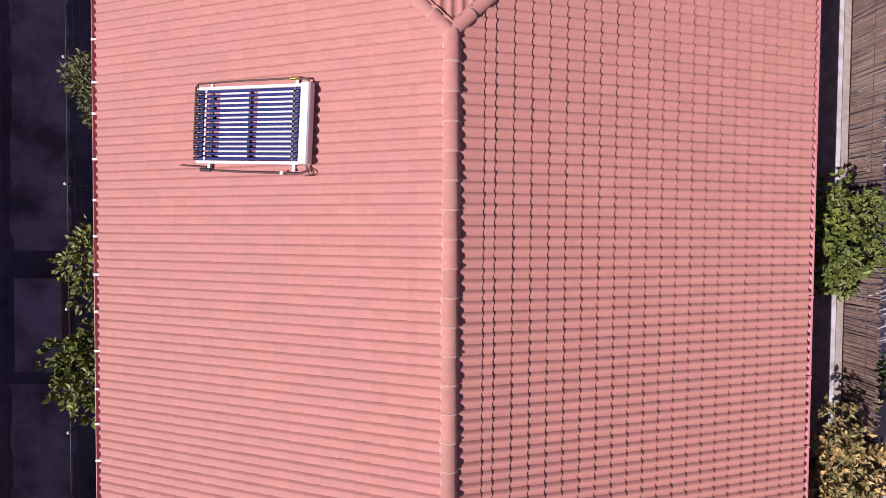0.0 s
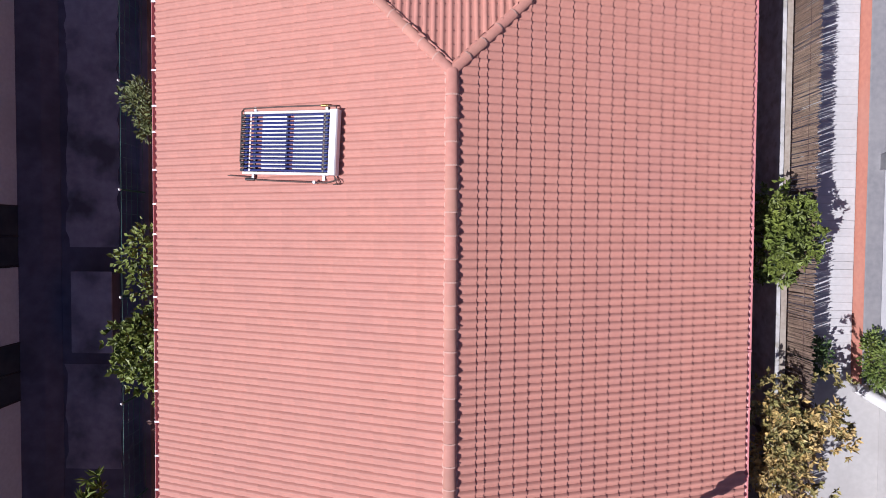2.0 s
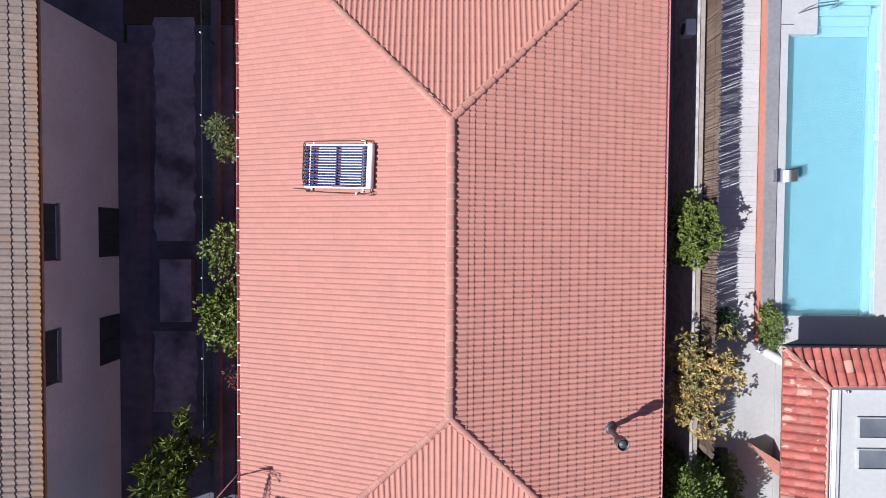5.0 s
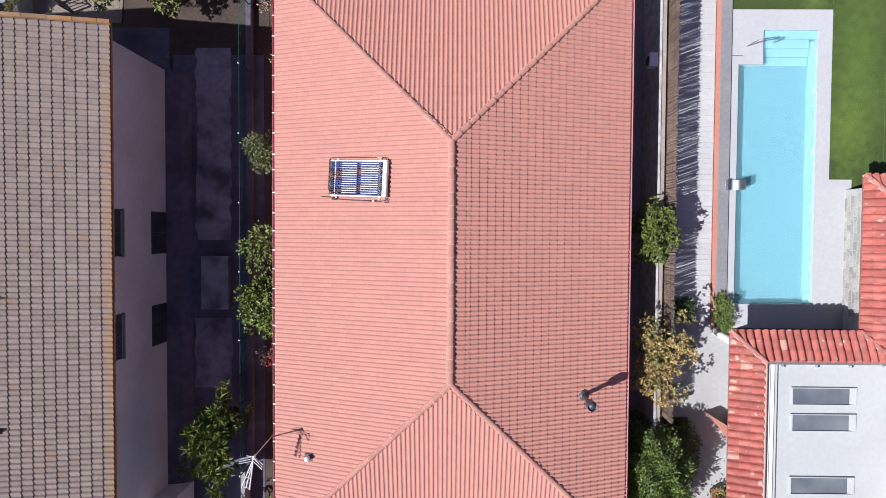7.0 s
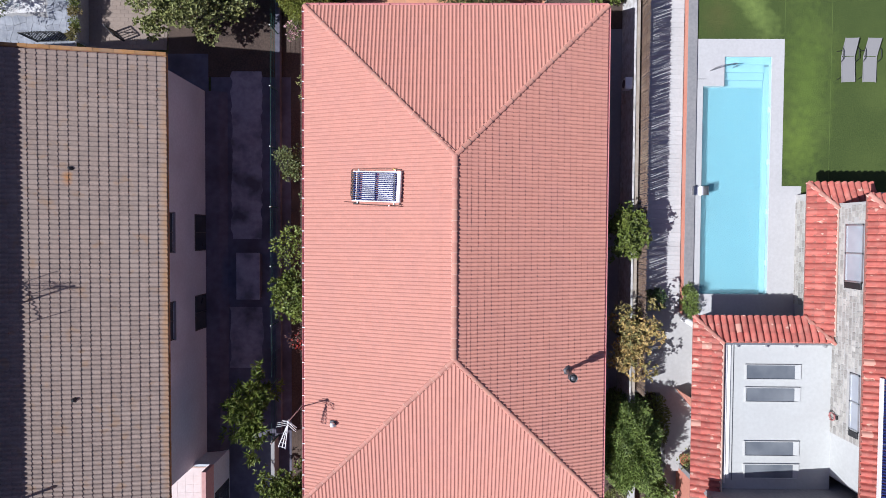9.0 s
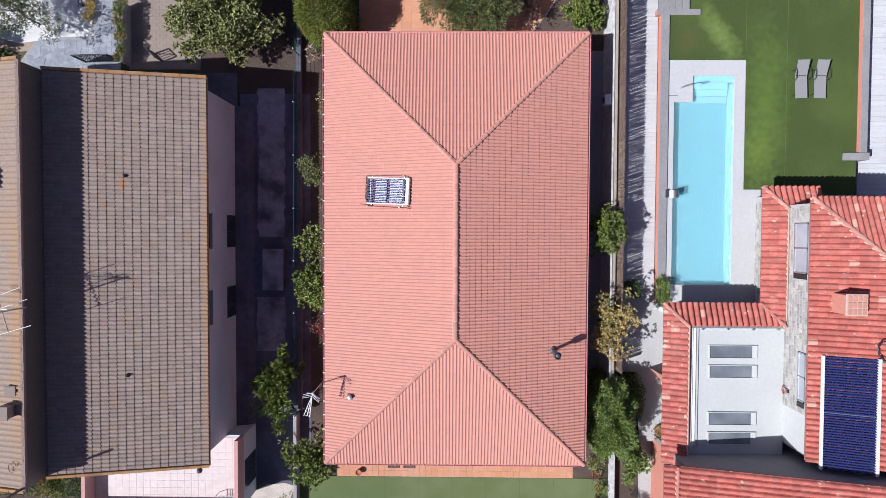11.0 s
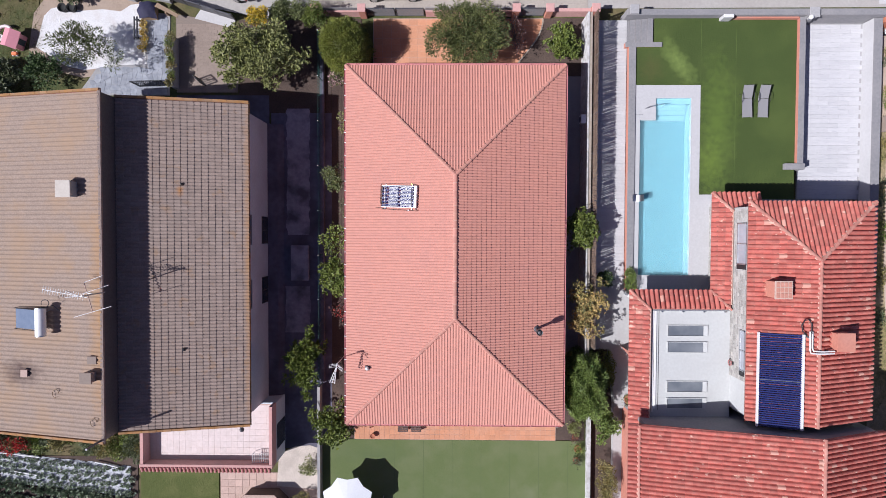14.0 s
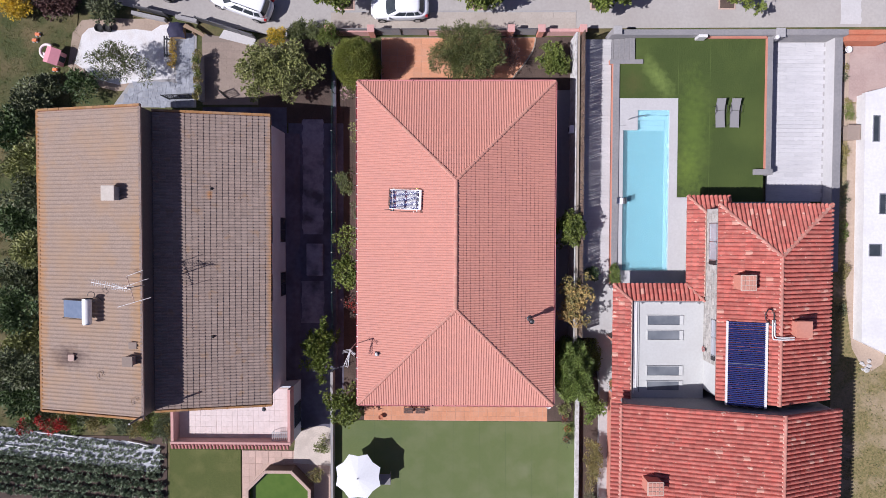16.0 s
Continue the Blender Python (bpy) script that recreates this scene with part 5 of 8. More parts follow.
tile_field(r_up, (-26.85, LY1 - 0.22, 6.0), (0, -1, 0), (1, 0, ku), LY1 - LY0 - 0.44, 7.45 * cu, 0.252, 0.44, M_SANDTILE, amp=0.075, lift=0.012, lip=0.03, seed=22, seg=6)
# verge and eave tiles with lichen
def verge(roof_ob, a, c, half, material, n=18, h=0.10):
    a, c = Vector(a), Vector(c)
    d = (c - a).normalized()
    s = Vector((0, 0, 1)).cross(d).normalized()
    up = d.cross(s)
    step = (c - a) / n
    for i in range(n):
        p, q = a + step * i, a + step * (i + 1.06)
        lift = up * (0.012 * (i % 2) + RND.uniform(0, 0.006))
        v = [p - s * half + lift, p + s * half + lift, p + s * half * 0.8 + up * h + lift, p - s * half * 0.8 + up * h + lift]
        w = [q - s * half + lift, q + s * half + lift, q + s * half * 0.8 + up * h + lift, q - s * half * 0.8 + up * h + lift]
        Build().add(v + w, [(3, 2, 1, 0), (4, 5, 6, 7), (0, 1, 5, 4), (1, 2, 6, 5), (2, 3, 7, 6), (3, 0, 4, 7)]).done("verge_tile", material, roof_ob)


for y in (LY0 + 0.11, LY1 - 0.11):
    verge(r_low, (-12.35, y, 4.53), (-19.45, y, 6.05), 0.08, M_LICHEN)
    verge(r_up, (-26.85, y, 5.98), (-19.4, y, 7.58), 0.08, M_LICHEN)
verge(r_low, (-12.40, LY0 + 0.1, 4.47), (-12.40, LY1 - 0.1, 4.47), 0.10, M_LICHEN, 50, 0.06)
verge(r_up, (-26.9, LY1 - 0.1, 5.95), (-26.9, LY0 + 0.1, 5.95), 0.10, M_LICHEN, 50, 0.085)
verge(r_up, (-19.42, LY1 - 0.1, 7.55), (-19.42, LY0 + 0.1, 7.55), 0.10, M_GREYTILE, 46, 0.09)
Build().tube([(-12.5, 8.3, 4.42), (-12.5, -10.6, 4.42)], 0.06, 8).done("gutter", M_FLUE, left)

M_CREAMPAINT = mat("cream_cement", (0.66, 0.60, 0.52), (0.60, 0.54, 0.46), 7, 0.85, 0.2, (0.55, 0.49, 0.42), 1.5, 0.4)
zu = lambda x: 6.0 + ku * (x + 26.85)
M_SALMONTILE = mat("salmon_floor_tile", (0.56, 0.27, 0.20), (0.48, 0.22, 0.16), 9, 0.8, 0.2, vary=0.08)
def chimney(x, y, sx, sy, h, z, material, top, label, name="chimney", grid=False):
    c = thing(name, (x, y, z), label, "chimney")
    Build().box(x - sx / 2, y - sy / 2, z - 0.35, x + sx / 2, y + sy / 2, z + h, 0.015).done("shaft", material, c)
    cp = Build().box(x - sx / 2 - 0.05, y - sy / 2 - 0.05, z + h, x + sx / 2 + 0.05, y + sy / 2 + 0.05, z + h + 0.07, 0.015).done("cap", top, c)
    if grid:
        for i in range(4):
            for j in range(3):
                px, py = x - sx / 2 + sx * (i + 0.5) / 4, y - sy / 2 + sy * (j + 0.5) / 3
                Build().box(px - sx / 8 + 0.02, py - sy / 6 + 0.02, z + h + 0.07, px + sx / 8 - 0.02, py + sy / 6 - 0.02, z + h + 0.10, 0.008).done("tile", M_SALMONTILE, cp)
    return c


chimney(-21.2, 3.15, 0.72, 0.82, 0.75, zu(-21.2), M_CONCRETE, M_CREAMPAINT, "square white rendered chimney on the grey roof")
chimney(-20.1, -7.15, 0.56, 0.52, 0.55, zu(-20.1), M_GREYTILE, M_PAVER, "low weathered concrete chimney near the ridge")
chimney(-20.0, -6.25, 0.42, 0.34, 0.10, zu(-20.0), M_GREYTILE, M_PAVER, "small lichened outlet near the ridge", "roof_outlet")
chimney(-24.45, -7.22, 0.30, 0.32, 0.18, zu(-24.45), M_PAVER, M_PALETILE, "small soot-stained roof outlet", "roof_outlet")
sol = thing("solar_water_heater", (-24.2, -4.1, zu(-24.2)), "flat blue-grey solar panel with a white water tank", "solar heater")
Build().slab([(-25.0, -4.65, zu(-25.0) + 0.16), (-23.05, -4.65, zu(-23.05) + 0.55), (-23.05, -3.55, zu(-23.05) + 0.55), (-25.0, -3.55, zu(-25.0) + 0.16)], 0.08).done("panel", mat("blue_grey_absorber", (0.16, 0.20, 0.27), (0.13, 0.17, 0.24), 3, 0.2, 0.0), sol)
tank = Build().tube([(-22.85, -4.95, zu(-22.9) + 0.72), (-22.85, -3.35, zu(-22.9) + 0.72)], 0.27, 18).done("tank", M_WHITE, sol)
for y in (-4.95, -3.42):
    Build().tube([(-22.85, y, zu(-22.9) + 0.72), (-22.85, y + 0.07, zu(-22.9) + 0.72)], 0.277, 18).done("tank_end", M_GALV, tank)
for y in (-4.68, -3.52):
    Build().tube([(-25.1, y, zu(-25.1) + 0.06), (-25.05, y, zu(-25.05) + 0.2), (-22.9, y, zu(-22.9) + 0.62)], 0.022, 6).done("side_rail", M_BLACK, sol)
Build().tube([(-22.5 + 0.22 * math.cos(a * 0.5), -3.1 + 0.2 * math.sin(a * 0.5), zu(-22.5) + 0.75) for a in range(-2, 8)], 0.02, 6).done("pipe_loop", M_BLACK, sol)
for x, y in ((-24.95, -4.6), (-24.95, -3.6), (-22.75, -4.6), (-22.75, -3.6)):
    Build().tube([(x, y, zu(x) - 0.02), (x, y, zu(x) + (0.14 if x < -24 else 0.5))], 0.018, 6).done("leg", M_GALV, sol)
Build().tube([(-22.7, -3.4, zu(-22.8) + 0.9), (-22.3, -3.25, zu(-22.3) + 0.35), (-22.1, -3.6, zu(-22.1) + 0.08)], 0.02, 6).done("pipe", M_BLACK, sol)
a2 = thing("television_aerial", (-19.33, -2.5, zu(-19.45)), "large white television aerial with long crossed arms", "aerial")
Build().tube([(-19.33, -2.5, 7.45), (-19.33, -2.5, 9.45)], 0.035, 8).done("mast", M_GALV, a2)
boom = Build().tube([(-21.42, -2.16, 9.36), (-19.1, -2.58, 9.34)], 0.022, 6).done("boom", M_WHITE, a2)
for i in range(17):
    x, y = -21.38 + 2.1 * i / 16, -2.165 - 0.37 * i / 16
    Build().tube([(x - 0.04, y - 0.19, 9.37), (x + 0.04, y + 0.19, 9.37)], 0.012, 5).done("element", M_WHITE, boom)
for k in (-1, 1):
    Build().tube([(-19.5, -2.5, 9.35), (-20.15, -2.4 + 0.16 * k, 9.45)], 0.02, 5).done("boom_stay", M_WHITE, boom)
cross = Build().tube([(-19.9, -1.885, 8.35), (-19.45, -3.45, 8.35)], 0.026, 6).done("cross_boom", M_MORTAR, a2)
Build().tube([(-19.74, -2.46, 8.35), (-19.33, -2.5, 8.33)], 0.02, 6).done("bracket", M_GALV, cross)
for p, q in (((-20.04, -2.52, 8.36), (-18.58, -2.02, 8.36)), ((-20.46, -3.76, 8.36), (-18.43, -3.16, 8.36)), ((-19.88, -1.885, 8.36), (-18.89, -1.51, 8.36))):
    Build().tube([p, q], 0.016, 6).done("arm", M_WHITE, a2)
for x, y in ((-22.42, -8.25), (-19.95, -9.7)):
    loop = thing("loose_cable", (x, y, zu(x)), "small coil of loose pale cable on the tiles", "cable", "loose cables")
    Build().tube([(x + 0.2 * math.cos(a * 0.7), y + 0.24 * math.sin(a * 0.7), zu(x) + 0.12 + 0.01 * a + 0.2 * ku * math.cos(a * 0.7)) for a in range(8)], 0.022, 6).done("coil", M_WOOD, loop)
pl = thing("vent_pipe", (-19.55, -10.7, 7.5), "leaning metal vent pipe at the roof corner", "vent pipe")
Build().tube([(-19.55, -10.7, 7.3), (-19.55, -10.72, 8.9)], 0.06, 10).done("pipe", M_FLUE, pl)
for x, y, s in ((-15.97, 3.63, 0.07), (-15.94, -6.08, 0.08)):
    z = 4.55 + kl * (-12.35 - x)
    lv = thing("lead_vent", (x, y, z), "small dark vent in the grey tiles", "roof vent", "small roof vents")
    Build().lathe(x, y, [(s * 1.6, z), (s, z + 0.08), (s * 0.9, z + 0.16), (0, z + 0.18)], 10).done("hood", M_BLACK, lv)
bl = thing("corner_lamp", (-13.0, -11.1, 4.5), "round grey ball lamp at the roof corner", "lamp")
Build().lathe(-13.0, -11.25, [(0.0, 4.02), (0.1, 4.05), (0.15, 4.18), (0.1, 4.31), (0.0, 4.34)], 12).done("globe", M_FLUE, bl)
Build().tube([(-13.0, -10.95, 4.45), (-13.0, -11.2, 4.3)], 0.03, 6).done("arm", M_FLUE, bl)

# balcony block on its south side
bal = thing("balcony", (-16, -12.6, GZ), "raised balcony with pink parapet and pale tiled floor", "balcony")
BX0, BX1, BY0, BY1 = -20.35, -11.75, -14.45, -10.52
Build().box(BX0, BY0, GZ, BX1, BY1 + 0.1, 1.38).done("base", M_PLASTER, bal)
b = Build()
b.box(BX0, BY0, 1.382, BX1, BY0 + 0.2, 2.3)
b.box(BX0, BY0 + 0.2, 1.382, BX0 + 0.2, BY1 - 0.5, 2.3)
b.box(BX1 - 0.2, BY0 + 0.2, 1.382, BX1, BY1 + 0.1, 2.3)
b.done("parapet", M_PINKWALL, bal)
fl = Build().box(BX0 + 0.2, BY0 + 0.2, 1.384, BX1 - 0.2, BY1 - 0.01, 1.40).done("floor", M_PALETILE, bal)
for i in range(21):
    for j in range(9):
        x, y = BX0 + 0.22 + i * 0.388, BY0 + 0.22 + j * 0.405
        if i == 0 and j == 0:
            slabm = Build().box(0, 0, 0, 0.384, 0.401, 0.012, 0.003)
            bal_me = raw_mesh("floor_tile", slabm.v, slabm.f, mat("pale_pink_floor_tile", (0.60, 0.50, 0.475), (0.54, 0.445, 0.415), 5, 0.6, 0.1, (0.49, 0.40, 0.365), 1.5, 0.5, 0.03))
        piece("floor_tile", bal_me, fl, Matrix.Translation((x, y, 1.40)))
for i in range(34):
    x = BX0 + 0.13 + i * 0.251
    pts = [(x, BY0 + 0.06, 2.36), (x, BY0 - 0.26, 2.24)]
    Build().tube(pts, 0.095, 8).done("coping_tile", M_ROSETILE, bal)
Build().box(BX0 - 0.03, BY0 - 0.03, 2.302, BX1 + 0.03, BY0 + 0.23, 2.345, 0.01).done("coping", M_PINKWALL, bal)
Build().box(BX1 - 0.012, -13.6, GZ + 0.1, BX1 + 0.015, -11.9, 1.25).done("door", M_DARKGLASS, bal)
gr = thing("steel_grating", (-12.5, -13.95, 1.42), "galvanised steel grating leaning in the balcony corner", "grating")
for i in range(9):
    Build().box(-13.15 + i * 0.145, -14.2, 1.95, -13.12 + i * 0.145, -13.65, 1.98).done("bar", M_POOLSIDE, gr)
for y in (-14.22, -13.93, -13.65):
    Build().box(-13.17, y, 1.93, -11.96, y + 0.03, 1.95).done("rail", M_POOLSIDE, gr)
for x in (-13.15, -12.0):
    for y in (-14.2, -13.66):
        Build().box(x, y, 1.412, x + 0.03, y + 0.03, 1.93).done("leg", M_GALV, gr)

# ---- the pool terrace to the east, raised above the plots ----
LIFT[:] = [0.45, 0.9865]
for i, (x0, y0, x1, y1) in enumerate(((12.085, -3.05, 12.41, 10.78), (12.41, 8.44, 13.46, 10.78), (13.46, 9.91, 15.81, 10.78), (15.81, 3.47, 16.42, 10.78), (15.81, -3.05, 17.4, 3.47), (12.41, -3.05, 15.81, -1.98))):
    structure(Build().box(x0, y0, -1.2, x1, y1, 0.0).done("pool_deck_%d" % (i + 1), M_POOLSIDE), "smooth pale concrete deck round the pool", "pool deck")
for i, (x0, y0, x1, y1) in enumerate(((12.085, 10.784, 22.75, 13.296), (13.3, 13.296, 22.75, 15.2), (16.424, 3.474, 22.75, 10.784), (17.404, 2.4, 22.75, 3.474))):
    structure(Build().box(x0, y0, -1.2, x1, y1, -0.012).done("lawn_%d" % (i + 1), M_LAWN), "short green lawn with a worn patch beside the pool", "lawn")
b = Build()
for x in (16.42, 18.75):
    b.box(x - 0.009, 11.0 if x < 17 else 3.5, -0.012, x + 0.009, 15.1, -0.004)
structure(b.done("lawn_seam", mat("turf_seam", (0.085, 0.13, 0.028), (0.115, 0.16, 0.038), 20, 0.95, 0.3)), "faint pale seams between strips of turf", "turf seam")
pool = thing("swimming_pool", (14, 3, -0.8), "long light blue swimming pool with corner steps", "swimming pool")
b = Build()
b.box(12.3, -2.2, -0.7, 15.95, 10.1, -0.52)
b.box(12.3, -2.2, -0.52, 12.406, 8.6, -0.03)
b.box(15.814, -2.2, -0.52, 15.95, 10.1, -0.03)
b.box(12.406, -2.2, -0.52, 15.814, -1.984, -0.03)
b.box(12.406, 8.444, -0.52, 13.456, 8.6, -0.03)
b.box(13.35, 8.6, -0.52, 13.456, 10.1, -0.03)
b.box(13.456, 9.914, -0.52, 15.814, 10.1, -0.03)
b.done("basin", M_POOL, pool)
M_STEP = mat("pale_pool_step", (0.40, 0.52, 0.56), (0.37, 0.49, 0.53), 4, 0.5, 0.05)
for i in range(4):
    y1 = 9.91 - i * 0.37
    Build().box(13.46, y1 - 0.37, -0.52, 15.52 if i else 15.81, y1, -0.12 - 0.09 * i, 0.015).done("step", M_STEP, pool)
Build().box(15.54, -1.98, -0.52, 15.81, 9.5, -0.34, 0.02).done("ledge", M_STEP, pool)
for y in (7.3, 4.7, 2.2, -0.4):
    Build().box(15.77, y - 0.13, -0.33, 15.812, y + 0.13, -0.1, 0.012).done("pool_light", M_WHITE, pool)
wm = bpy.data.materials.new("pool_water")
wm.use_nodes = True
wb = wm.node_tree.nodes["Principled BSDF"]
wb.inputs["Base Color"].default_value = (0.40, 0.72, 0.80, 1)
wb.inputs["Roughness"].default_value, wb.inputs["IOR"].default_value, wb.inputs["Transmission Weight"].default_value = 0.03, 1.33, 0.8
wn = wm.node_tree.nodes.new("ShaderNodeTexNoise")
wn.inputs["Scale"].default_value = 1.6
wp = wm.node_tree.nodes.new("ShaderNodeBump")
wp.inputs["Strength"].default_value, wp.inputs["Distance"].default_value = 0.12, 0.05
wm.node_tree.links.new(wn.outputs["Fac"], wp.inputs["Height"])
wm.node_tree.links.new(wp.outputs[0], wb.inputs["Normal"])
b = Build()
b.add([(x, y, -0.05) for x, y in ((12.407, -1.983), (15.813, -1.983), (15.813, 9.913), (13.457, 9.913), (13.457, 8.443), (12.407, 8.443))], [tuple(range(6))])
water = b.done("water", wm, pool, "clear still pool water")
water.visible_shadow = False
sp = thing("water_spout", (12.0, 3.2, 0.0), "curved stainless steel waterfall spout over the pool", "water spout")
vs = []
for i in range(9):
    a = math.pi * 0.62 * i / 8
    for y in (2.98, 3.42):
        vs += [(11.95 + 0.55 * math.sin(a) * 1.1, y, 0.55 - 0.5 * abs(math.cos(a)) * (1 if a < math.pi / 2 else -0.1))]
Build().add(vs, [(2 * i, 2 * i + 2, 2 * i + 3, 2 * i + 1) for i in range(8)], True).done("blade", M_STEEL, sp)
Build().box(11.92, 2.98, 0.0, 12.0, 3.42, 0.3, 0.01).done("foot", M_STEEL, sp)
hr = thing("pool_handrail", (13.2, 9.2, 0), "stainless steel handrail beside the pool steps", "handrail")
for dy in (0.2,):
    Build().tube([(12.75, 9.0 + dy, 0.0), (12.78, 9.0 + dy, 0.55), (13.0, 9.04 + dy, 0.8), (13.7, 9.15 + dy, 0.75), (13.95, 9.2 + dy, 0.3), (13.95, 9.2 + dy, -0.4)], 0.022, 8).done("rail", M_STEEL, hr)
sheet("drain_slot", rect(11.9, 8.78, 12.6, 8.81), 0.004, 0.002, M_FLUE, "thin dark drain joint in the deck", "joint")

# retaining wall with grey coping, garden walls and steps
b = Build()
b.box(11.6, -3.05, -1.2, 12.06, 13.3, 0.05)
b.box(11.35, 13.3, -1.2, 13.75, 13.58, 0.05)
structure(b.done("retaining_wall", M_SALMONWALL), "salmon rendered retaining wall of the pool terrace", "wall")
b = Build()
b.box(11.595, -3.05, 0.052, 12.06, 13.3, 0.095, 0.01)
b.box(11.34, 13.28, 0.055, 13.78, 13.6, 0.10, 0.01)
structure(b.done("coping", M_GREYWALL), "smooth dark grey coping on the retaining wall", "coping")
steps = thing("garden_steps", (12.2, 14.4, -1.2), "grey boarded garden steps up to the lawn", "steps")
for i in range(5):
    Build().box(11.36 + i * 0.37, 13.6, -1.2, 11.72 + i * 0.37, 15.2, -0.45 + 0.09 * (i + 1), 0.01).done("tread", M_GREYWALL, steps)
b = Build()
b.box(22.76, 5.5, -1.2, 22.80, 15.2, 0.20)
structure(b.done("wall_east", M_SALMONWALL), "low salmon wall between lawn and driveway", "wall")
for i, (x0, y0, x1, y1, z1) in enumerate(((22.80, 5.54, 23.2, 15.2, 0.22), (21.98, 5.14, 23.28, 5.54, 0.30), (11.3, 15.22, 28.4, 15.62, 0.55))):
    structure(Build().box(x0, y0, -1.2, x1, y1, z1, 0.01).done("wall_grey_%d" % (i + 1), M_GREYWALL), "grey rendered boundary wall", "wall")
structure(Build().box(27.8, -2.0, -1.2, 28.34, 15.2, 0.0).done("wall_drive", M_POOLSIDE), "pale rendered wall beside the driveway", "wall")
structure(Build().box(27.79, -2.0, 0.002, 28.36, 15.2, 0.06, 0.01).done("coping_drive", M_GREYWALL), "smooth grey coping on the driveway wall", "coping")
b = Build()
b.box(18.3, 15.1, 0.0, 22.7, 15.2, 0.28)
structure(b.done("wall_inner", M_SALMONWALL), "low pinkish inner wall by the street", "wall")
for x, y, w in ((11.7, 15.5, 0.5), (23.4, 15.3, 0.55)):
    p = thing("gate_pier", (x, y, -1.2), "grey capped gate pier", "pier", "gate piers")
    Build().box(x - w / 2, y - w / 2, -1.2, x + w / 2, y + w / 2, 0.75, 0.01).done("shaft", M_GREYWALL, p)
    Build().box(x - w / 2 - 0.05, y - w / 2 - 0.05, 0.75, x + w / 2 + 0.05, y + w / 2 + 0.05, 0.83, 0.02).done("cap", M_CONCRETE, p)
mb = thing("letter_box", (17.9, 15.05, 0.0), "white meter box on the street wall", "meter box")
Build().box(17.55, 14.98, 0.0, 18.2, 15.2, 0.75, 0.02).done("cabinet", M_WHITE, mb)
wl = thing("wall_lamp", (23.2, 14.9, 0), "round white garden lamp on the wall", "lamp")
Build().lathe(23.2, 15.0, [(0.06, 0.4), (0.06, 0.55), (0.14, 0.62), (0.17, 0.74), (0.12, 0.86), (0.0, 0.9)], 12).done("globe", M_WHITE, wl)
b = Build()
b.box(28.42, 15.3, -1.2, 31.5, 15.6, 0.5, 0.01)
b.box(28.42, 14.9, -1.2, 31.5, 15.3, 0.15, 0.01)
structure(b.done("wall_street", M_ORANGEBRICK), "low orange brick street wall", "wall")

# sun loungers
def lounger(x, y, turn):
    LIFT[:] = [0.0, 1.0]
    l = thing("sun_lounger", (0, 0, 0), "grey mesh sun lounger on the lawn", "sun lounger", "sun loungers")
    Build().slab([(-0.29, -1.02, 0.33), (0.29, -1.02, 0.33), (0.29, 0.20, 0.31), (-0.29, 0.20, 0.31)], 0.03).done("seat", M_TEXTILE, l)
    Build().slab([(-0.29, 0.23, 0.32), (0.29, 0.23, 0.32), (0.29, 1.0, 0.62), (-0.29, 1.0, 0.62)], 0.03).done("backrest", M_TEXTILE, l)
    for s in (-1, 1):
        Build().tube([(s * 0.31, -1.04, 0.32), (s * 0.31, 0.21, 0.30), (s * 0.31, 1.02, 0.61)], 0.02, 6).done("side_rail", M_GREYWALL, l)
        Build().tube([(s * 0.34, -0.05, 0.32), (s * 0.37, 0.05, 0.52), (s * 0.37, 0.45, 0.55), (s * 0.34, 0.62, 0.44)], 0.018, 6).done("armrest", M_BLACK, l)
        for yy in (-0.75, 0.5):
            Build().tube([(s * 0.31, yy, 0.31), (s * 0.33, yy * 1.1, 0.0)], 0.018, 6).done("leg", M_BLACK, l)
    l.matrix_basis = pose(x, y, 0.44, 0, 0, turn)


lounger(19.1, 9.5, 1.5)
lounger(20.15, 9.5, -1.0)

# ---- the red-roofed neighbour ----
nb = thing("house", (18, -6, GZ), "rambling neighbour house under red clay tile roofs", "house")
for x0, y0, x1, y1 in ((12.23, -10.7, 12.5, -3.05), (12.5, -3.3, 16.95, -3.05), (16.95, -3.3, 17.1, 3.0), (17.1, 2.8, 24.6, 3.0)):
    Build().box(x0, y0, GZ, x1, y1, 2.5).done("wall", M_CEMENT, nb)
for x0, y0, z0, x1, y1, z1 in ((17.19, -9.9, 2.9, 17.45, 2.45, 4.9), (17.45, 2.2, 2.4, 24.3, 2.45, 4.5), (24.05, -9.9, GZ, 24.3, 2.2, 4.4), (17.45, -10.12, 2.5, 24.05, -9.9, 4.6)):
    Build().box(x0, y0, z0, x1, y1, z1).done("upper_wall", M_MEMBRANE, nb)
Build().box(12.1, -11.45, 2.82, 17.19, -3.8, 3.0).done("flat_roof", M_MEMBRANE, nb, "smooth white flat roof")
# edge channel and its rails
Build().box(12.1, -10.4, 3.0, 12.27, -3.95, 3.06).done("edge_channel", M_GALV, nb)
for x0, x1, y0, z in ((12.30, 12.40, -10.3, 3.12), (12.44, 12.58, -10.1, 3.09)):
    Build().box(x0, y0, 3.0, x1, -3.95, z, 0.02).done("edge_rail", M_WHITE, nb)
Build().box(12.72, -10.2, 3.0, 12.75, -3.95, 3.02).done("edge_joint", M_FLUE, nb)
Build().box(12.3, -3.95, 3.0, 17.15, -3.84, 3.16).done("edge_channel", M_GALV, nb)
for x in (12.9, 14.2, 15.5, 16.8):
    Build().box(x - 0.06, -4.05, 3.0, x + 0.06, -3.95, 3.16, 0.02).done("edge_bracket", M_STEEL, nb)
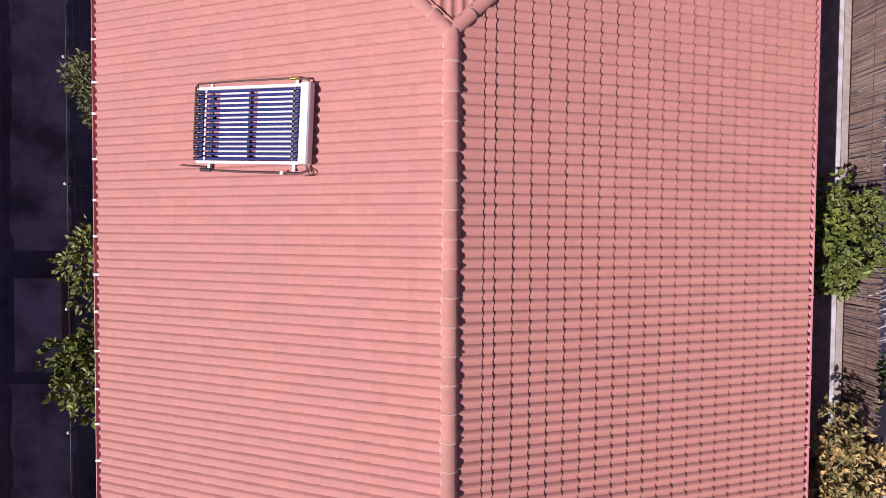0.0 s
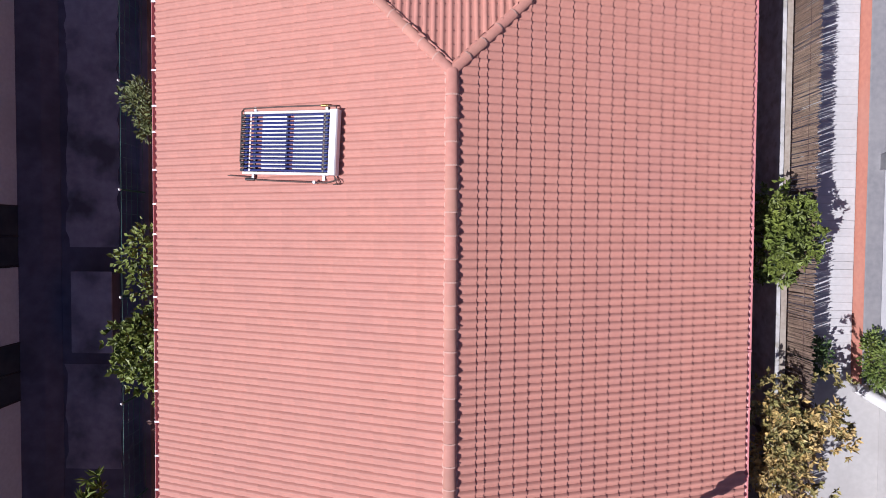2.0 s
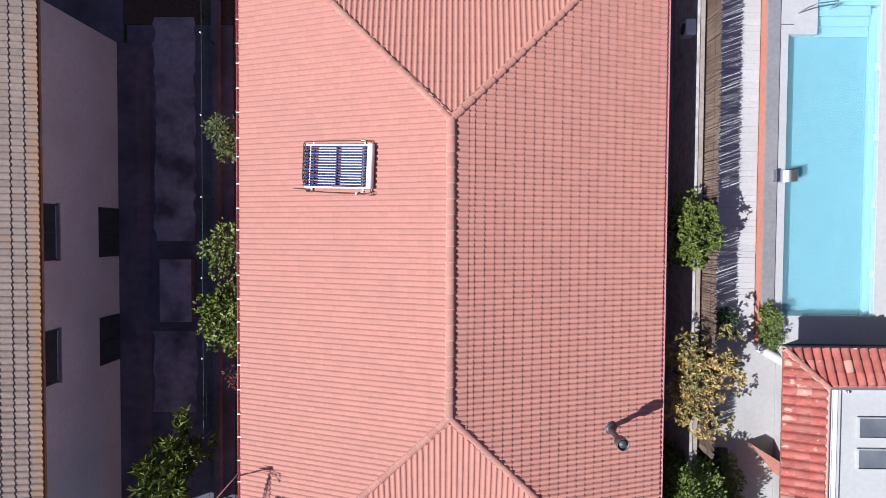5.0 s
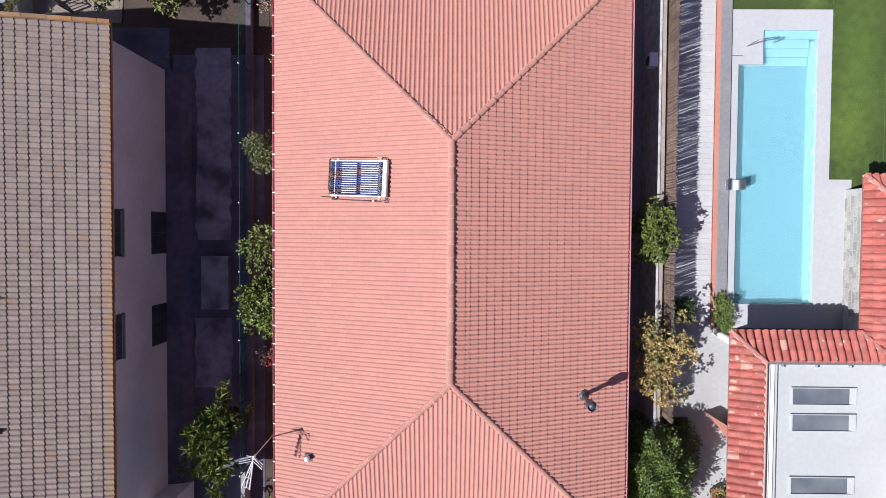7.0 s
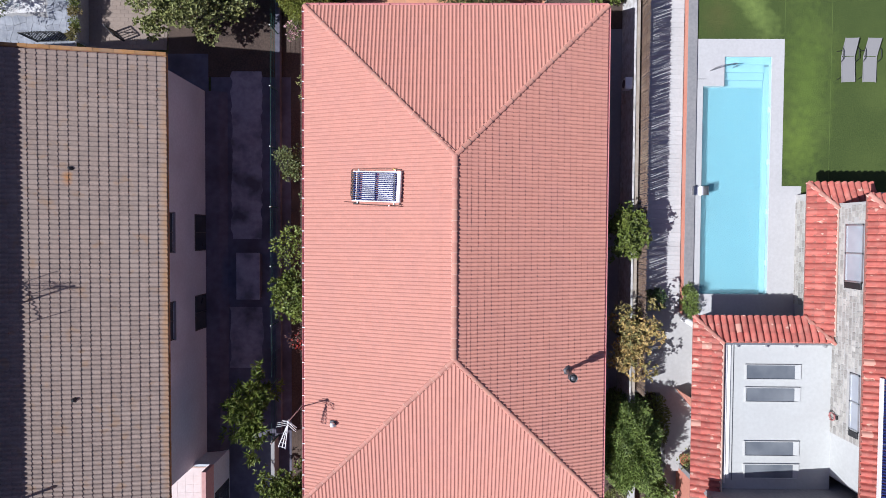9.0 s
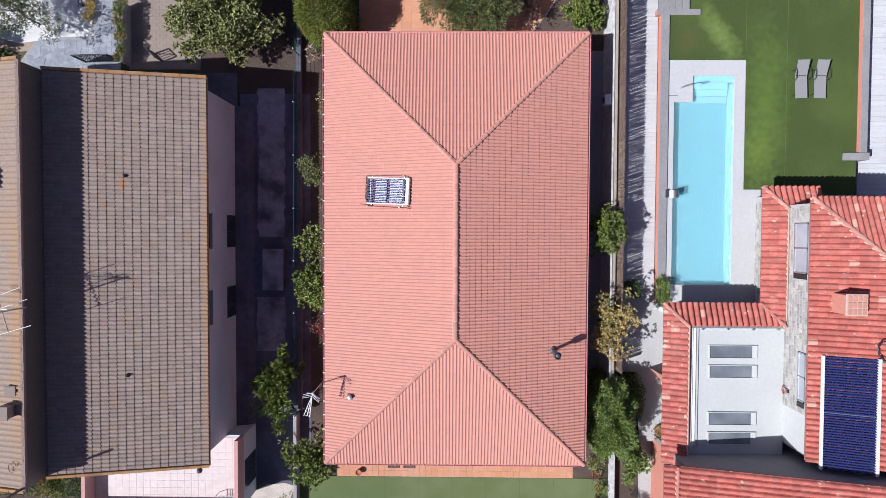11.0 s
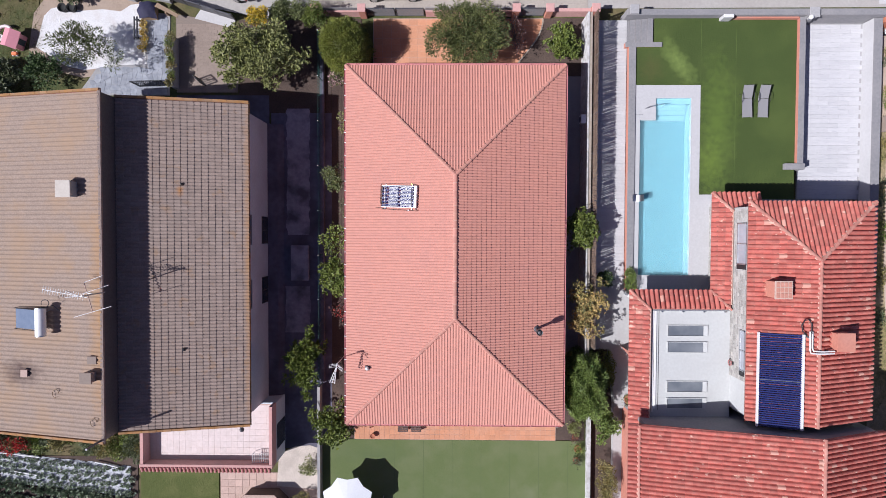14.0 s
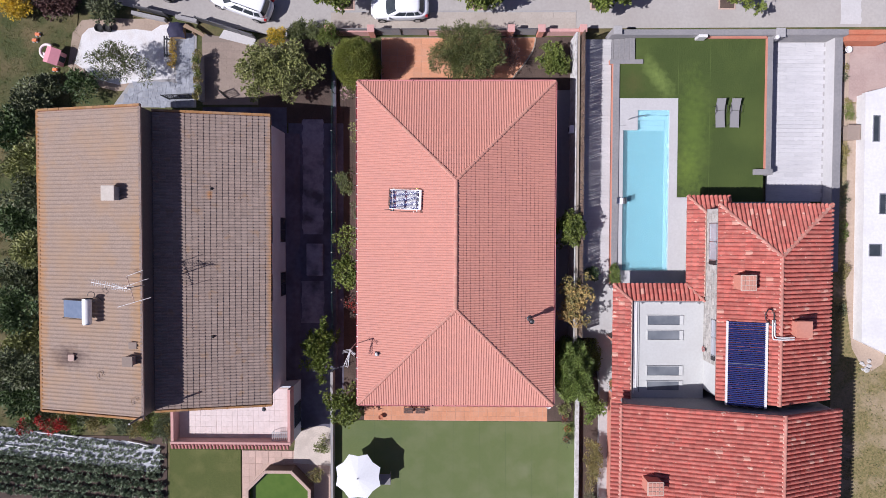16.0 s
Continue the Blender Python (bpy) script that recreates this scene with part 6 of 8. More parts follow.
for y0, y1 in ((-5.55, -4.86), (-6.58, -5.90), (-9.06, -8.37), (-10.10, -9.42)):
    g = Build().box(13.30, y0 + 0.03, 3.0, 15.70, y1 - 0.03, 3.035).done("skylight", M_SKYGLASS, nb, "long milky rooflight pane")
    f = Build()
    f.box(13.25, y0, 3.0, 15.75, y0 + 0.03, 3.09)
    f.box(13.25, y1 - 0.03, 3.0, 15.75, y1, 3.09)
    f.box(13.25, y0 + 0.03, 3.0, 13.30, y1 - 0.03, 3.09)
    f.box(15.70, y0 + 0.03, 3.0, 15.75, y1 - 0.03, 3.09)
    f.done("frame", M_MEMBRANE, g)
    Build().slab([(15.50, y0 + 0.03, 3.04), (15.70, y0 + 0.03, 3.085), (15.70, y1 - 0.03, 3.085), (15.50, y1 - 0.03, 3.04)], 0.01).done("end_plate", M_MEMBRANE, g)
for y in (-6.0, -8.0):
    Build().tube([(12.2, y, 3.06), (12.5, y, 3.06)], 0.02, 6).done("clip", M_GALV, nb)
# low tiled skirts: outer edge, inner edge
def skirt(parent, O, U, V, width, rise, lowest, highest, seed):
    return tile_field(parent, O, U, V, width, rise, 0.305, 0.40, M_REDTILE, lowest, highest, amp=0.115, lift=0.022, lip=0.036, seed=seed, seg=8)


EV, TV = 2.80, 3.28       # heights of the skirt's eave and of its top
XA, XB, XC, XD = 10.95, 12.1, 15.98, 17.05
YA, YB, YC, YD = -2.68, -3.83, 3.42, 2.25
b = Build()
b.slab([(XA, YA, EV - 0.03), (XC, YA, EV - 0.03), (XD, YB, TV - 0.03), (XB, YB, TV - 0.03)], 0.1)
b.slab([(XA, YA, EV - 0.03), (XB, YB, TV - 0.03), (XB, -11.2, TV - 0.03), (XA, -11.2, EV - 0.03)], 0.1)
b.slab([(XC, YC, EV - 0.03), (XC, YA, EV - 0.03), (XD, YB, TV - 0.03), (XD, YD, TV - 0.03)], 0.1)
b.slab([(XC, YC, EV - 0.03), (XD, YD, TV - 0.03), (19.0, YD, TV - 0.03), (19.0, YC, EV - 0.03)], 0.1)
skirts = b.done("roof", M_DECK, nb, "red clay tile skirt roof round the flat roof")
rise_s = TV - EV
ks, kw, k2, k3 = rise_s / (YA - YB), rise_s / (XB - XA), rise_s / (XD - XC), rise_s / (YC - YD)
run_n, run_w, run_2, run_3 = (math.hypot(w, rise_s) for w in (YA - YB, XB - XA, XD - XC, YC - YD))
skirt(skirts, (XD, YA, EV), (-1, 0, 0), (0, -1, ks), XD - XA, run_n, lambda u: max(0.0, (XD - XC - u) / (XD - XC) * run_n), lambda u: min(run_n, max(0.0, (XD - XA - u) / (XB - XA) * run_n)), 31)
skirt(skirts, (XA, YA, EV), (0, -1, 0), (1, 0, kw), 8.4, run_w, None, lambda u: min(run_w, max(0.0, u / (YA - YB) * run_w)), 32)
skirt(skirts, (XC, YC, EV), (0, -1, 0), (1, 0, k2), YC - YB, run_2, lambda u: max(0.0, (u - (YC - YA)) / (YA - YB) * run_2), lambda u: min(run_2, max(0.0, u / (YC - YD) * run_2)), 33)
skirt(skirts, (19.0, YC, EV), (-1, 0, 0), (0, -1, k3), 19.0 - XC, run_3, None, lambda u: min(run_3, max(0.0, (19.0 - XC - u) / (XD - XC) * run_3)), 34)
for a, c in (((XA, YA, EV + 0.02), (XB, YB, TV + 0.03)), ((XC, YC, EV + 0.02), (XD, YD, TV + 0.03)), ((XC, YA, EV + 0.02), (XD, YB, TV + 0.02))):
    caps(skirts, a, c, 0.36, 0.085, M_REDCAP, "skirt", 0.06, M_BEDDING)
for x0, y0, x1, y1 in ((XB - 0.03, -11.0, XB + 0.05, YB), (XD - 0.03, YB + 0.3, XD + 0.05, YD)):
    q = Build()
    pts = []
    for i in range(61):
        w = 0.025 * math.sin(i * 2.4) + RND.uniform(-0.01, 0.01)
        y = y0 + (y1 - y0) * i / 60
        pts += [(x0 + w, y, TV + 0.03), (x0 + 0.03, y, TV + 0.10), (x1, y, TV + 0.07), (x1, y, TV - 0.2)]
    q.add(pts, [(4 * i + k, 4 * i + k + 1, 4 * i + 5 + k, 4 * i + 4 + k) for i in range(60) for k in range(3)])
    q.done("mortar_edge", M_BEDDING, skirts)
# main block roof
AX, AY, AZ = 20.6, -0.66, 6.2
WX, EX2, NY, SY = 17.12, 24.6, 2.75, -10.2
km = (AZ - 5.0) / (AX - WX)
ke = km
b = Build()
ze = AZ - ke * (EX2 - AX)
b.slab([(WX, SY, 4.96), (AX, SY, AZ - 0.04), (AX, AY, AZ - 0.04), (WX, NY, 4.96)], 0.1)
b.slab([(AX, SY, AZ - 0.04), (EX2, SY, ze - 0.04), (EX2, NY, ze - 0.04), (AX, AY, AZ - 0.04)], 0.1)
b.slab([(WX, NY, 4.95), (AX, AY, AZ - 0.05), (EX2, NY, ze - 0.05)], 0.1)
main = b.done("roof", M_DECK, nb, "red clay barrel tiles with scattered pale tiles")
cm = math.sqrt(1 + km * km)
FIELD = dict(pitch=0.275, course=0.40, material=M_REDTILE, amp=0.135, lift=0.02, lip=0.036, seg=8)
tile_field(main, (WX, NY, 5.0), (0, -1, 0), (1, 0, km), NY - SY, (AX - WX) * cm, highest=lambda u: min((AX - WX) * cm, u / (NY - AY) * (AX - WX) * cm), seed=41, keep=lambda u, v: 1.5 < u < 12 and v < 1.9, limit=220, **FIELD)
tile_field(main, (EX2, SY, ze), (0, 1, 0), (-1, 0, ke), NY - SY, (EX2 - AX) * cm, highest=lambda u: min((EX2 - AX) * cm, (NY - SY - u) / (NY - AY) * (EX2 - AX) * cm), seed=42, **FIELD)
kn2 = (AZ - (5.0 + ze) / 2) / (NY - AY)
Un = Vector((WX - EX2, 0, 5.0 - ze))
wn_ = Un.length
share = (EX2 - AX) / (EX2 - WX)
mid = Vector((EX2, NY, ze)) + Un * share
Vn = Vector((AX, AY, AZ)) - mid
tile_field(main, (EX2, NY, ze), Un, Vn, wn_, Vn.length, highest=lambda u: max(0.0, min(u / (wn_ * share), (wn_ - u) / (wn_ * (1 - share))) * Vn.length), seed=43, **FIELD)
caps(main, (WX, NY, 5.0), (AX, AY, AZ), 0.40, 0.11, M_REDCAP, "neighbour", 0.07, M_BEDDING)
caps(main, (EX2, NY, ze), (AX, AY, AZ), 0.40, 0.11, M_REDCAP, "neighbour", 0.07, M_BEDDING)
caps(main, (AX, SY, AZ), (AX, AY, AZ), 0.40, 0.11, M_REDCAP, "neighbour", 0.07, M_BEDDING)
# south block
SX0, SR, SX1, SZ0, SZR = 10.35, 20.35, 24.85, 4.8, 7.3
kso, kse = (SZR - SZ0) / (SR - SX0), 0.36
zse = SZR - kse * (SX1 - SR)
b = Build()
b.slab([(SX0, -32, SZ0 - 0.04), (SR, -32, SZR - 0.04), (SR, -10.47, SZR - 0.04), (SX0, -10.47, SZ0 - 0.04)], 0.1)
b.slab([(SR, -32, SZR - 0.04), (SX1, -32, zse - 0.04), (SX1, -10.47, zse - 0.04), (SR, -10.47, SZR - 0.04)], 0.1)
south = b.done("roof", M_DECK, nb, "broad red clay tile roof with mossy pale tiles")
g = Build()
poly = [(SX0 + 1.15, GZ), (SX1 - 0.3, GZ), (SX1 - 0.3, zse - 0.1), (SR, SZR - 0.16), (SX0 + 1.15, SZ0 + 0.1)]
vs = [(x, y, z) for y in (-10.85, -10.6) for x, z in poly]
g.add(vs, [(0, 1, 2, 3, 4), (9, 8, 7, 6, 5)] + [(i, 5 + i, 5 + (i + 1) % 5, (i + 1) % 5) for i in range(5)])
g.box(SX1 - 0.55, -32, GZ, SX1 - 0.3, -10.85, zse - 0.1)
# coping grey puts the shade of the gap into this wall's colour
g.done("south_wall", M_GREYWALL, nb)
Build().box(SX0 + 1.148, -32, GZ, SX0 + 1.4, -10.85, SZ0 + 0.1).done("south_wall", M_SALMONWALL, nb)
Build().prism([(11.2, -6.72), (12.25, -7.35), (12.25, -7.95)], 0.14, 1.0).done("buttress", M_SALMONWALL, nb, "low salmon rendered buttress wall")
Build().tube([(11.42, -3.12, 0.36), (11.8, -3.36, 0.42), (12.3, -3.66, 0.44)], 0.16, 12).done("kerb_roll", M_WHITE, nb, "rounded white wall end")
tile_field(south, (SX0, -10.47, SZ0), (0, -1, 0), (1, 0, kso), 12.9, (SR - SX0) * math.sqrt(1 + kso * kso), seed=44, **FIELD)
tile_field(south, (SX1, -23.62, zse), (0, 1, 0), (-1, 0, kse), 13.17, (SX1 - SR) * math.sqrt(1 + kse * kse), seed=45, **FIELD)
caps(south, (SR, -23.6, SZR), (SR, -10.45, SZR), 0.40, 0.11, M_REDCAP, "neighbour", 0.07, M_BEDDING)
caps(south, (SX0 + 0.6, -23.6, SZ0 + 0.16), (SX0 + 0.6, -10.55, SZ0 + 0.16), 0.40, 0.09, M_REDCAP, "neighbour_low", 0.07, M_BEDDING)
# stone facing of the upper wall
sw = Build().box(17.165, -7.95, 2.95, 17.19, 2.44, 4.9).done("stone_wall", M_GREYMORTAR, nb, "rubble stone wall of grey and ochre blocks")
rr = random.Random(9)
stones = [Build().box(-0.012, 0, 0, 0.02, w, h, 0.008) for w, h in ((0.34, 0.17), (0.24, 0.19), (0.44, 0.15), (0.19, 0.14))]
stone_me = [raw_mesh("stone", s.v, s.f, M_STONE) for s in stones]
dims = ((0.34, 0.17), (0.24, 0.19), (0.44, 0.15), (0.19, 0.14))
for row in range(9):
    y = -7.92
    while y < 2.1:
        k = rr.randrange(4)
        zz = 3.0 + row * 0.212
        inside = any(a < y + dims[k][0] and y < c and zz < z1 and zz + 0.2 > z0 for a, c, z0, z1 in ((-1.05, 1.55, 3.7, 4.9), (-7.4, -4.85, 4.2, 4.9)))
        if not inside:
            piece("stone", stone_me[k], sw, Matrix.Translation((17.155, y, zz + rr.uniform(0, 0.02))))
        y += dims[k][0] + 0.025
for y0, y1, z0, z1 in ((-1.0, 1.5, 3.75, 4.85), (-7.35, -4.9, 4.25, 4.85)):
    w = Build().box(17.14, y0, z0, 17.16, y1, z1).done("window", M_PALEGLASS, nb, "aluminium sliding window")
    f = Build()
    for a0, a1, c0, c1 in ((y0, y0 + 0.06, z0, z1), (y1 - 0.06, y1, z0, z1), (y0, y1, z0, z0 + 0.06), (y0, y1, z1 - 0.06, z1), ((y0 + y1) / 2 - 0.03, (y0 + y1) / 2 + 0.03, z0, z1)):
        f.box(17.105, a0, c0, 17.139, a1, c1)
    f.done("frame", M_GALV, w)
    # added black box for the dark, open-looking end of the window
    Build().box(17.09, y0 - 0.28, z0 + 0.02, 17.15, y0 - 0.02, z1 - 0.05, 0.01).done("shutter_box", M_BLACK, w)
sw2 = Build().box(16.93, -2.4, 0.3, 16.948, 3.0, 2.7).done("stone_wall", M_GREYMORTAR, nb, "rubble stone wall beside the pool deck")
for row in range(11):
    y = -2.38
    while y < 2.6:
        k = rr.randrange(4)
        piece("stone", stone_me[k], sw2, Matrix.Translation((16.92, y, 0.40 + row * 0.205)))
        y += dims[k][0] + 0.025
# evacuated tubes on the main slope
zm = lambda x: 5.0 + km * (x - WX)
big = thing("solar_collector", (18.7, -7.6, zm(18.7)), "large double bank of dark blue solar vacuum tubes", "solar collector")
TX0, TX1, TY0, TY1 = 17.62, 19.76, -10.36, -4.85
for x, w in ((TX0, 0.05), (TX1, 0.065)):
    Build().slab([(x - w, TY0, zm(x) + 0.30), (x + w, TY0, zm(x) + 0.30), (x + w, TY1, zm(x) + 0.30), (x - w, TY1, zm(x) + 0.30)], 0.13).done("header", M_WHITE, big, "white header box")
Build().slab([(TX0, -7.61, zm(TX0) + 0.25), (TX1, -7.61, zm(TX1) + 0.25), (TX1, -7.575, zm(TX1) + 0.25), (TX0, -7.575, zm(TX0) + 0.25)], 0.05).done("middle_rail", M_FLUE, big)
Build().slab([(TX0, TY0, zm(TX0) + 0.12), (TX1, TY0, zm(TX1) + 0.12), (TX1, TY1, zm(TX1) + 0.12), (TX0, TY1, zm(TX0) + 0.12)], 0.02).done("backing", mat("grey_blue_sheet", (0.50, 0.51, 0.60), (0.44, 0.45, 0.54), 5, 0.5, 0.05), big)
for i in range(44):
    y = TY0 + 0.08 + (TY1 - TY0 - 0.16) * i / 43
    Build().tube([(TX0, y, zm(TX0) + 0.22), (TX1, y, zm(TX1) + 0.22)], 0.043, 8, caps=False).done("vacuum_tube", M_TUBE, big)
for x in (TX0 + 0.3, TX1 - 0.3):
    for y in (TY0 + 0.3, TY1 - 0.3):
        Build().box(x - 0.03, y - 0.03, zm(x) - 0.05, x + 0.03, y + 0.03, zm(x) + 0.14).done("foot", M_GALV, big)
lp = thing("insulated_pipe", (20.3, -5.2, zm(20.3)), "white lagged pipe running over the ridge", "pipe")
for d in (0.0, 0.13):
    Build().tube([(20.02 + d, -4.65, 6.32), (20.02 + d, -5.60 - 0.13 + d, 6.34), (20.04 + d, -5.74 - 0.13 + d, 6.40), (20.6, -5.76 - 0.13 + d, 6.46), (21.35, -5.74 - 0.13 + d, 6.40)], 0.045, 8).done("lagging", M_WHITE, lp)
for p in ((20.02, -5.0), (20.9, -5.8)):
    Build().box(p[0] - 0.03, p[1] - 0.05, 6.0, p[0] + 0.2, p[1] + 0.05, 6.36).done("bracket", M_GALV, lp)
Build().tube([(19.90, -4.9, 6.2), (19.62, -4.62, 6.27), (19.55, -4.3, 6.3), (19.72, -4.02, 6.3), (19.95, -3.98, 6.3), (20.10, -4.2, 6.32), (20.1, -4.8, 6.34)], 0.035, 8).done("hose", M_BLACK, lp)
chimney(18.42, -2.3, 0.90, 0.92, 0.95, zm(18.42), M_SALMONWALL, M_MORTAR, "broad brick chimney with a tiled cap", grid=True)
chimney(21.85, -5.2, 0.90, 0.95, 0.85, AZ - ke * (21.95 - AX), M_SALMONWALL, M_SALMONWALL, "broad salmon chimney by the ridge")
zs_ = lambda x: SZ0 + kso * (x - SX0)
chimney(12.75, -15.45, 0.95, 0.8, 1.05, zs_(12.75), M_SALMONWALL, M_MORTAR, "broad brick chimney with a tiled cap", grid=True)
hs = thing("garden_hose", (17.0, -7.12, 3.0), "coiled red garden hose hung on the stone wall", "hose")
pts = [(17.08 - 0.004 * a, -7.12 + 0.15 * math.cos(a * 0.9) * (1 + 0.01 * a), 3.32 + 0.2 * math.sin(a * 0.9)) for a in range(26)]
Build().tube(pts, 0.013, 6).done("coil", M_ROSETILE, hs)
Build().box(17.04, -7.2, 3.5, 17.16, -7.04, 3.56, 0.01).done("hook", M_BLACK, hs)

# white flat-roofed building
wb_ = thing("white_building", (33, 2, GZ), "long white flat-roofed building with roof windows", "building")
poly = [(29.8, 11.03), (38.0, 13.15), (38.0, -10.98), (29.95, -7.08)]
Build().prism(poly, GZ, 0.05).done("wall", M_WHITE, wb_)
inset = [(29.75, 11.08), (38.05, 13.2), (38.05, -11.03), (29.9, -7.13)]
Build().prism(inset, 0.052, 0.40).done("roof", M_WHITE, wb_)
for x0, y0, x1, y1 in ((30.36, 7.57, 30.74, 9.35), (30.95, 2.3, 31.37, 3.68), (30.28, -0.78, 31.08, 0.0)):
    w = Build().box(x0, y0, 0.402, x1, y1, 0.44).done("skylight", M_DARKGLASS, wb_)
    f = Build()
    f.box(x0 - 0.06, y0 - 0.06, 0.402, x0, y1 + 0.06, 0.48)
    f.box(x1, y0 - 0.06, 0.402, x1 + 0.06, y1 + 0.06, 0.48)
    f.box(x0, y0 - 0.06, 0.402, x1, y0, 0.48)
    f.box(x0, y1, 0.402, x1, y1 + 0.06, 0.48)
    f.done("frame", M_GALV, w)

# ---- boundary walls, fences and gates ----
b = Build()
b.box(8.53, -7.2, GZ, 8.64, 15.1, 1.4, 0.012)
b.box(9.13, -30, GZ, 9.36, -9.2, -0.05, 0.012)
structure(Build().box(8.644, -7.2, GZ, 8.84, 15.1, 1.34, 0.01).done("wall_backing", M_BEIGE), "beige rendered block edge behind the white wall", "wall")
structure(b.done("wall_between", M_WALLTOP), "white-painted block wall between the plots", "wall")
b = Build()
b.box(-9.34, -30, GZ, -9.14, -9.7, 0.1, 0.012)
structure(b.done("wall_west", M_CONCRETE), "weathered pale concrete wall along the court", "wall")
reed = thing("reed_fence", (9.0, 4, 0.15), "dry brown reed screen fixed behind the white wall", "reed fence")
rng = np.random.default_rng(3)
vs, fs = [], []
for row in range(2):
    n = 900
    for i in range(n):
        y = -6.6 + 21.6 * (i + rng.uniform(0.1, 0.9)) / n
        x = 8.97 + row * 0.03 + rng.uniform(-0.01, 0.01)
        top = 2.2 + rng.normal(0, 0.05)
        lean, dy = rng.normal(0, 0.015), rng.normal(0, 0.035)
        r = rng.uniform(0.007, 0.012)
        k = len(vs)
        vs += [(x - r, y - r, 0.15), (x + r, y - r, 0.15), (x, y + r, 0.15), (x - r + lean, y - r + dy, top), (x + r + lean, y - r + dy, top), (x + lean, y + r + dy, top)]
        fs += [(k, k + 1, k + 4, k + 3), (k + 1, k + 2, k + 5, k + 4), (k + 2, k, k + 3, k + 5), (k + 3, k + 4, k + 5)]
tagged(Build().add(vs, fs).done("reeds", M_REED, reed), kind="stuff")
for z in (0.5, 1.2, 1.9):
    Build().tube([(8.94, -6.6, z), (8.94, 4, z + 0.01), (8.94, 15.0, z)], 0.006, 5).done("wire", M_COPPER, reed)
for i in range(9):
    Build().tube([(9.05, -6.5 + i * 2.68, 0.1), (9.05, -6.5 + i * 2.68, 2.15)], 0.025, 6).done("post", M_GALV, reed)
structure(Build().box(-9.19, -9.5, GZ, -8.93, 14.2, GZ + 0.3, 0.012).done("kerb_wall", M_SHADECONC), "low dark concrete kerb under the fence", "kerb")
fence = thing("wire_fence", (-9.2, 2, GZ), "green wire fence on slim posts along the passage", "fence")
for i in range(9):
    y = 14.08 - i * 2.95
    p = Build().tube([(-9.05, y, GZ), (-9.05, y, 0.95)], 0.028, 8).done("post", M_GREENPAINT, fence)
    Build().lathe(-9.05, y, [(0.036, 0.94), (0.036, 0.985), (0.0, 1.0)], 8).done("post_cap", M_WHITE, p)
for z in (-0.5, -0.2, 0.1, 0.4, 0.65, 0.9):
    Build().tube([(-9.05, 14.1, z), (-9.05, 2, z - 0.01), (-9.05, -9.5, z)], 0.007, 5).done("wire", M_GREENPAINT, fence)
for i in range(60):
    y = 14.1 - i * 0.39
    Build().tube([(-9.05, y, -0.5), (-9.05, y, 0.9)], 0.003, 4, caps=False).done("wire", M_GREENPAINT, fence)
# street front of the red-roofed house
for x in (-9.3, -6.2, 4.0, 6.2, 9.2):
    p = thing("gate_pier", (x, 15.6, GZ), "salmon rendered gate pier with a flat cap", "pier", "garden piers")
    Build().box(x - 0.22, 15.38, GZ, x + 0.22, 15.82, 0.72, 0.012).done("shaft", M_SALMONWALL, p)
    Build().box(x - 0.27, 15.33, 0.72, x + 0.27, 15.87, 0.79, 0.015).done("cap", M_PINKWALL, p)
b = Build()
for x0, x1 in ((-9.08, -6.42), (-2.0, 3.78), (6.42, 8.98)):
    b.box(x0, 15.5, GZ, x1, 15.72, 0.35, 0.012)
structure(b.done("wall_front", M_PINKWALL), "low salmon garden wall along the street", "wall")
for x0, x1 in ((-5.95, -4.05), (-4.0, -2.1), (4.25, 5.95)):
    g = thing("driveway_gate", ((x0 + x1) / 2, 15.6, GZ), "closed dark grey sheet metal gate", "gate", "front gates")
    Build().box(x0, 15.57, GZ + 0.06, x1, 15.60, 0.68).done("panel", M_GREYWALL, g)
    f = Build()
    for a0, a1, c0, c1 in ((x0, x0 + 0.05, -0.58, 0.72), (x1 - 0.05, x1, -0.58, 0.72), (x0, x1, 0.68, 0.72), (x0, x1, -0.54, -0.5)):
        f.box(a0, 15.555, c0, a1, 15.615, c1)
    f.done("frame", M_FLUE, g)
for x0, x1 in ((-9.08, -6.42), (-2.0, 3.78)):
    g = thing("fence_panel", ((x0 + x1) / 2, 15.6, 0.35), "grey solid fence panel above the low wall", "fence", "fence panels")
    Build().box(x0, 15.585, 0.352, x1, 15.615, 0.75).done("sheet", M_GREYWALL, g)

# things round the house
ac = thing("air_conditioner", (8.2, 8.2, GZ), "white outdoor air conditioner unit beside the wall", "air conditioner")
Build().box(8.1, 7.95, 1.0, 8.45, 8.5, 1.5, 0.02).done("casing", M_WHITE, ac)
Build().tube([(8.098, 8.22, 1.25), (8.085, 8.22, 1.25)], 0.2, 16).done("fan_grille", M_FLUE, ac)
for y in (8.0, 8.45):
    Build().box(8.12, y, 0.94, 8.5, y + 0.05, 1.0).done("bracket", M_GALV, ac)
umb = thing("parasol", (-7.05, -17.05, GZ), "open white octagonal garden parasol", "parasol")
zt = 1.75
ring = [(-7.05 + 1.76 * math.cos(math.pi / 8 + i * math.pi / 4), -17.05 + 1.76 * math.sin(math.pi / 8 + i * math.pi / 4), zt - 0.42) for i in range(8)]
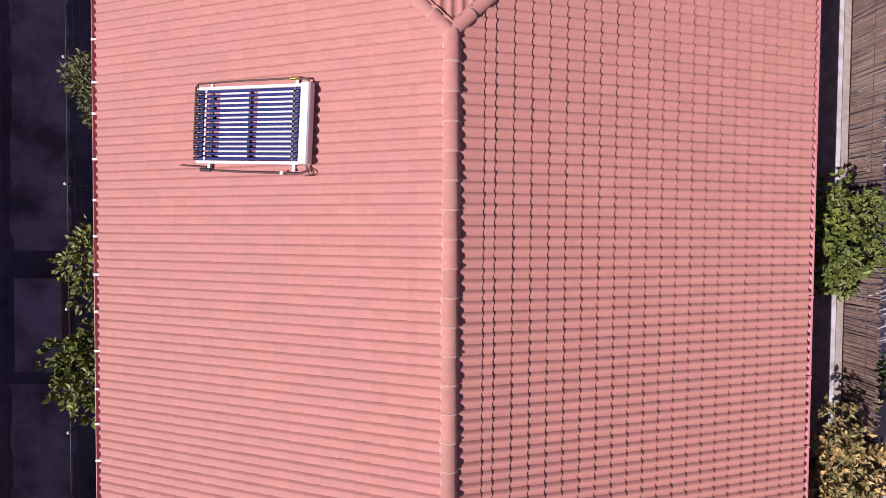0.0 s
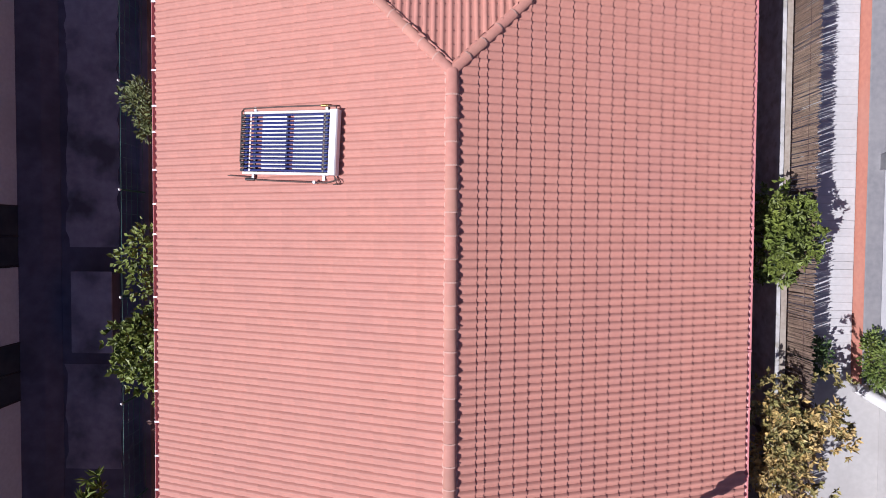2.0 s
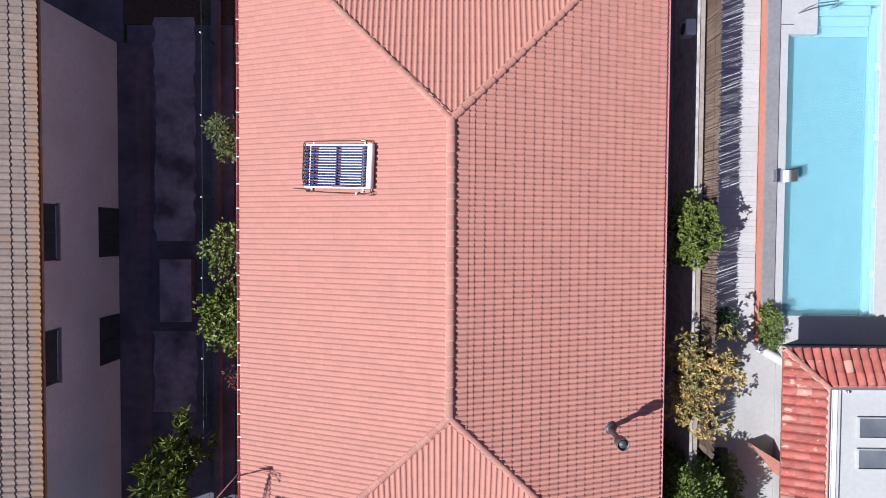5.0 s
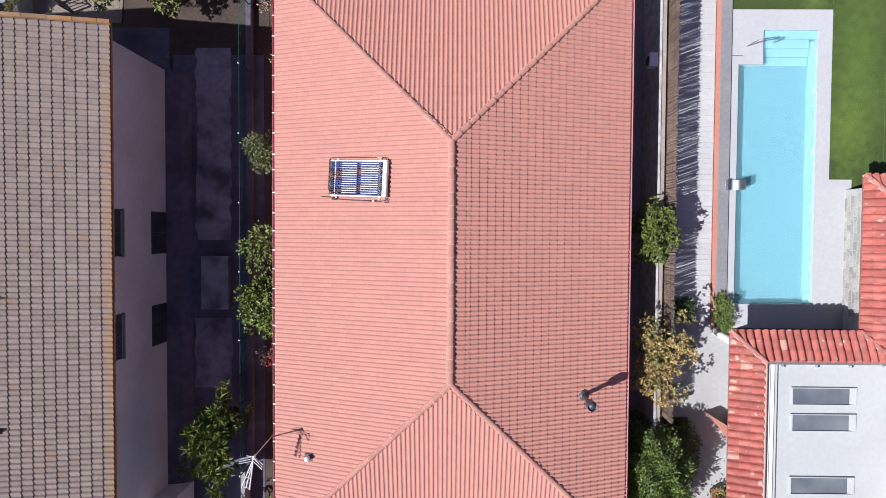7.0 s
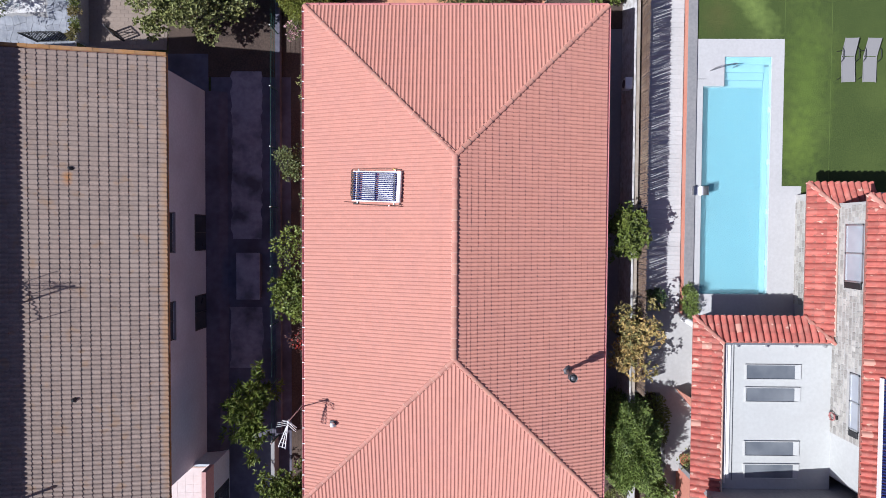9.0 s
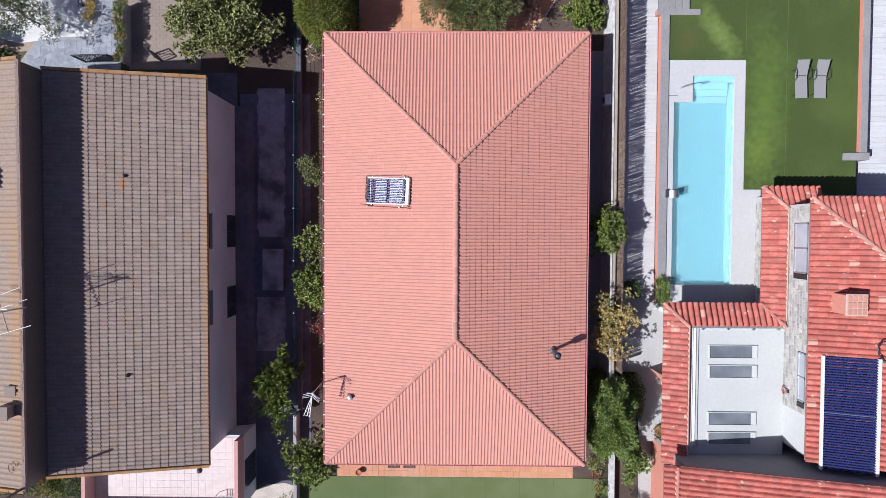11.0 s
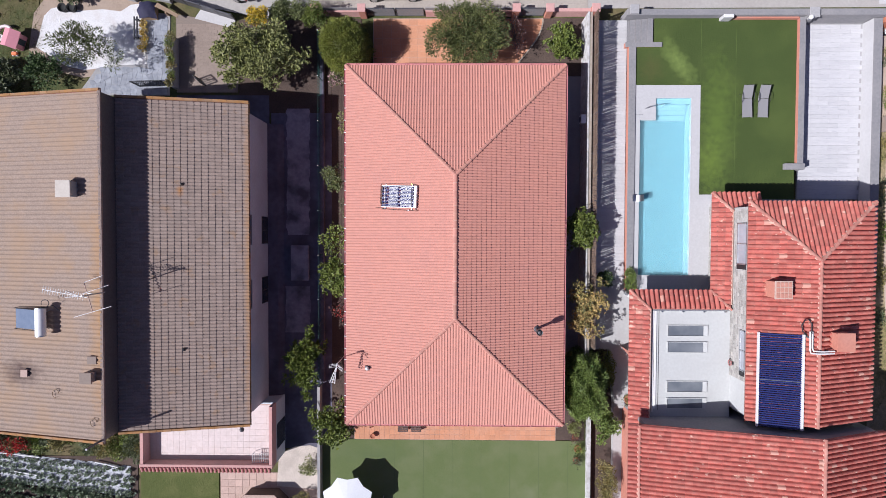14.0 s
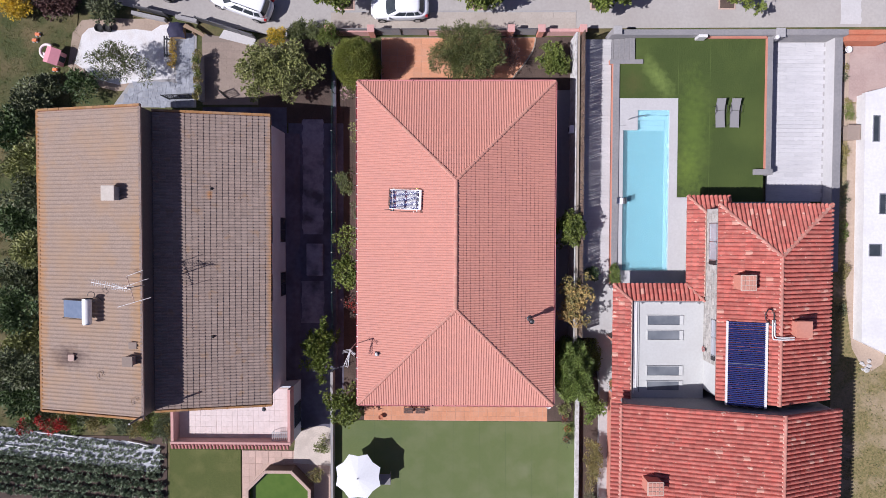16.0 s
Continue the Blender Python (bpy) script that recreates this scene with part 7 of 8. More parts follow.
for i in range(8):
    a, c = ring[i], ring[(i + 1) % 8]
    m1 = ((a[0] + c[0]) / 2 * 0.93 - 7.05 * 0.07, (a[1] + c[1]) / 2 * 0.93 - 17.05 * 0.07, zt - 0.36)
    Build().add([(-7.05, -17.05, zt), a, m1, c], [(0, 1, 2), (0, 2, 3)]).done("canvas_panel", M_CANVAS, umb)
    Build().tube([(-7.05, -17.05, zt - 0.03), (a[0], a[1], a[2] - 0.02)], 0.01, 5).done("rib", M_GALV, umb)
Build().tube([(-7.05, -17.05, GZ), (-7.05, -17.05, zt + 0.08)], 0.025, 8).done("pole", M_GALV, umb)
Build().lathe(-7.05, -17.05, [(0.28, GZ + 0.02), (0.28, GZ + 0.08), (0.06, GZ + 0.16), (0.04, GZ + 0.4)], 16).done("base", M_CONCRETE, umb)
Build().lathe(-7.05, -17.05, [(0.05, zt), (0.05, zt + 0.05), (0.0, zt + 0.1)], 10).done("finial", M_GALV, umb)
tb = thing("garden_table", (-5.3, -17.2, GZ), "small grey garden table under the parasol", "table")
Build().box(-6.3, -18.2, GZ + 0.70, -4.8, -17.4, GZ + 0.74, 0.015).done("tabletop", M_GREYWALL, tb)
for x in (-6.2, -4.85):
    for y in (-18.1, -17.5):
        Build().box(x - 0.025, y - 0.025, GZ, x + 0.025, y + 0.025, GZ + 0.70).done("leg", M_GALV, tb)
for x in (-3.85, -2.95):
    c = thing("wooden_bench", (x + 0.35, -12.65, GZ), "dark brown wooden bench at the house wall", "bench", "benches")
    for i in range(4):
        Build().box(x, -12.85 + i * 0.11, GZ + 0.42, x + 0.72, -12.76 + i * 0.11, GZ + 0.46, 0.006).done("slat", M_COPPER, c)
    for xx in (x + 0.03, x + 0.63):
        for yy in (-12.83, -12.5):
            Build().box(xx, yy, GZ + 0.03, xx + 0.06, yy + 0.06, GZ + 0.42).done("leg", M_COPPER, c)


def pot(x, y, r, h, z, material, label, leaf=None, seed=1):
    p = thing("plant_pot", (x, y, z), label, "plant pot", "plant pots")
    Build().lathe(x, y, [(0.0, z), (r * 0.7, z), (r, z + h * 0.9), (r * 1.08, z + h * 0.9), (r * 1.08, z + h), (r * 0.9, z + h), (r * 0.85, z + h * 0.85), (0, z + h * 0.85)], 14).done("pot", material, p)
    if leaf:
        g = np.random.default_rng(seed)
        n = 160
        at = np.array([x, y, z + h]) + g.normal(0, 1, (n, 3)) * np.array([r * 0.7, r * 0.7, r * 0.5]) + np.array([0, 0, r * 0.4])
        leaf_object("foliage", at, 0.12, at - np.array([x, y, z + h]), leaf, p, g)


pot(-5.6, -13.2, 0.17, 0.32, GZ + 0.03, M_CLAYPOT, "red clay pot on the terrace")
pot(28.85, 14.35, 0.24, 0.45, GZ + 0.01, M_WHITE, "white pot beside the orange wall")
pot(7.1, -12.3, 0.18, 0.3, GZ + 0.03, M_WHITE, "white pot on the terrace corner")
pot(8.35, -13.2, 0.22, 0.3, GZ + 0.02, M_CLAYPOT, "clay pot with a leafy plant", L_PLUM, 2)
pot(8.55, -14.0, 0.24, 0.3, GZ + 0.02, M_CLAYPOT, "clay pot with a leafy plant", L_BRIGHT, 3)
pot(8.45, -14.8, 0.22, 0.28, GZ + 0.02, M_CLAYPOT, "clay pot with a leafy plant", L_OLIVE, 4)
pot(11.7, -10.3, 0.28, 0.4, 0.15, M_CLAYPOT, "round clay pot with a green plant", L_SAGE, 5)
bx = thing("storage_box", (-10.5, -1.3, GZ), "pale lidded storage tank in the passage", "tank")
Build().box(-11.1, -2.4, GZ, -9.98, -0.1, -0.15, 0.03).done("body", M_SHADECONC, bx)
Build().box(-11.16, -2.46, -0.148, -9.94, -0.05, -0.1, 0.02).done("lid", M_PAD, bx)

# ---- west garden ----
tent = thing("play_house", (-29.9, 13.8, GZ), "pink plastic play house with a white slide", "play house")
Build().box(-30.35, 13.3, GZ, -29.45, 14.3, GZ + 0.85, 0.05).done("wall", M_PINKTOY, tent)
Build().slab([(-30.45, 13.2, GZ + 0.87), (-29.9, 13.2, GZ + 1.15), (-29.9, 14.4, GZ + 1.15), (-30.45, 14.4, GZ + 0.87)], 0.04).done("roof", M_PINKTOY, tent)
Build().slab([(-29.9, 13.2, GZ + 1.15), (-29.35, 13.2, GZ + 0.87), (-29.35, 14.4, GZ + 0.87), (-29.9, 14.4, GZ + 1.15)], 0.04).done("roof", M_PINKTOY, tent)
Build().box(-29.452, 13.6, GZ + 0.1, -29.44, 14.0, GZ + 0.7).done("door", M_DARKGLASS, tent)
tent.rotation_euler = (0, 0, radians(-18))
pale_toy = mat("pale_pink_plastic", (0.76, 0.66, 0.64), (0.70, 0.58, 0.56), 6, 0.5, 0.1)
arc = [(-30.75 + 0.5 * math.cos(a), 14.05 + 0.5 * math.sin(a), GZ + 0.35) for a in [math.radians(60 + 24 * i) for i in range(11)]]
Build().tube(arc, 0.11, 10).done("arch", pale_toy, tent)
Build().slab([(-30.95, 13.35, GZ + 0.05), (-30.5, 13.35, GZ + 0.05), (-30.4, 13.85, GZ + 0.6), (-30.85, 13.85, GZ + 0.6)], 0.04).done("slide", pale_toy, tent)
M_ORANGETOY = mat("orange_plastic", (0.75, 0.22, 0.08), (0.68, 0.19, 0.07), 4, 0.5, 0.05)
for x, y in ((-31.48, 15.64), (-31.7, 15.2), (-30.2, 13.0)):
    toy = thing("garden_toy", (x, y, GZ), "small orange plastic toy on the grass", "toy", "toys")
    Build().box(x - 0.2, y - 0.12, GZ + 0.02, x + 0.2, y + 0.12, GZ + 0.22, 0.05).done("body", M_ORANGETOY, toy)
    for dx in (-0.13, 0.13):
        Build().tube([(x + dx, y - 0.15, GZ + 0.08), (x + dx, y + 0.15, GZ + 0.08)], 0.07, 10).done("wheel", M_CANVAS, toy)
cov = thing("covered_cart", (-20.75, 15.75, GZ), "navy tarpaulin over a stack beside the gate", "tarpaulin")
v = []
for i in range(7):
    for j in range(7):
        x, y = -21.4 + i * 0.2, 15.25 + j * 0.18
        h = 0.9 - 0.5 * ((i - 3) ** 2 + (j - 3) ** 2) / 18 + 0.06 * math.sin(i * 2.1 + j)
        v.append((x + 0.05 * math.sin(j * 1.7), y, GZ + h))
Build().add(v, [(i * 7 + j, i * 7 + 7 + j, i * 7 + 8 + j, i * 7 + 1 + j) for i in range(6) for j in range(6)], True).done("sheet", M_NAVY, cov)
Build().box(-21.3, 15.3, GZ, -20.3, 16.2, GZ + 0.5, 0.02).done("timber_pile", M_WOOD, cov)
board = thing("wooden_board", (-19.5, 15.6, GZ), "pale wooden board leaning beside the gate", "board")
Build().slab([(-20.2, 15.95, GZ + 0.75), (-18.8, 15.3, GZ + 0.5), (-18.7, 15.5, GZ + 0.5), (-20.0, 16.2, GZ + 0.75)], 0.04).done("plank", M_WOOD, board)
Build().box(-19.6, 15.55, GZ, -19.5, 15.7, GZ + 0.58).done("prop", M_WOOD, board)


def iron_gate(x0, y0, x1, y1, h, label):
    g = thing("iron_gate", ((x0 + x1) / 2, (y0 + y1) / 2, GZ), label, "gate", "iron gates")
    a, c = Vector((x0, y0, GZ)), Vector((x1, y1, GZ))
    up = Vector((0, 0, h))
    for k in (0.06, 1.0):
        Build().tube([a + up * k, c + up * k], 0.035, 6).done("rail", M_BLACK, g)
    n = max(3, int((c - a).length / 0.14))
    for i in range(n + 1):
        p = a + (c - a) * (i / n)
        Build().tube([p, p + up * (1 + 0.08 * math.sin(math.pi * i / n))], 0.045 if i in (0, n) else 0.022, 6).done("bar", M_BLACK, g)
    for i in range(0, n - 2, 3):
        Build().tube([a + (c - a) * (i / n) + up * 0.06, a + (c - a) * ((i + 3) / n) + up], 0.022, 5).done("brace", M_BLACK, g)


iron_gate(-21.6, 10.8, -19.6, 10.85, 1.35, "black wrought iron railing beside the flagstone patio")
iron_gate(-17.55, 11.3, -17.1, 10.85, 1.0, "black wrought iron railing beside the driveway")
structure(Build().box(-19.18, 10.6, GZ, -18.92, 14.0, 0.25, 0.012).done("wall_planter", M_CONCRETE), "low planted wall beside the driveway", "wall")
chaise = thing("garden_chair", (-26.4, 14.0, GZ), "black wire garden chair on white gravel", "chair")
for cx, rx_ in ((-26.75, 0.3), (-26.1, 0.42)):
    Build().tube([(cx + rx_ * math.cos(a * math.pi / 8), 13.98 + 0.3 * math.sin(a * math.pi / 8), GZ + 0.42) for a in range(17)], 0.022, 6).done("hoop", M_BLACK, chaise)
    for dx in (-0.2, 0.2):
        Build().tube([(cx + dx, 13.98, GZ), (cx + dx * 0.8, 13.98, GZ + 0.42)], 0.018, 5).done("leg", M_BLACK, chaise)
    for k in range(5):
        Build().tube([(cx - rx_ * 0.8 + rx_ * 0.4 * k, 13.76, GZ + 0.42), (cx - rx_ * 0.8 + rx_ * 0.4 * k, 14.2, GZ + 0.42)], 0.008, 4).done("wire", M_BLACK, chaise)
bench = thing("slatted_bench", (-21.6, 14.6, GZ), "narrow dark slatted bench at the gravel edge", "bench")
for x in (-21.74, -21.55):
    Build().box(x - 0.05, 13.85, GZ + 0.42, x + 0.05, 15.4, GZ + 0.46, 0.008).done("slat", M_BLACK, bench)
for y in (14.0, 15.2):
    Build().box(-21.78, y, GZ, -21.5, y + 0.06, GZ + 0.42).done("leg", M_BLACK, bench)
for x in (-26.7, -26.11):
    tub_ = thing("black_tub", (x, 16.03, GZ), "round black plastic tub on the gravel", "tub", "black tubs")
    Build().lathe(x, 16.03, [(0.0, GZ + 0.02), (0.22, GZ + 0.02), (0.29, GZ + 0.4), (0.31, GZ + 0.42), (0.27, GZ + 0.42), (0.25, GZ + 0.3), (0.0, GZ + 0.3)], 16).done("tub", M_RUBBER, tub_)
for x0, y0, x1, y1 in ((-19.2, 16.6, -17.2, 16.0), (-17.1, 15.97, -15.0, 15.3), (-23.7, 17.45, -21.6, 16.95)):
    g = thing("sliding_gate", ((x0 + x1) / 2, (y0 + y1) / 2, GZ), "dark grey sheet metal gate leaf on the street", "gate", "street gates")
    d = (Vector((x1, y1, 0)) - Vector((x0, y0, 0))).normalized()
    s = Vector((-d.y, d.x, 0)) * 0.03
    quad = [(x0 - s.x, y0 - s.y), (x1 - s.x, y1 - s.y), (x1 + s.x, y1 + s.y), (x0 + s.x, y0 + s.y)]
    Build().prism(quad, GZ + 0.05, 0.4).done("panel", M_FLUE, g)
    for t in (0.0, 0.5, 1.0):
        px, py = x0 + (x1 - x0) * t, y0 + (y1 - y0) * t
        Build().box(px - 0.05, py - 0.05, GZ, px + 0.05, py + 0.05, 0.46, 0.008).done("post", M_FLUE, g)
b = Build()
b.prism([(-20.9, 17.0), (-19.3, 16.65), (-19.35, 16.4), (-20.95, 16.75)], GZ, -0.2)
b.prism([(-24.2, 17.3), (-21.7, 16.75), (-21.75, 16.5), (-24.25, 17.05)], GZ, -0.2)
structure(b.done("wall_street_west", M_CONCRETE), "rough grey street wall by the gate", "wall")
for i in range(5):
    y = 15.5 - i * 0.54
    plant("flower_bush", -21.2, y, GZ + 0.55, 0.26, 0.28, 0.3, 420, 0.07, L_FLOWER, "low golden flowering bush along the flagstones", seed=170 + i, clumps=7, tips=L_GOLD, tip_share=0.7, group="golden edging bushes", trunk=0.015)
for i in range(7):
    plant("shrub", -19.05, 13.9 - i * 0.5, 0.62, 0.3, 0.36, 0.3, 380, 0.09, L_BRIGHT if i % 2 else L_YELLOW, "clipped green edging hedge by the driveway", "hedge", seed=180 + i, clumps=8, group="edging hedge", trunk=0.015, base=0.25)
tub = thing("garden_pool", (-13.15, -19.4, GZ), "raised octagonal garden pool with green water", "garden pool")
octo = lambda r: [(-13.15 + r * math.cos(math.pi / 8 + i * math.pi / 4), -19.4 + r * math.sin(math.pi / 8 + i * math.pi / 4)) for i in range(8)]
o1, o0 = octo(2.56), octo(2.44)
for i in range(8):
    j = (i + 1) % 8
    Build().prism([o0[i], o1[i], o1[j], o0[j]], GZ, 0.64).done("side", M_COPPER, tub)
    Build().prism([octo(2.40)[i], octo(2.64)[i], octo(2.64)[j], octo(2.40)[j]], 0.642, 0.69).done("rim_board", M_MORTAR, tub)
Build().prism(octo(2.438), GZ, 0.22).done("water", mat("green_pond_water", (0.09, 0.15, 0.025), (0.07, 0.13, 0.02), 2, 0.15, 0.03), tub)

# ---- parked cars ----
def car(x, y, turn, length, width, height, paint, label, estate=False):
    c = thing("car", (0, 0, 0), label, "car", "parked cars")
    L, W = length / 2, width / 2
    back = L * (0.95 if estate else 0.88)
    front = -L * 0.50
    n = 40

    def outline(cx, a, w, power):
        pts = []
        for k in range(n):
            th = 2 * math.pi * (k + 0.5) / n
            ct, st = math.cos(th), math.sin(th)
            pts.append((cx + a * math.copysign(abs(ct) ** (2 / power), ct), w * math.copysign(abs(st) ** (2 / power), st)))
        return pts

    def loft(rings):
        vs = [p for ring in rings for p in ring]
        fs = [(e * n + k, e * n + (k + 1) % n, e * n + n + (k + 1) % n, e * n + n + k) for e in range(len(rings) - 1) for k in range(n)]
        m = n * (len(rings) - 1)
        return Build().add(vs, fs + [tuple(range(n - 1, -1, -1)), tuple(range(m, m + n))], True)

    belt = lambda px: 0.96 - 0.24 * max(0.0, (-px / L - 0.42) / 0.58) ** 1.5 - 0.10 * max(0.0, (px / L - 0.85) / 0.15)
    rings = [[(px, py, z) for px, py in outline(0, L * k, W * k, 4.2)] for k, z in ((0.93, 0.24), (0.99, 0.34), (1.0, 0.46))]
    for k, f in ((1.0, 0.80), (0.985, 0.90), (0.955, 0.97), (0.90, 1.0), (0.72, 1.02), (0.40, 1.035)):
        rings.append([(px, py, belt(px) * f) for px, py in outline(0, L * (k + 0.35 * (1 - k)), W * k, 4.2)])
    body = loft(rings).done("body", paint, c)
    # cabin: f runs from the waistline to the roof
    lo0, lo1, hi0, hi1 = front, back, -L * 0.10, back - (0.18 if estate else 0.42)

    def level(f):
        x0, x1 = lo0 + (hi0 - lo0) * f, lo1 + (hi1 - lo1) * f
        return (x0 + x1) / 2, (x1 - x0) / 2, W * (0.90 - 0.19 * f), 0.90 + (height - 0.06 - 0.90) * f

    rings = []
    for f in (0.0, 0.3, 0.6, 0.9):
        cx, a, w, z = level(f)
        rings.append([(px, py, z) for px, py in outline(cx, a, w, 5)])
    cx, a, w, z = level(1.0)
    for k, up in ((0.985, -0.005), (0.94, 0.025), (0.84, 0.045), (0.45, 0.06)):
        rings.append([(px, py, z + up) for px, py in outline(cx, a * k, w * k, 5)])
    loft(rings).done("cabin", paint, c)

    def pane(name, side, q0, q1, f0, f1, label=""):
        """A curved window lying just proud of the cabin: side -1 or 1, or 'front' or 'rear'."""
        m, vs = 8, []
        for lift_ in (0.014, -0.01):
            for e in range(3):
                cx, a, w, z = level(f0 + (f1 - f0) * e / 2)
                for k in range(m + 1):
                    q = q0 + (q1 - q0) * k / m
                    r = (1 - abs(q) ** 5) ** 0.2
                    if side in ("front", "rear"):
                        sg = -1 if side == "front" else 1
                        vs.append((cx + sg * (a * r + lift_), w * q, z + lift_))
                    else:
                        vs.append((cx + a * q, side * (w * r + lift_), z + lift_ * 0.5))
        h = 3 * (m + 1)
        fs = [(e * (m + 1) + k, e * (m + 1) + k + 1, (e + 1) * (m + 1) + k + 1, (e + 1) * (m + 1) + k) for e in range(2) for k in range(m)]
        edge = list(range(m + 1)) + [m + (m + 1) * e for e in (1, 2)] + [h - 2 - k for k in range(m)] + [m + 1]
        fs += [(edge[k], edge[k] + h, edge[(k + 1) % len(edge)] + h, edge[(k + 1) % len(edge)]) for k in range(len(edge))]
        Build().add(vs, fs, False).done(name, M_DARKGLASS, c, label)

    pane("windscreen", "front", -0.84, 0.84, 0.12, 0.93, "tinted windscreen")
    pane("rear_window", "rear", -0.80, 0.80, 0.25, 0.92, "tinted rear window")
    for s in (-1, 1):
        pane("side_window", s, -0.62, -0.06, 0.18, 0.86)
        pane("side_window", s, 0.0, 0.48, 0.18, 0.86)
        pane("side_window", s, 0.54, 0.80, 0.26, 0.84)
        Build().box(-L * 0.42, s * (W + 0.06) - 0.09, 0.92, -L * 0.34, s * (W + 0.06) + 0.09, 1.05, 0.03).done("wing_mirror", paint, c)
        Build().tube([(-L * 0.955, s * W * 0.58, 0.66), (-L * 0.90, s * W * 0.78, 0.69), (-L * 0.82, s * W * 0.90, 0.71)], 0.07, 8, 0.05).done("headlight", M_STEEL, c)
        Build().box(L - 0.26, s * W * 0.80 - 0.09, 0.66, L - 0.07, s * W * 0.80 + 0.09, 0.90, 0.03).done("tail_light", M_REDGLASS, c)
        Build().box(-L * 0.16, s * W * 0.995 - 0.012, 0.70, -L * 0.06, s * W * 0.995 + 0.02, 0.73, 0.006).done("door_handle", paint, c)
        if estate:
            Build().tube([(-L * 0.05, s * W * 0.62, height + 0.03), (0.2, s * W * 0.63, height + 0.06), (back - 0.4, s * W * 0.62, height + 0.03)], 0.024, 6).done("roof_rail", M_BLACK, c)
        for px in (-L * 0.62, L * 0.60):
            w = Build().tube([(px, s * (W - 0.2), 0.32), (px, s * (W + 0.012), 0.32)], 0.32, 18).done("wheel", M_RUBBER, c)
            Build().tube([(px, s * (W - 0.02), 0.32), (px, s * (W + 0.022), 0.32)], 0.2, 12).done("rim", M_STEEL, w)
    if estate:
        for k in range(4):
            Build().box(0.0, -W * 0.42 + k * W * 0.28 - 0.012, height - 0.005, back - 0.55, -W * 0.42 + k * W * 0.28 + 0.012, height + 0.012, 0.005).done("roof_rib", paint, c)
    for px, w in ((-L * 0.985, 0.62), (L * 0.985, 0.62)):
        Build().box(px - 0.05, -W * w, 0.36, px + 0.05, W * w, 0.46, 0.03).done("bumper_strip", M_BLACK, c)
    c.matrix_basis = pose(x, y, GZ + 0.012, 0, 0, turn)


cab = thing("utility_cabinet", (29.2, 8.25, GZ), "squat brown utility cabinet beside the yard", "cabinet")
Build().box(28.75, 7.75, GZ, 29.6, 8.75, 0.1, 0.02).done("body", M_PAVER, cab)
Build().box(28.7, 7.7, 0.1, 29.65, 8.8, 0.15, 0.015).done("lid", M_PAVER, cab)
rocks = random.Random(12)
for i in range(9):
    x, y, r = 31.2 + rocks.uniform(-0.6, 0.6), -9.3 + rocks.uniform(-0.6, 0.6), rocks.uniform(0.12, 0.24)
    st = thing("white_stone", (x, y, GZ), "rough white stone in the dry grass", "stone", "white stones")
    ring_ = [(r * rocks.uniform(0.8, 1.15), k) for k in range(7)]
    Build().prism([(x + q * math.cos(k * 0.9), y + q * math.sin(k * 0.9)) for q, k in ring_], GZ - 0.04, GZ + r * 0.8, [(x + 0.6 * q * math.cos(k * 0.9), y + 0.6 * q * math.sin(k * 0.9)) for q, k in ring_]).done("boulder", M_WALLTOP, st)
car(-4.15, 17.38, 0.5, 4.3, 1.76, 1.46, M_CARWHITE, "white hatchback parked at the kerb")
car(-15.9, 17.9, -20, 4.85, 1.92, 1.7, M_CARWHITE, "white estate car with black roof rails", True)
car(-22.6, 19.2, -14, 4.4, 1.8, 1.5, M_CARGREY, "dark parked car on the street")

# ---- paving, piece by piece ----
def paving(name, parent, x0, y0, x1, y1, sx, sy, z, material, gap=0.012, thick=0.03, shift=False, inside=None, piece_name="slab"):
    b_ = Build().box(0, 0, 0, sx - gap, sy - gap, thick, min(0.006, thick / 3))
    me = raw_mesh(piece_name, b_.v, b_.f, material)
    r = 0
    y = y0
    while y + sy <= y1 + 0.01:
        x = x0 - (sx / 2 if shift and r % 2 else 0)
        while x < x1 - 0.05:
            xa, xb = max(x, x0), min(x + sx, x1)
            if xb - xa > sx * 0.2 and (inside is None or inside(x + sx / 2, y + sy / 2)):
                piece(piece_name, me, parent, pose(xa, y, z + RND.uniform(-0.002, 0.002), RND.uniform(-0.12, 0.12), RND.uniform(-0.12, 0.12), 0) @ Matrix.Diagonal(((xb - xa) / sx, 1, 1, 1)))
            x += sx
        y += sy
        r += 1


path = sheet("path", rect(8.82, -2.66, 11.40, 15.0), 0.12, 0.7, M_PALEJOINT, "path of pale slabs between reed fence and terrace wall", "path")
paving("slab", path, 9.1, -2.60, 11.38, 14.95, 2.28, 0.232, 0.108, M_SLAB, 0.005)
drive = sheet("driveway", rect(23.2, 3.2, 27.45, 15.2), GZ + 0.01, 0.06, M_CONCRETE, "driveway of whitewashed plank-shaped slabs", "driveway")
paving("slab", drive, 23.24, 3.25, 27.43, 15.15, 1.35, 0.30, GZ + 0.01, M_DRIVE, 0.006, shift=True)
terr = sheet("terrace", rect(-6.9, -13.53, 7.05, -10.6), GZ + 0.03, 0.08, M_MORTAR, "terracotta tiled terrace along the house", "terrace")
paving("tile", terr, -6.88, -13.51, 7.04, -12.1, 0.348, 0.352, GZ + 0.03, M_TERRACOTTA, 0.012, 0.012, piece_name="tile")
front = sheet("front_paving", rect(-5.6, 11.0, 6.6, 15.4), GZ + 0.008, 0.06, M_MORTAR, "orange tiled paving in the front garden", "paving")
paving("tile", front, -5.55, 11.05, 6.55, 15.35, 0.6, 0.43, GZ + 0.008, M_TERRACOTTA, 0.010, 0.012, piece_name="tile")
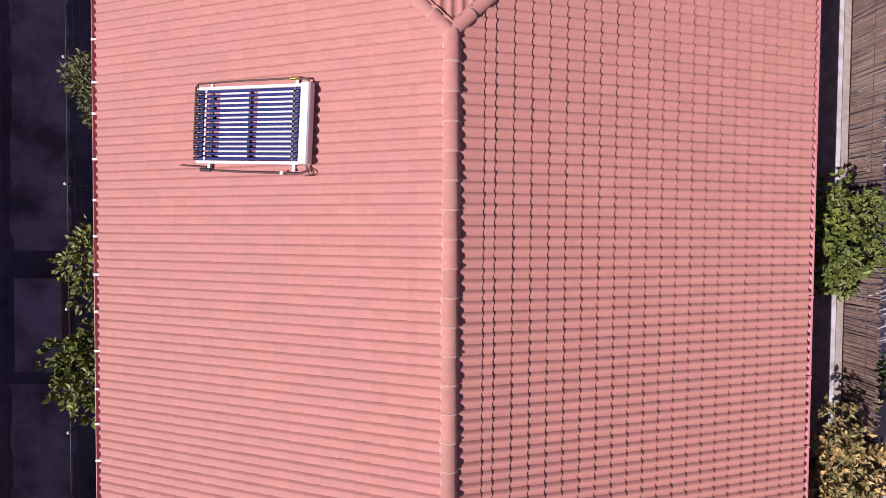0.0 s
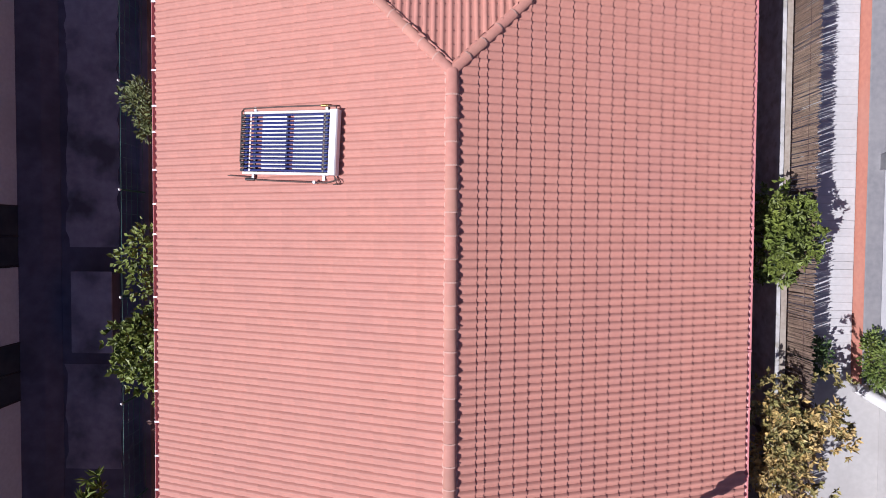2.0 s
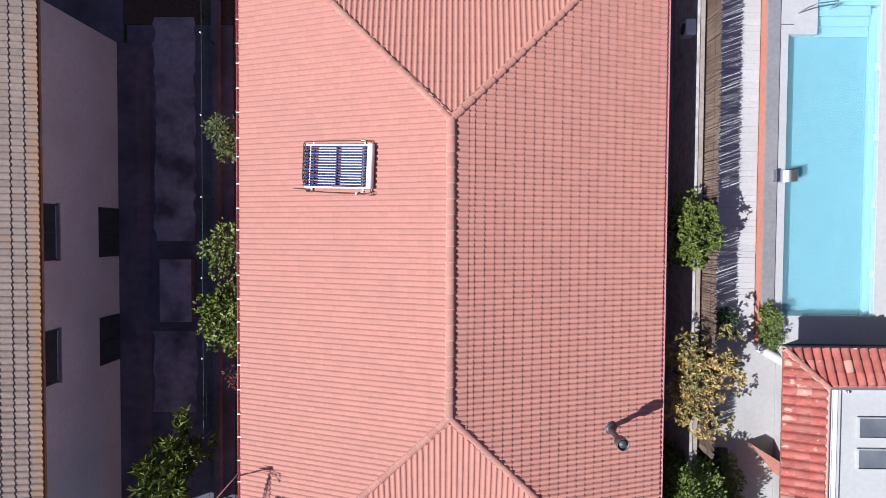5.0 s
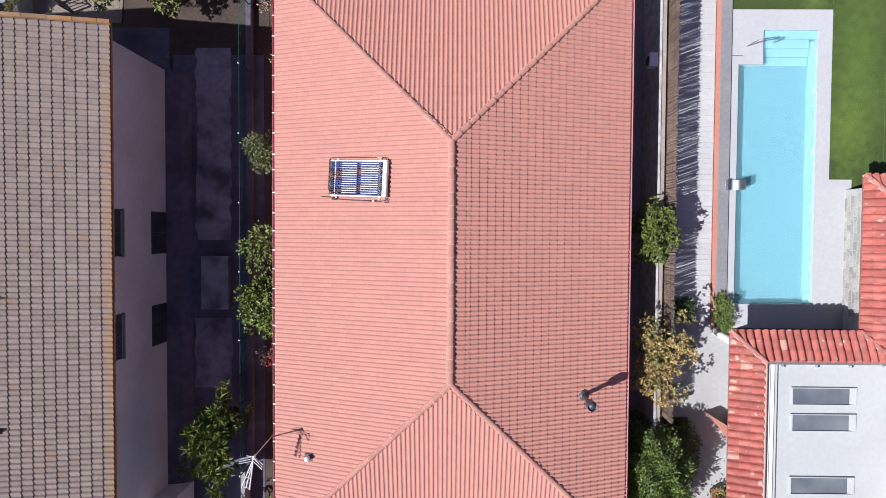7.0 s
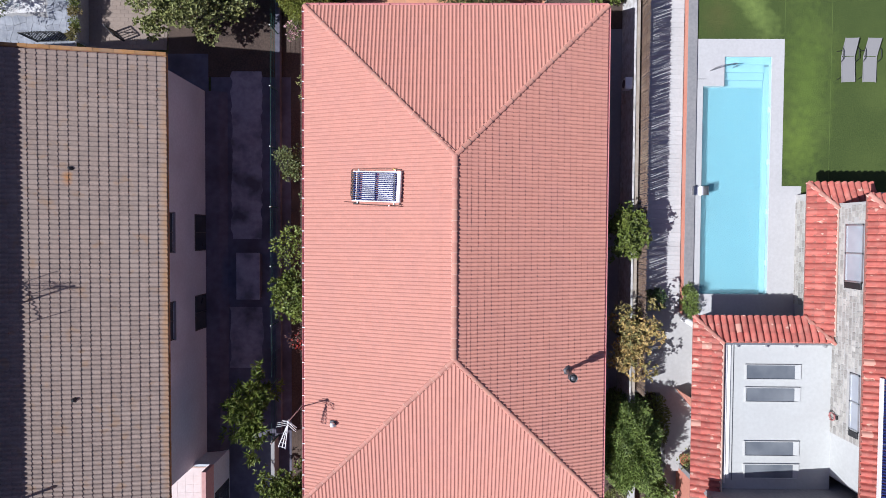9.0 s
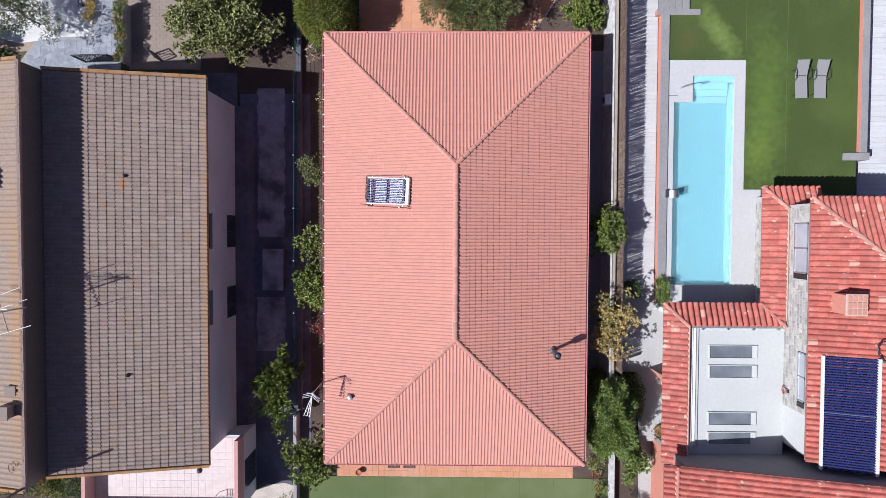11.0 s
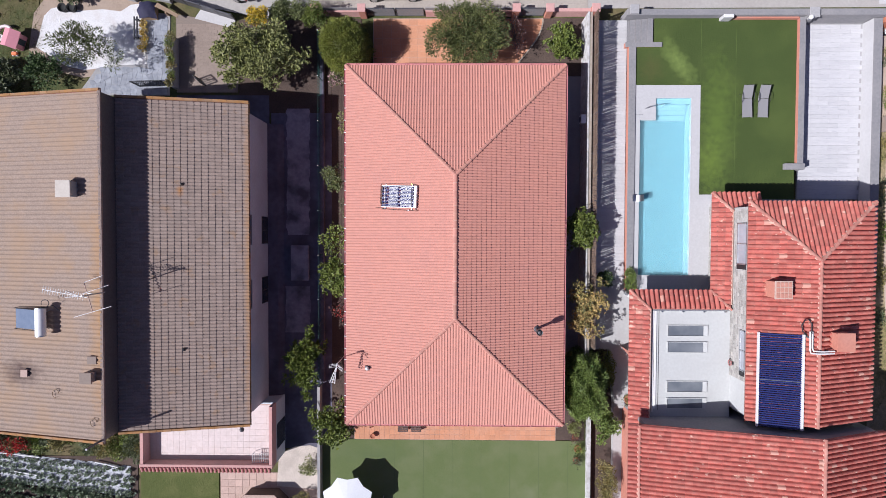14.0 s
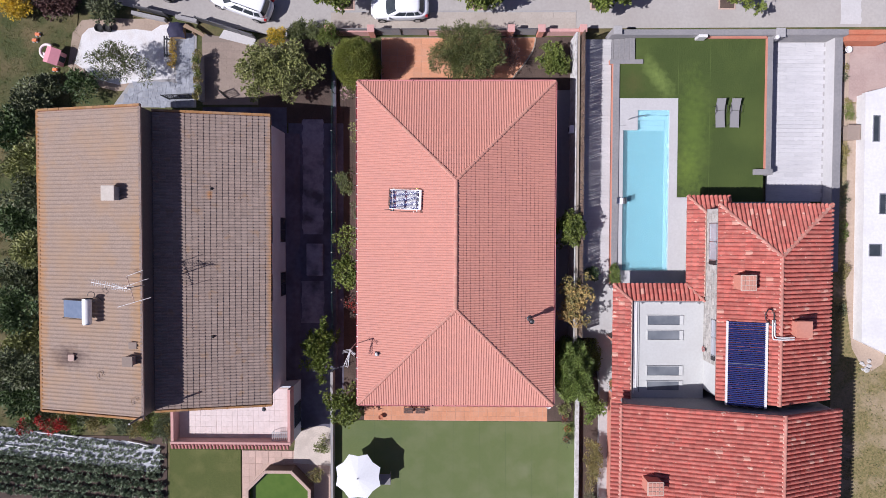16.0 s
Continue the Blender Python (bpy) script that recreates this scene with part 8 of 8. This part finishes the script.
curve = [(5.95, 15.35, 0), (5.94, 15.1, 0), (5.84, 14.65, 0), (5.63, 14.19, 0), (5.32, 13.7, 0), (4.92, 13.19, 0), (4.36, 12.48, 0), (3.95, 11.9, 0), (3.75, 11.5, 0)]
structure(Build().tube([(x, y, GZ + 0.03) for x, y, z in curve], 0.06, 8).done("bed_kerb", M_BEIGE), "curved pale kerb round the soil bed", "kerb")
kerb_side = sheet("pavement", rect(-9.35, 15.95, 8.95, 17.25), GZ + 0.03, 0.07, M_PALEPAVE, "pale sandy slabs of the pavement along the garden wall", "pavement")
paving("slab", kerb_side, -9.33, 15.97, 8.93, 17.24, 0.83, 0.42, GZ + 0.03, M_PALEPAVE, 0.012, 0.012, True)
structure(Build().box(-9.35, 17.25, GZ, 8.95, 17.37, GZ + 0.045, 0.01).done("kerb", M_CONCRETE), "low pale kerb between pavement and street", "kerb")
sheet("street_patch", ragged(28.5, 16.35, 30.0, 18.3, 0.3, 0.06, 8), GZ + 0.018, 0.01, M_SLAB, "pale mended patch in the street", "street")
for x, y in ((-8.2, 17.75), (1.8, 17.75), (10.6, 17.75), (20.1, 17.75)):
    pit = thing("tree_pit", (x, y, GZ), "square brick-edged soil pit round a street tree", "tree pit", "tree pits")
    Build().box(x - 0.62, y - 0.32, GZ, x + 0.62, y + 0.62, GZ + 0.05, 0.01).done("rim", M_PALETILE, pit)
    Build().box(x - 0.52, y - 0.24, GZ, x + 0.52, y + 0.52, GZ + 0.055).done("soil", M_SOIL, pit)
drv = sheet("driveway_west", [(-19.1, 15.7), (-15.2, 15.1), (-14.6, 14.6), (-14.9, 10.4), (-19.1, 10.4)], GZ + 0.01, 0.06, M_JOINT, "brown block-paved driveway", "driveway")
paving("paver", drv, -19.05, 10.45, -15.0, 15.1, 0.40, 0.20, GZ + 0.01, M_PAVER, 0.006, 0.012, True, piece_name="paver")
yard = bpy.data.objects["east_yard"]
ORG[yard] = Vector((0, 0, 0))
paving("paver", yard, 29.2, 10.62, 33.6, 15.0, 0.55, 0.40, GZ + 0.012, M_YARD, 0.004, 0.012, True, piece_name="paver")
sheet("ramp", [(-17.8, 15.4), (-15.2, 14.75), (-15.0, 15.3), (-17.4, 16.0)], GZ + 0.05, 0.03, M_SLAB, "pale cement ramp at the gate", "ramp")
patio = sheet("patio", [(-26.0, 10.2), (-19.6, 10.2), (-19.5, 15.7), (-21.35, 15.9), (-21.35, 12.5), (-24.5, 12.2)], GZ + 0.012, 0.06, M_CONCRETE, "patio of irregular blue-grey flagstones", "patio")
rr = random.Random(4)
jit = {}
def corner(i, j):
    if (i, j) not in jit:
        jit[(i, j)] = (-25.8 + i * 0.36 + rr.uniform(-0.12, 0.12), 10.25 + j * 0.36 + rr.uniform(-0.12, 0.12))
    return jit[(i, j)]


for i in range(17):
    for j in range(15):
        q = [corner(i, j), corner(i + 1, j), corner(i + 1, j + 1), corner(i, j + 1)]
        cx, cy = sum(p[0] for p in q) / 4, sum(p[1] for p in q) / 4
        if not ((cy < 12.1 and cx > -25.6 + (cy - 10.2) * 0.7) or cx > -21.2):
            continue
        q = [(cx + (p[0] - cx) * 0.97, cy + (p[1] - cy) * 0.97) for p in q]
        Build().prism(q, GZ + 0.012, GZ + 0.03 + rr.uniform(0, 0.01)).done("flagstone", M_FLAG, patio)
rim = sheet("pool_surround", [(-16.3, -15.95), (-9.5, -15.95), (-9.5, -40), (-16.3, -40)], GZ + 0.005, 0.05, M_MORTAR, "salmon paving round the garden pool", "paving")
paving("tile", rim, -16.25, -19.95, -12.4, -15.95, 0.5, 0.5, GZ + 0.006, M_PALETILE, 0.012, 0.015, inside=lambda x, y: (x + 13.15) ** 2 + (y + 19.4) ** 2 > 7.6, piece_name="tile")
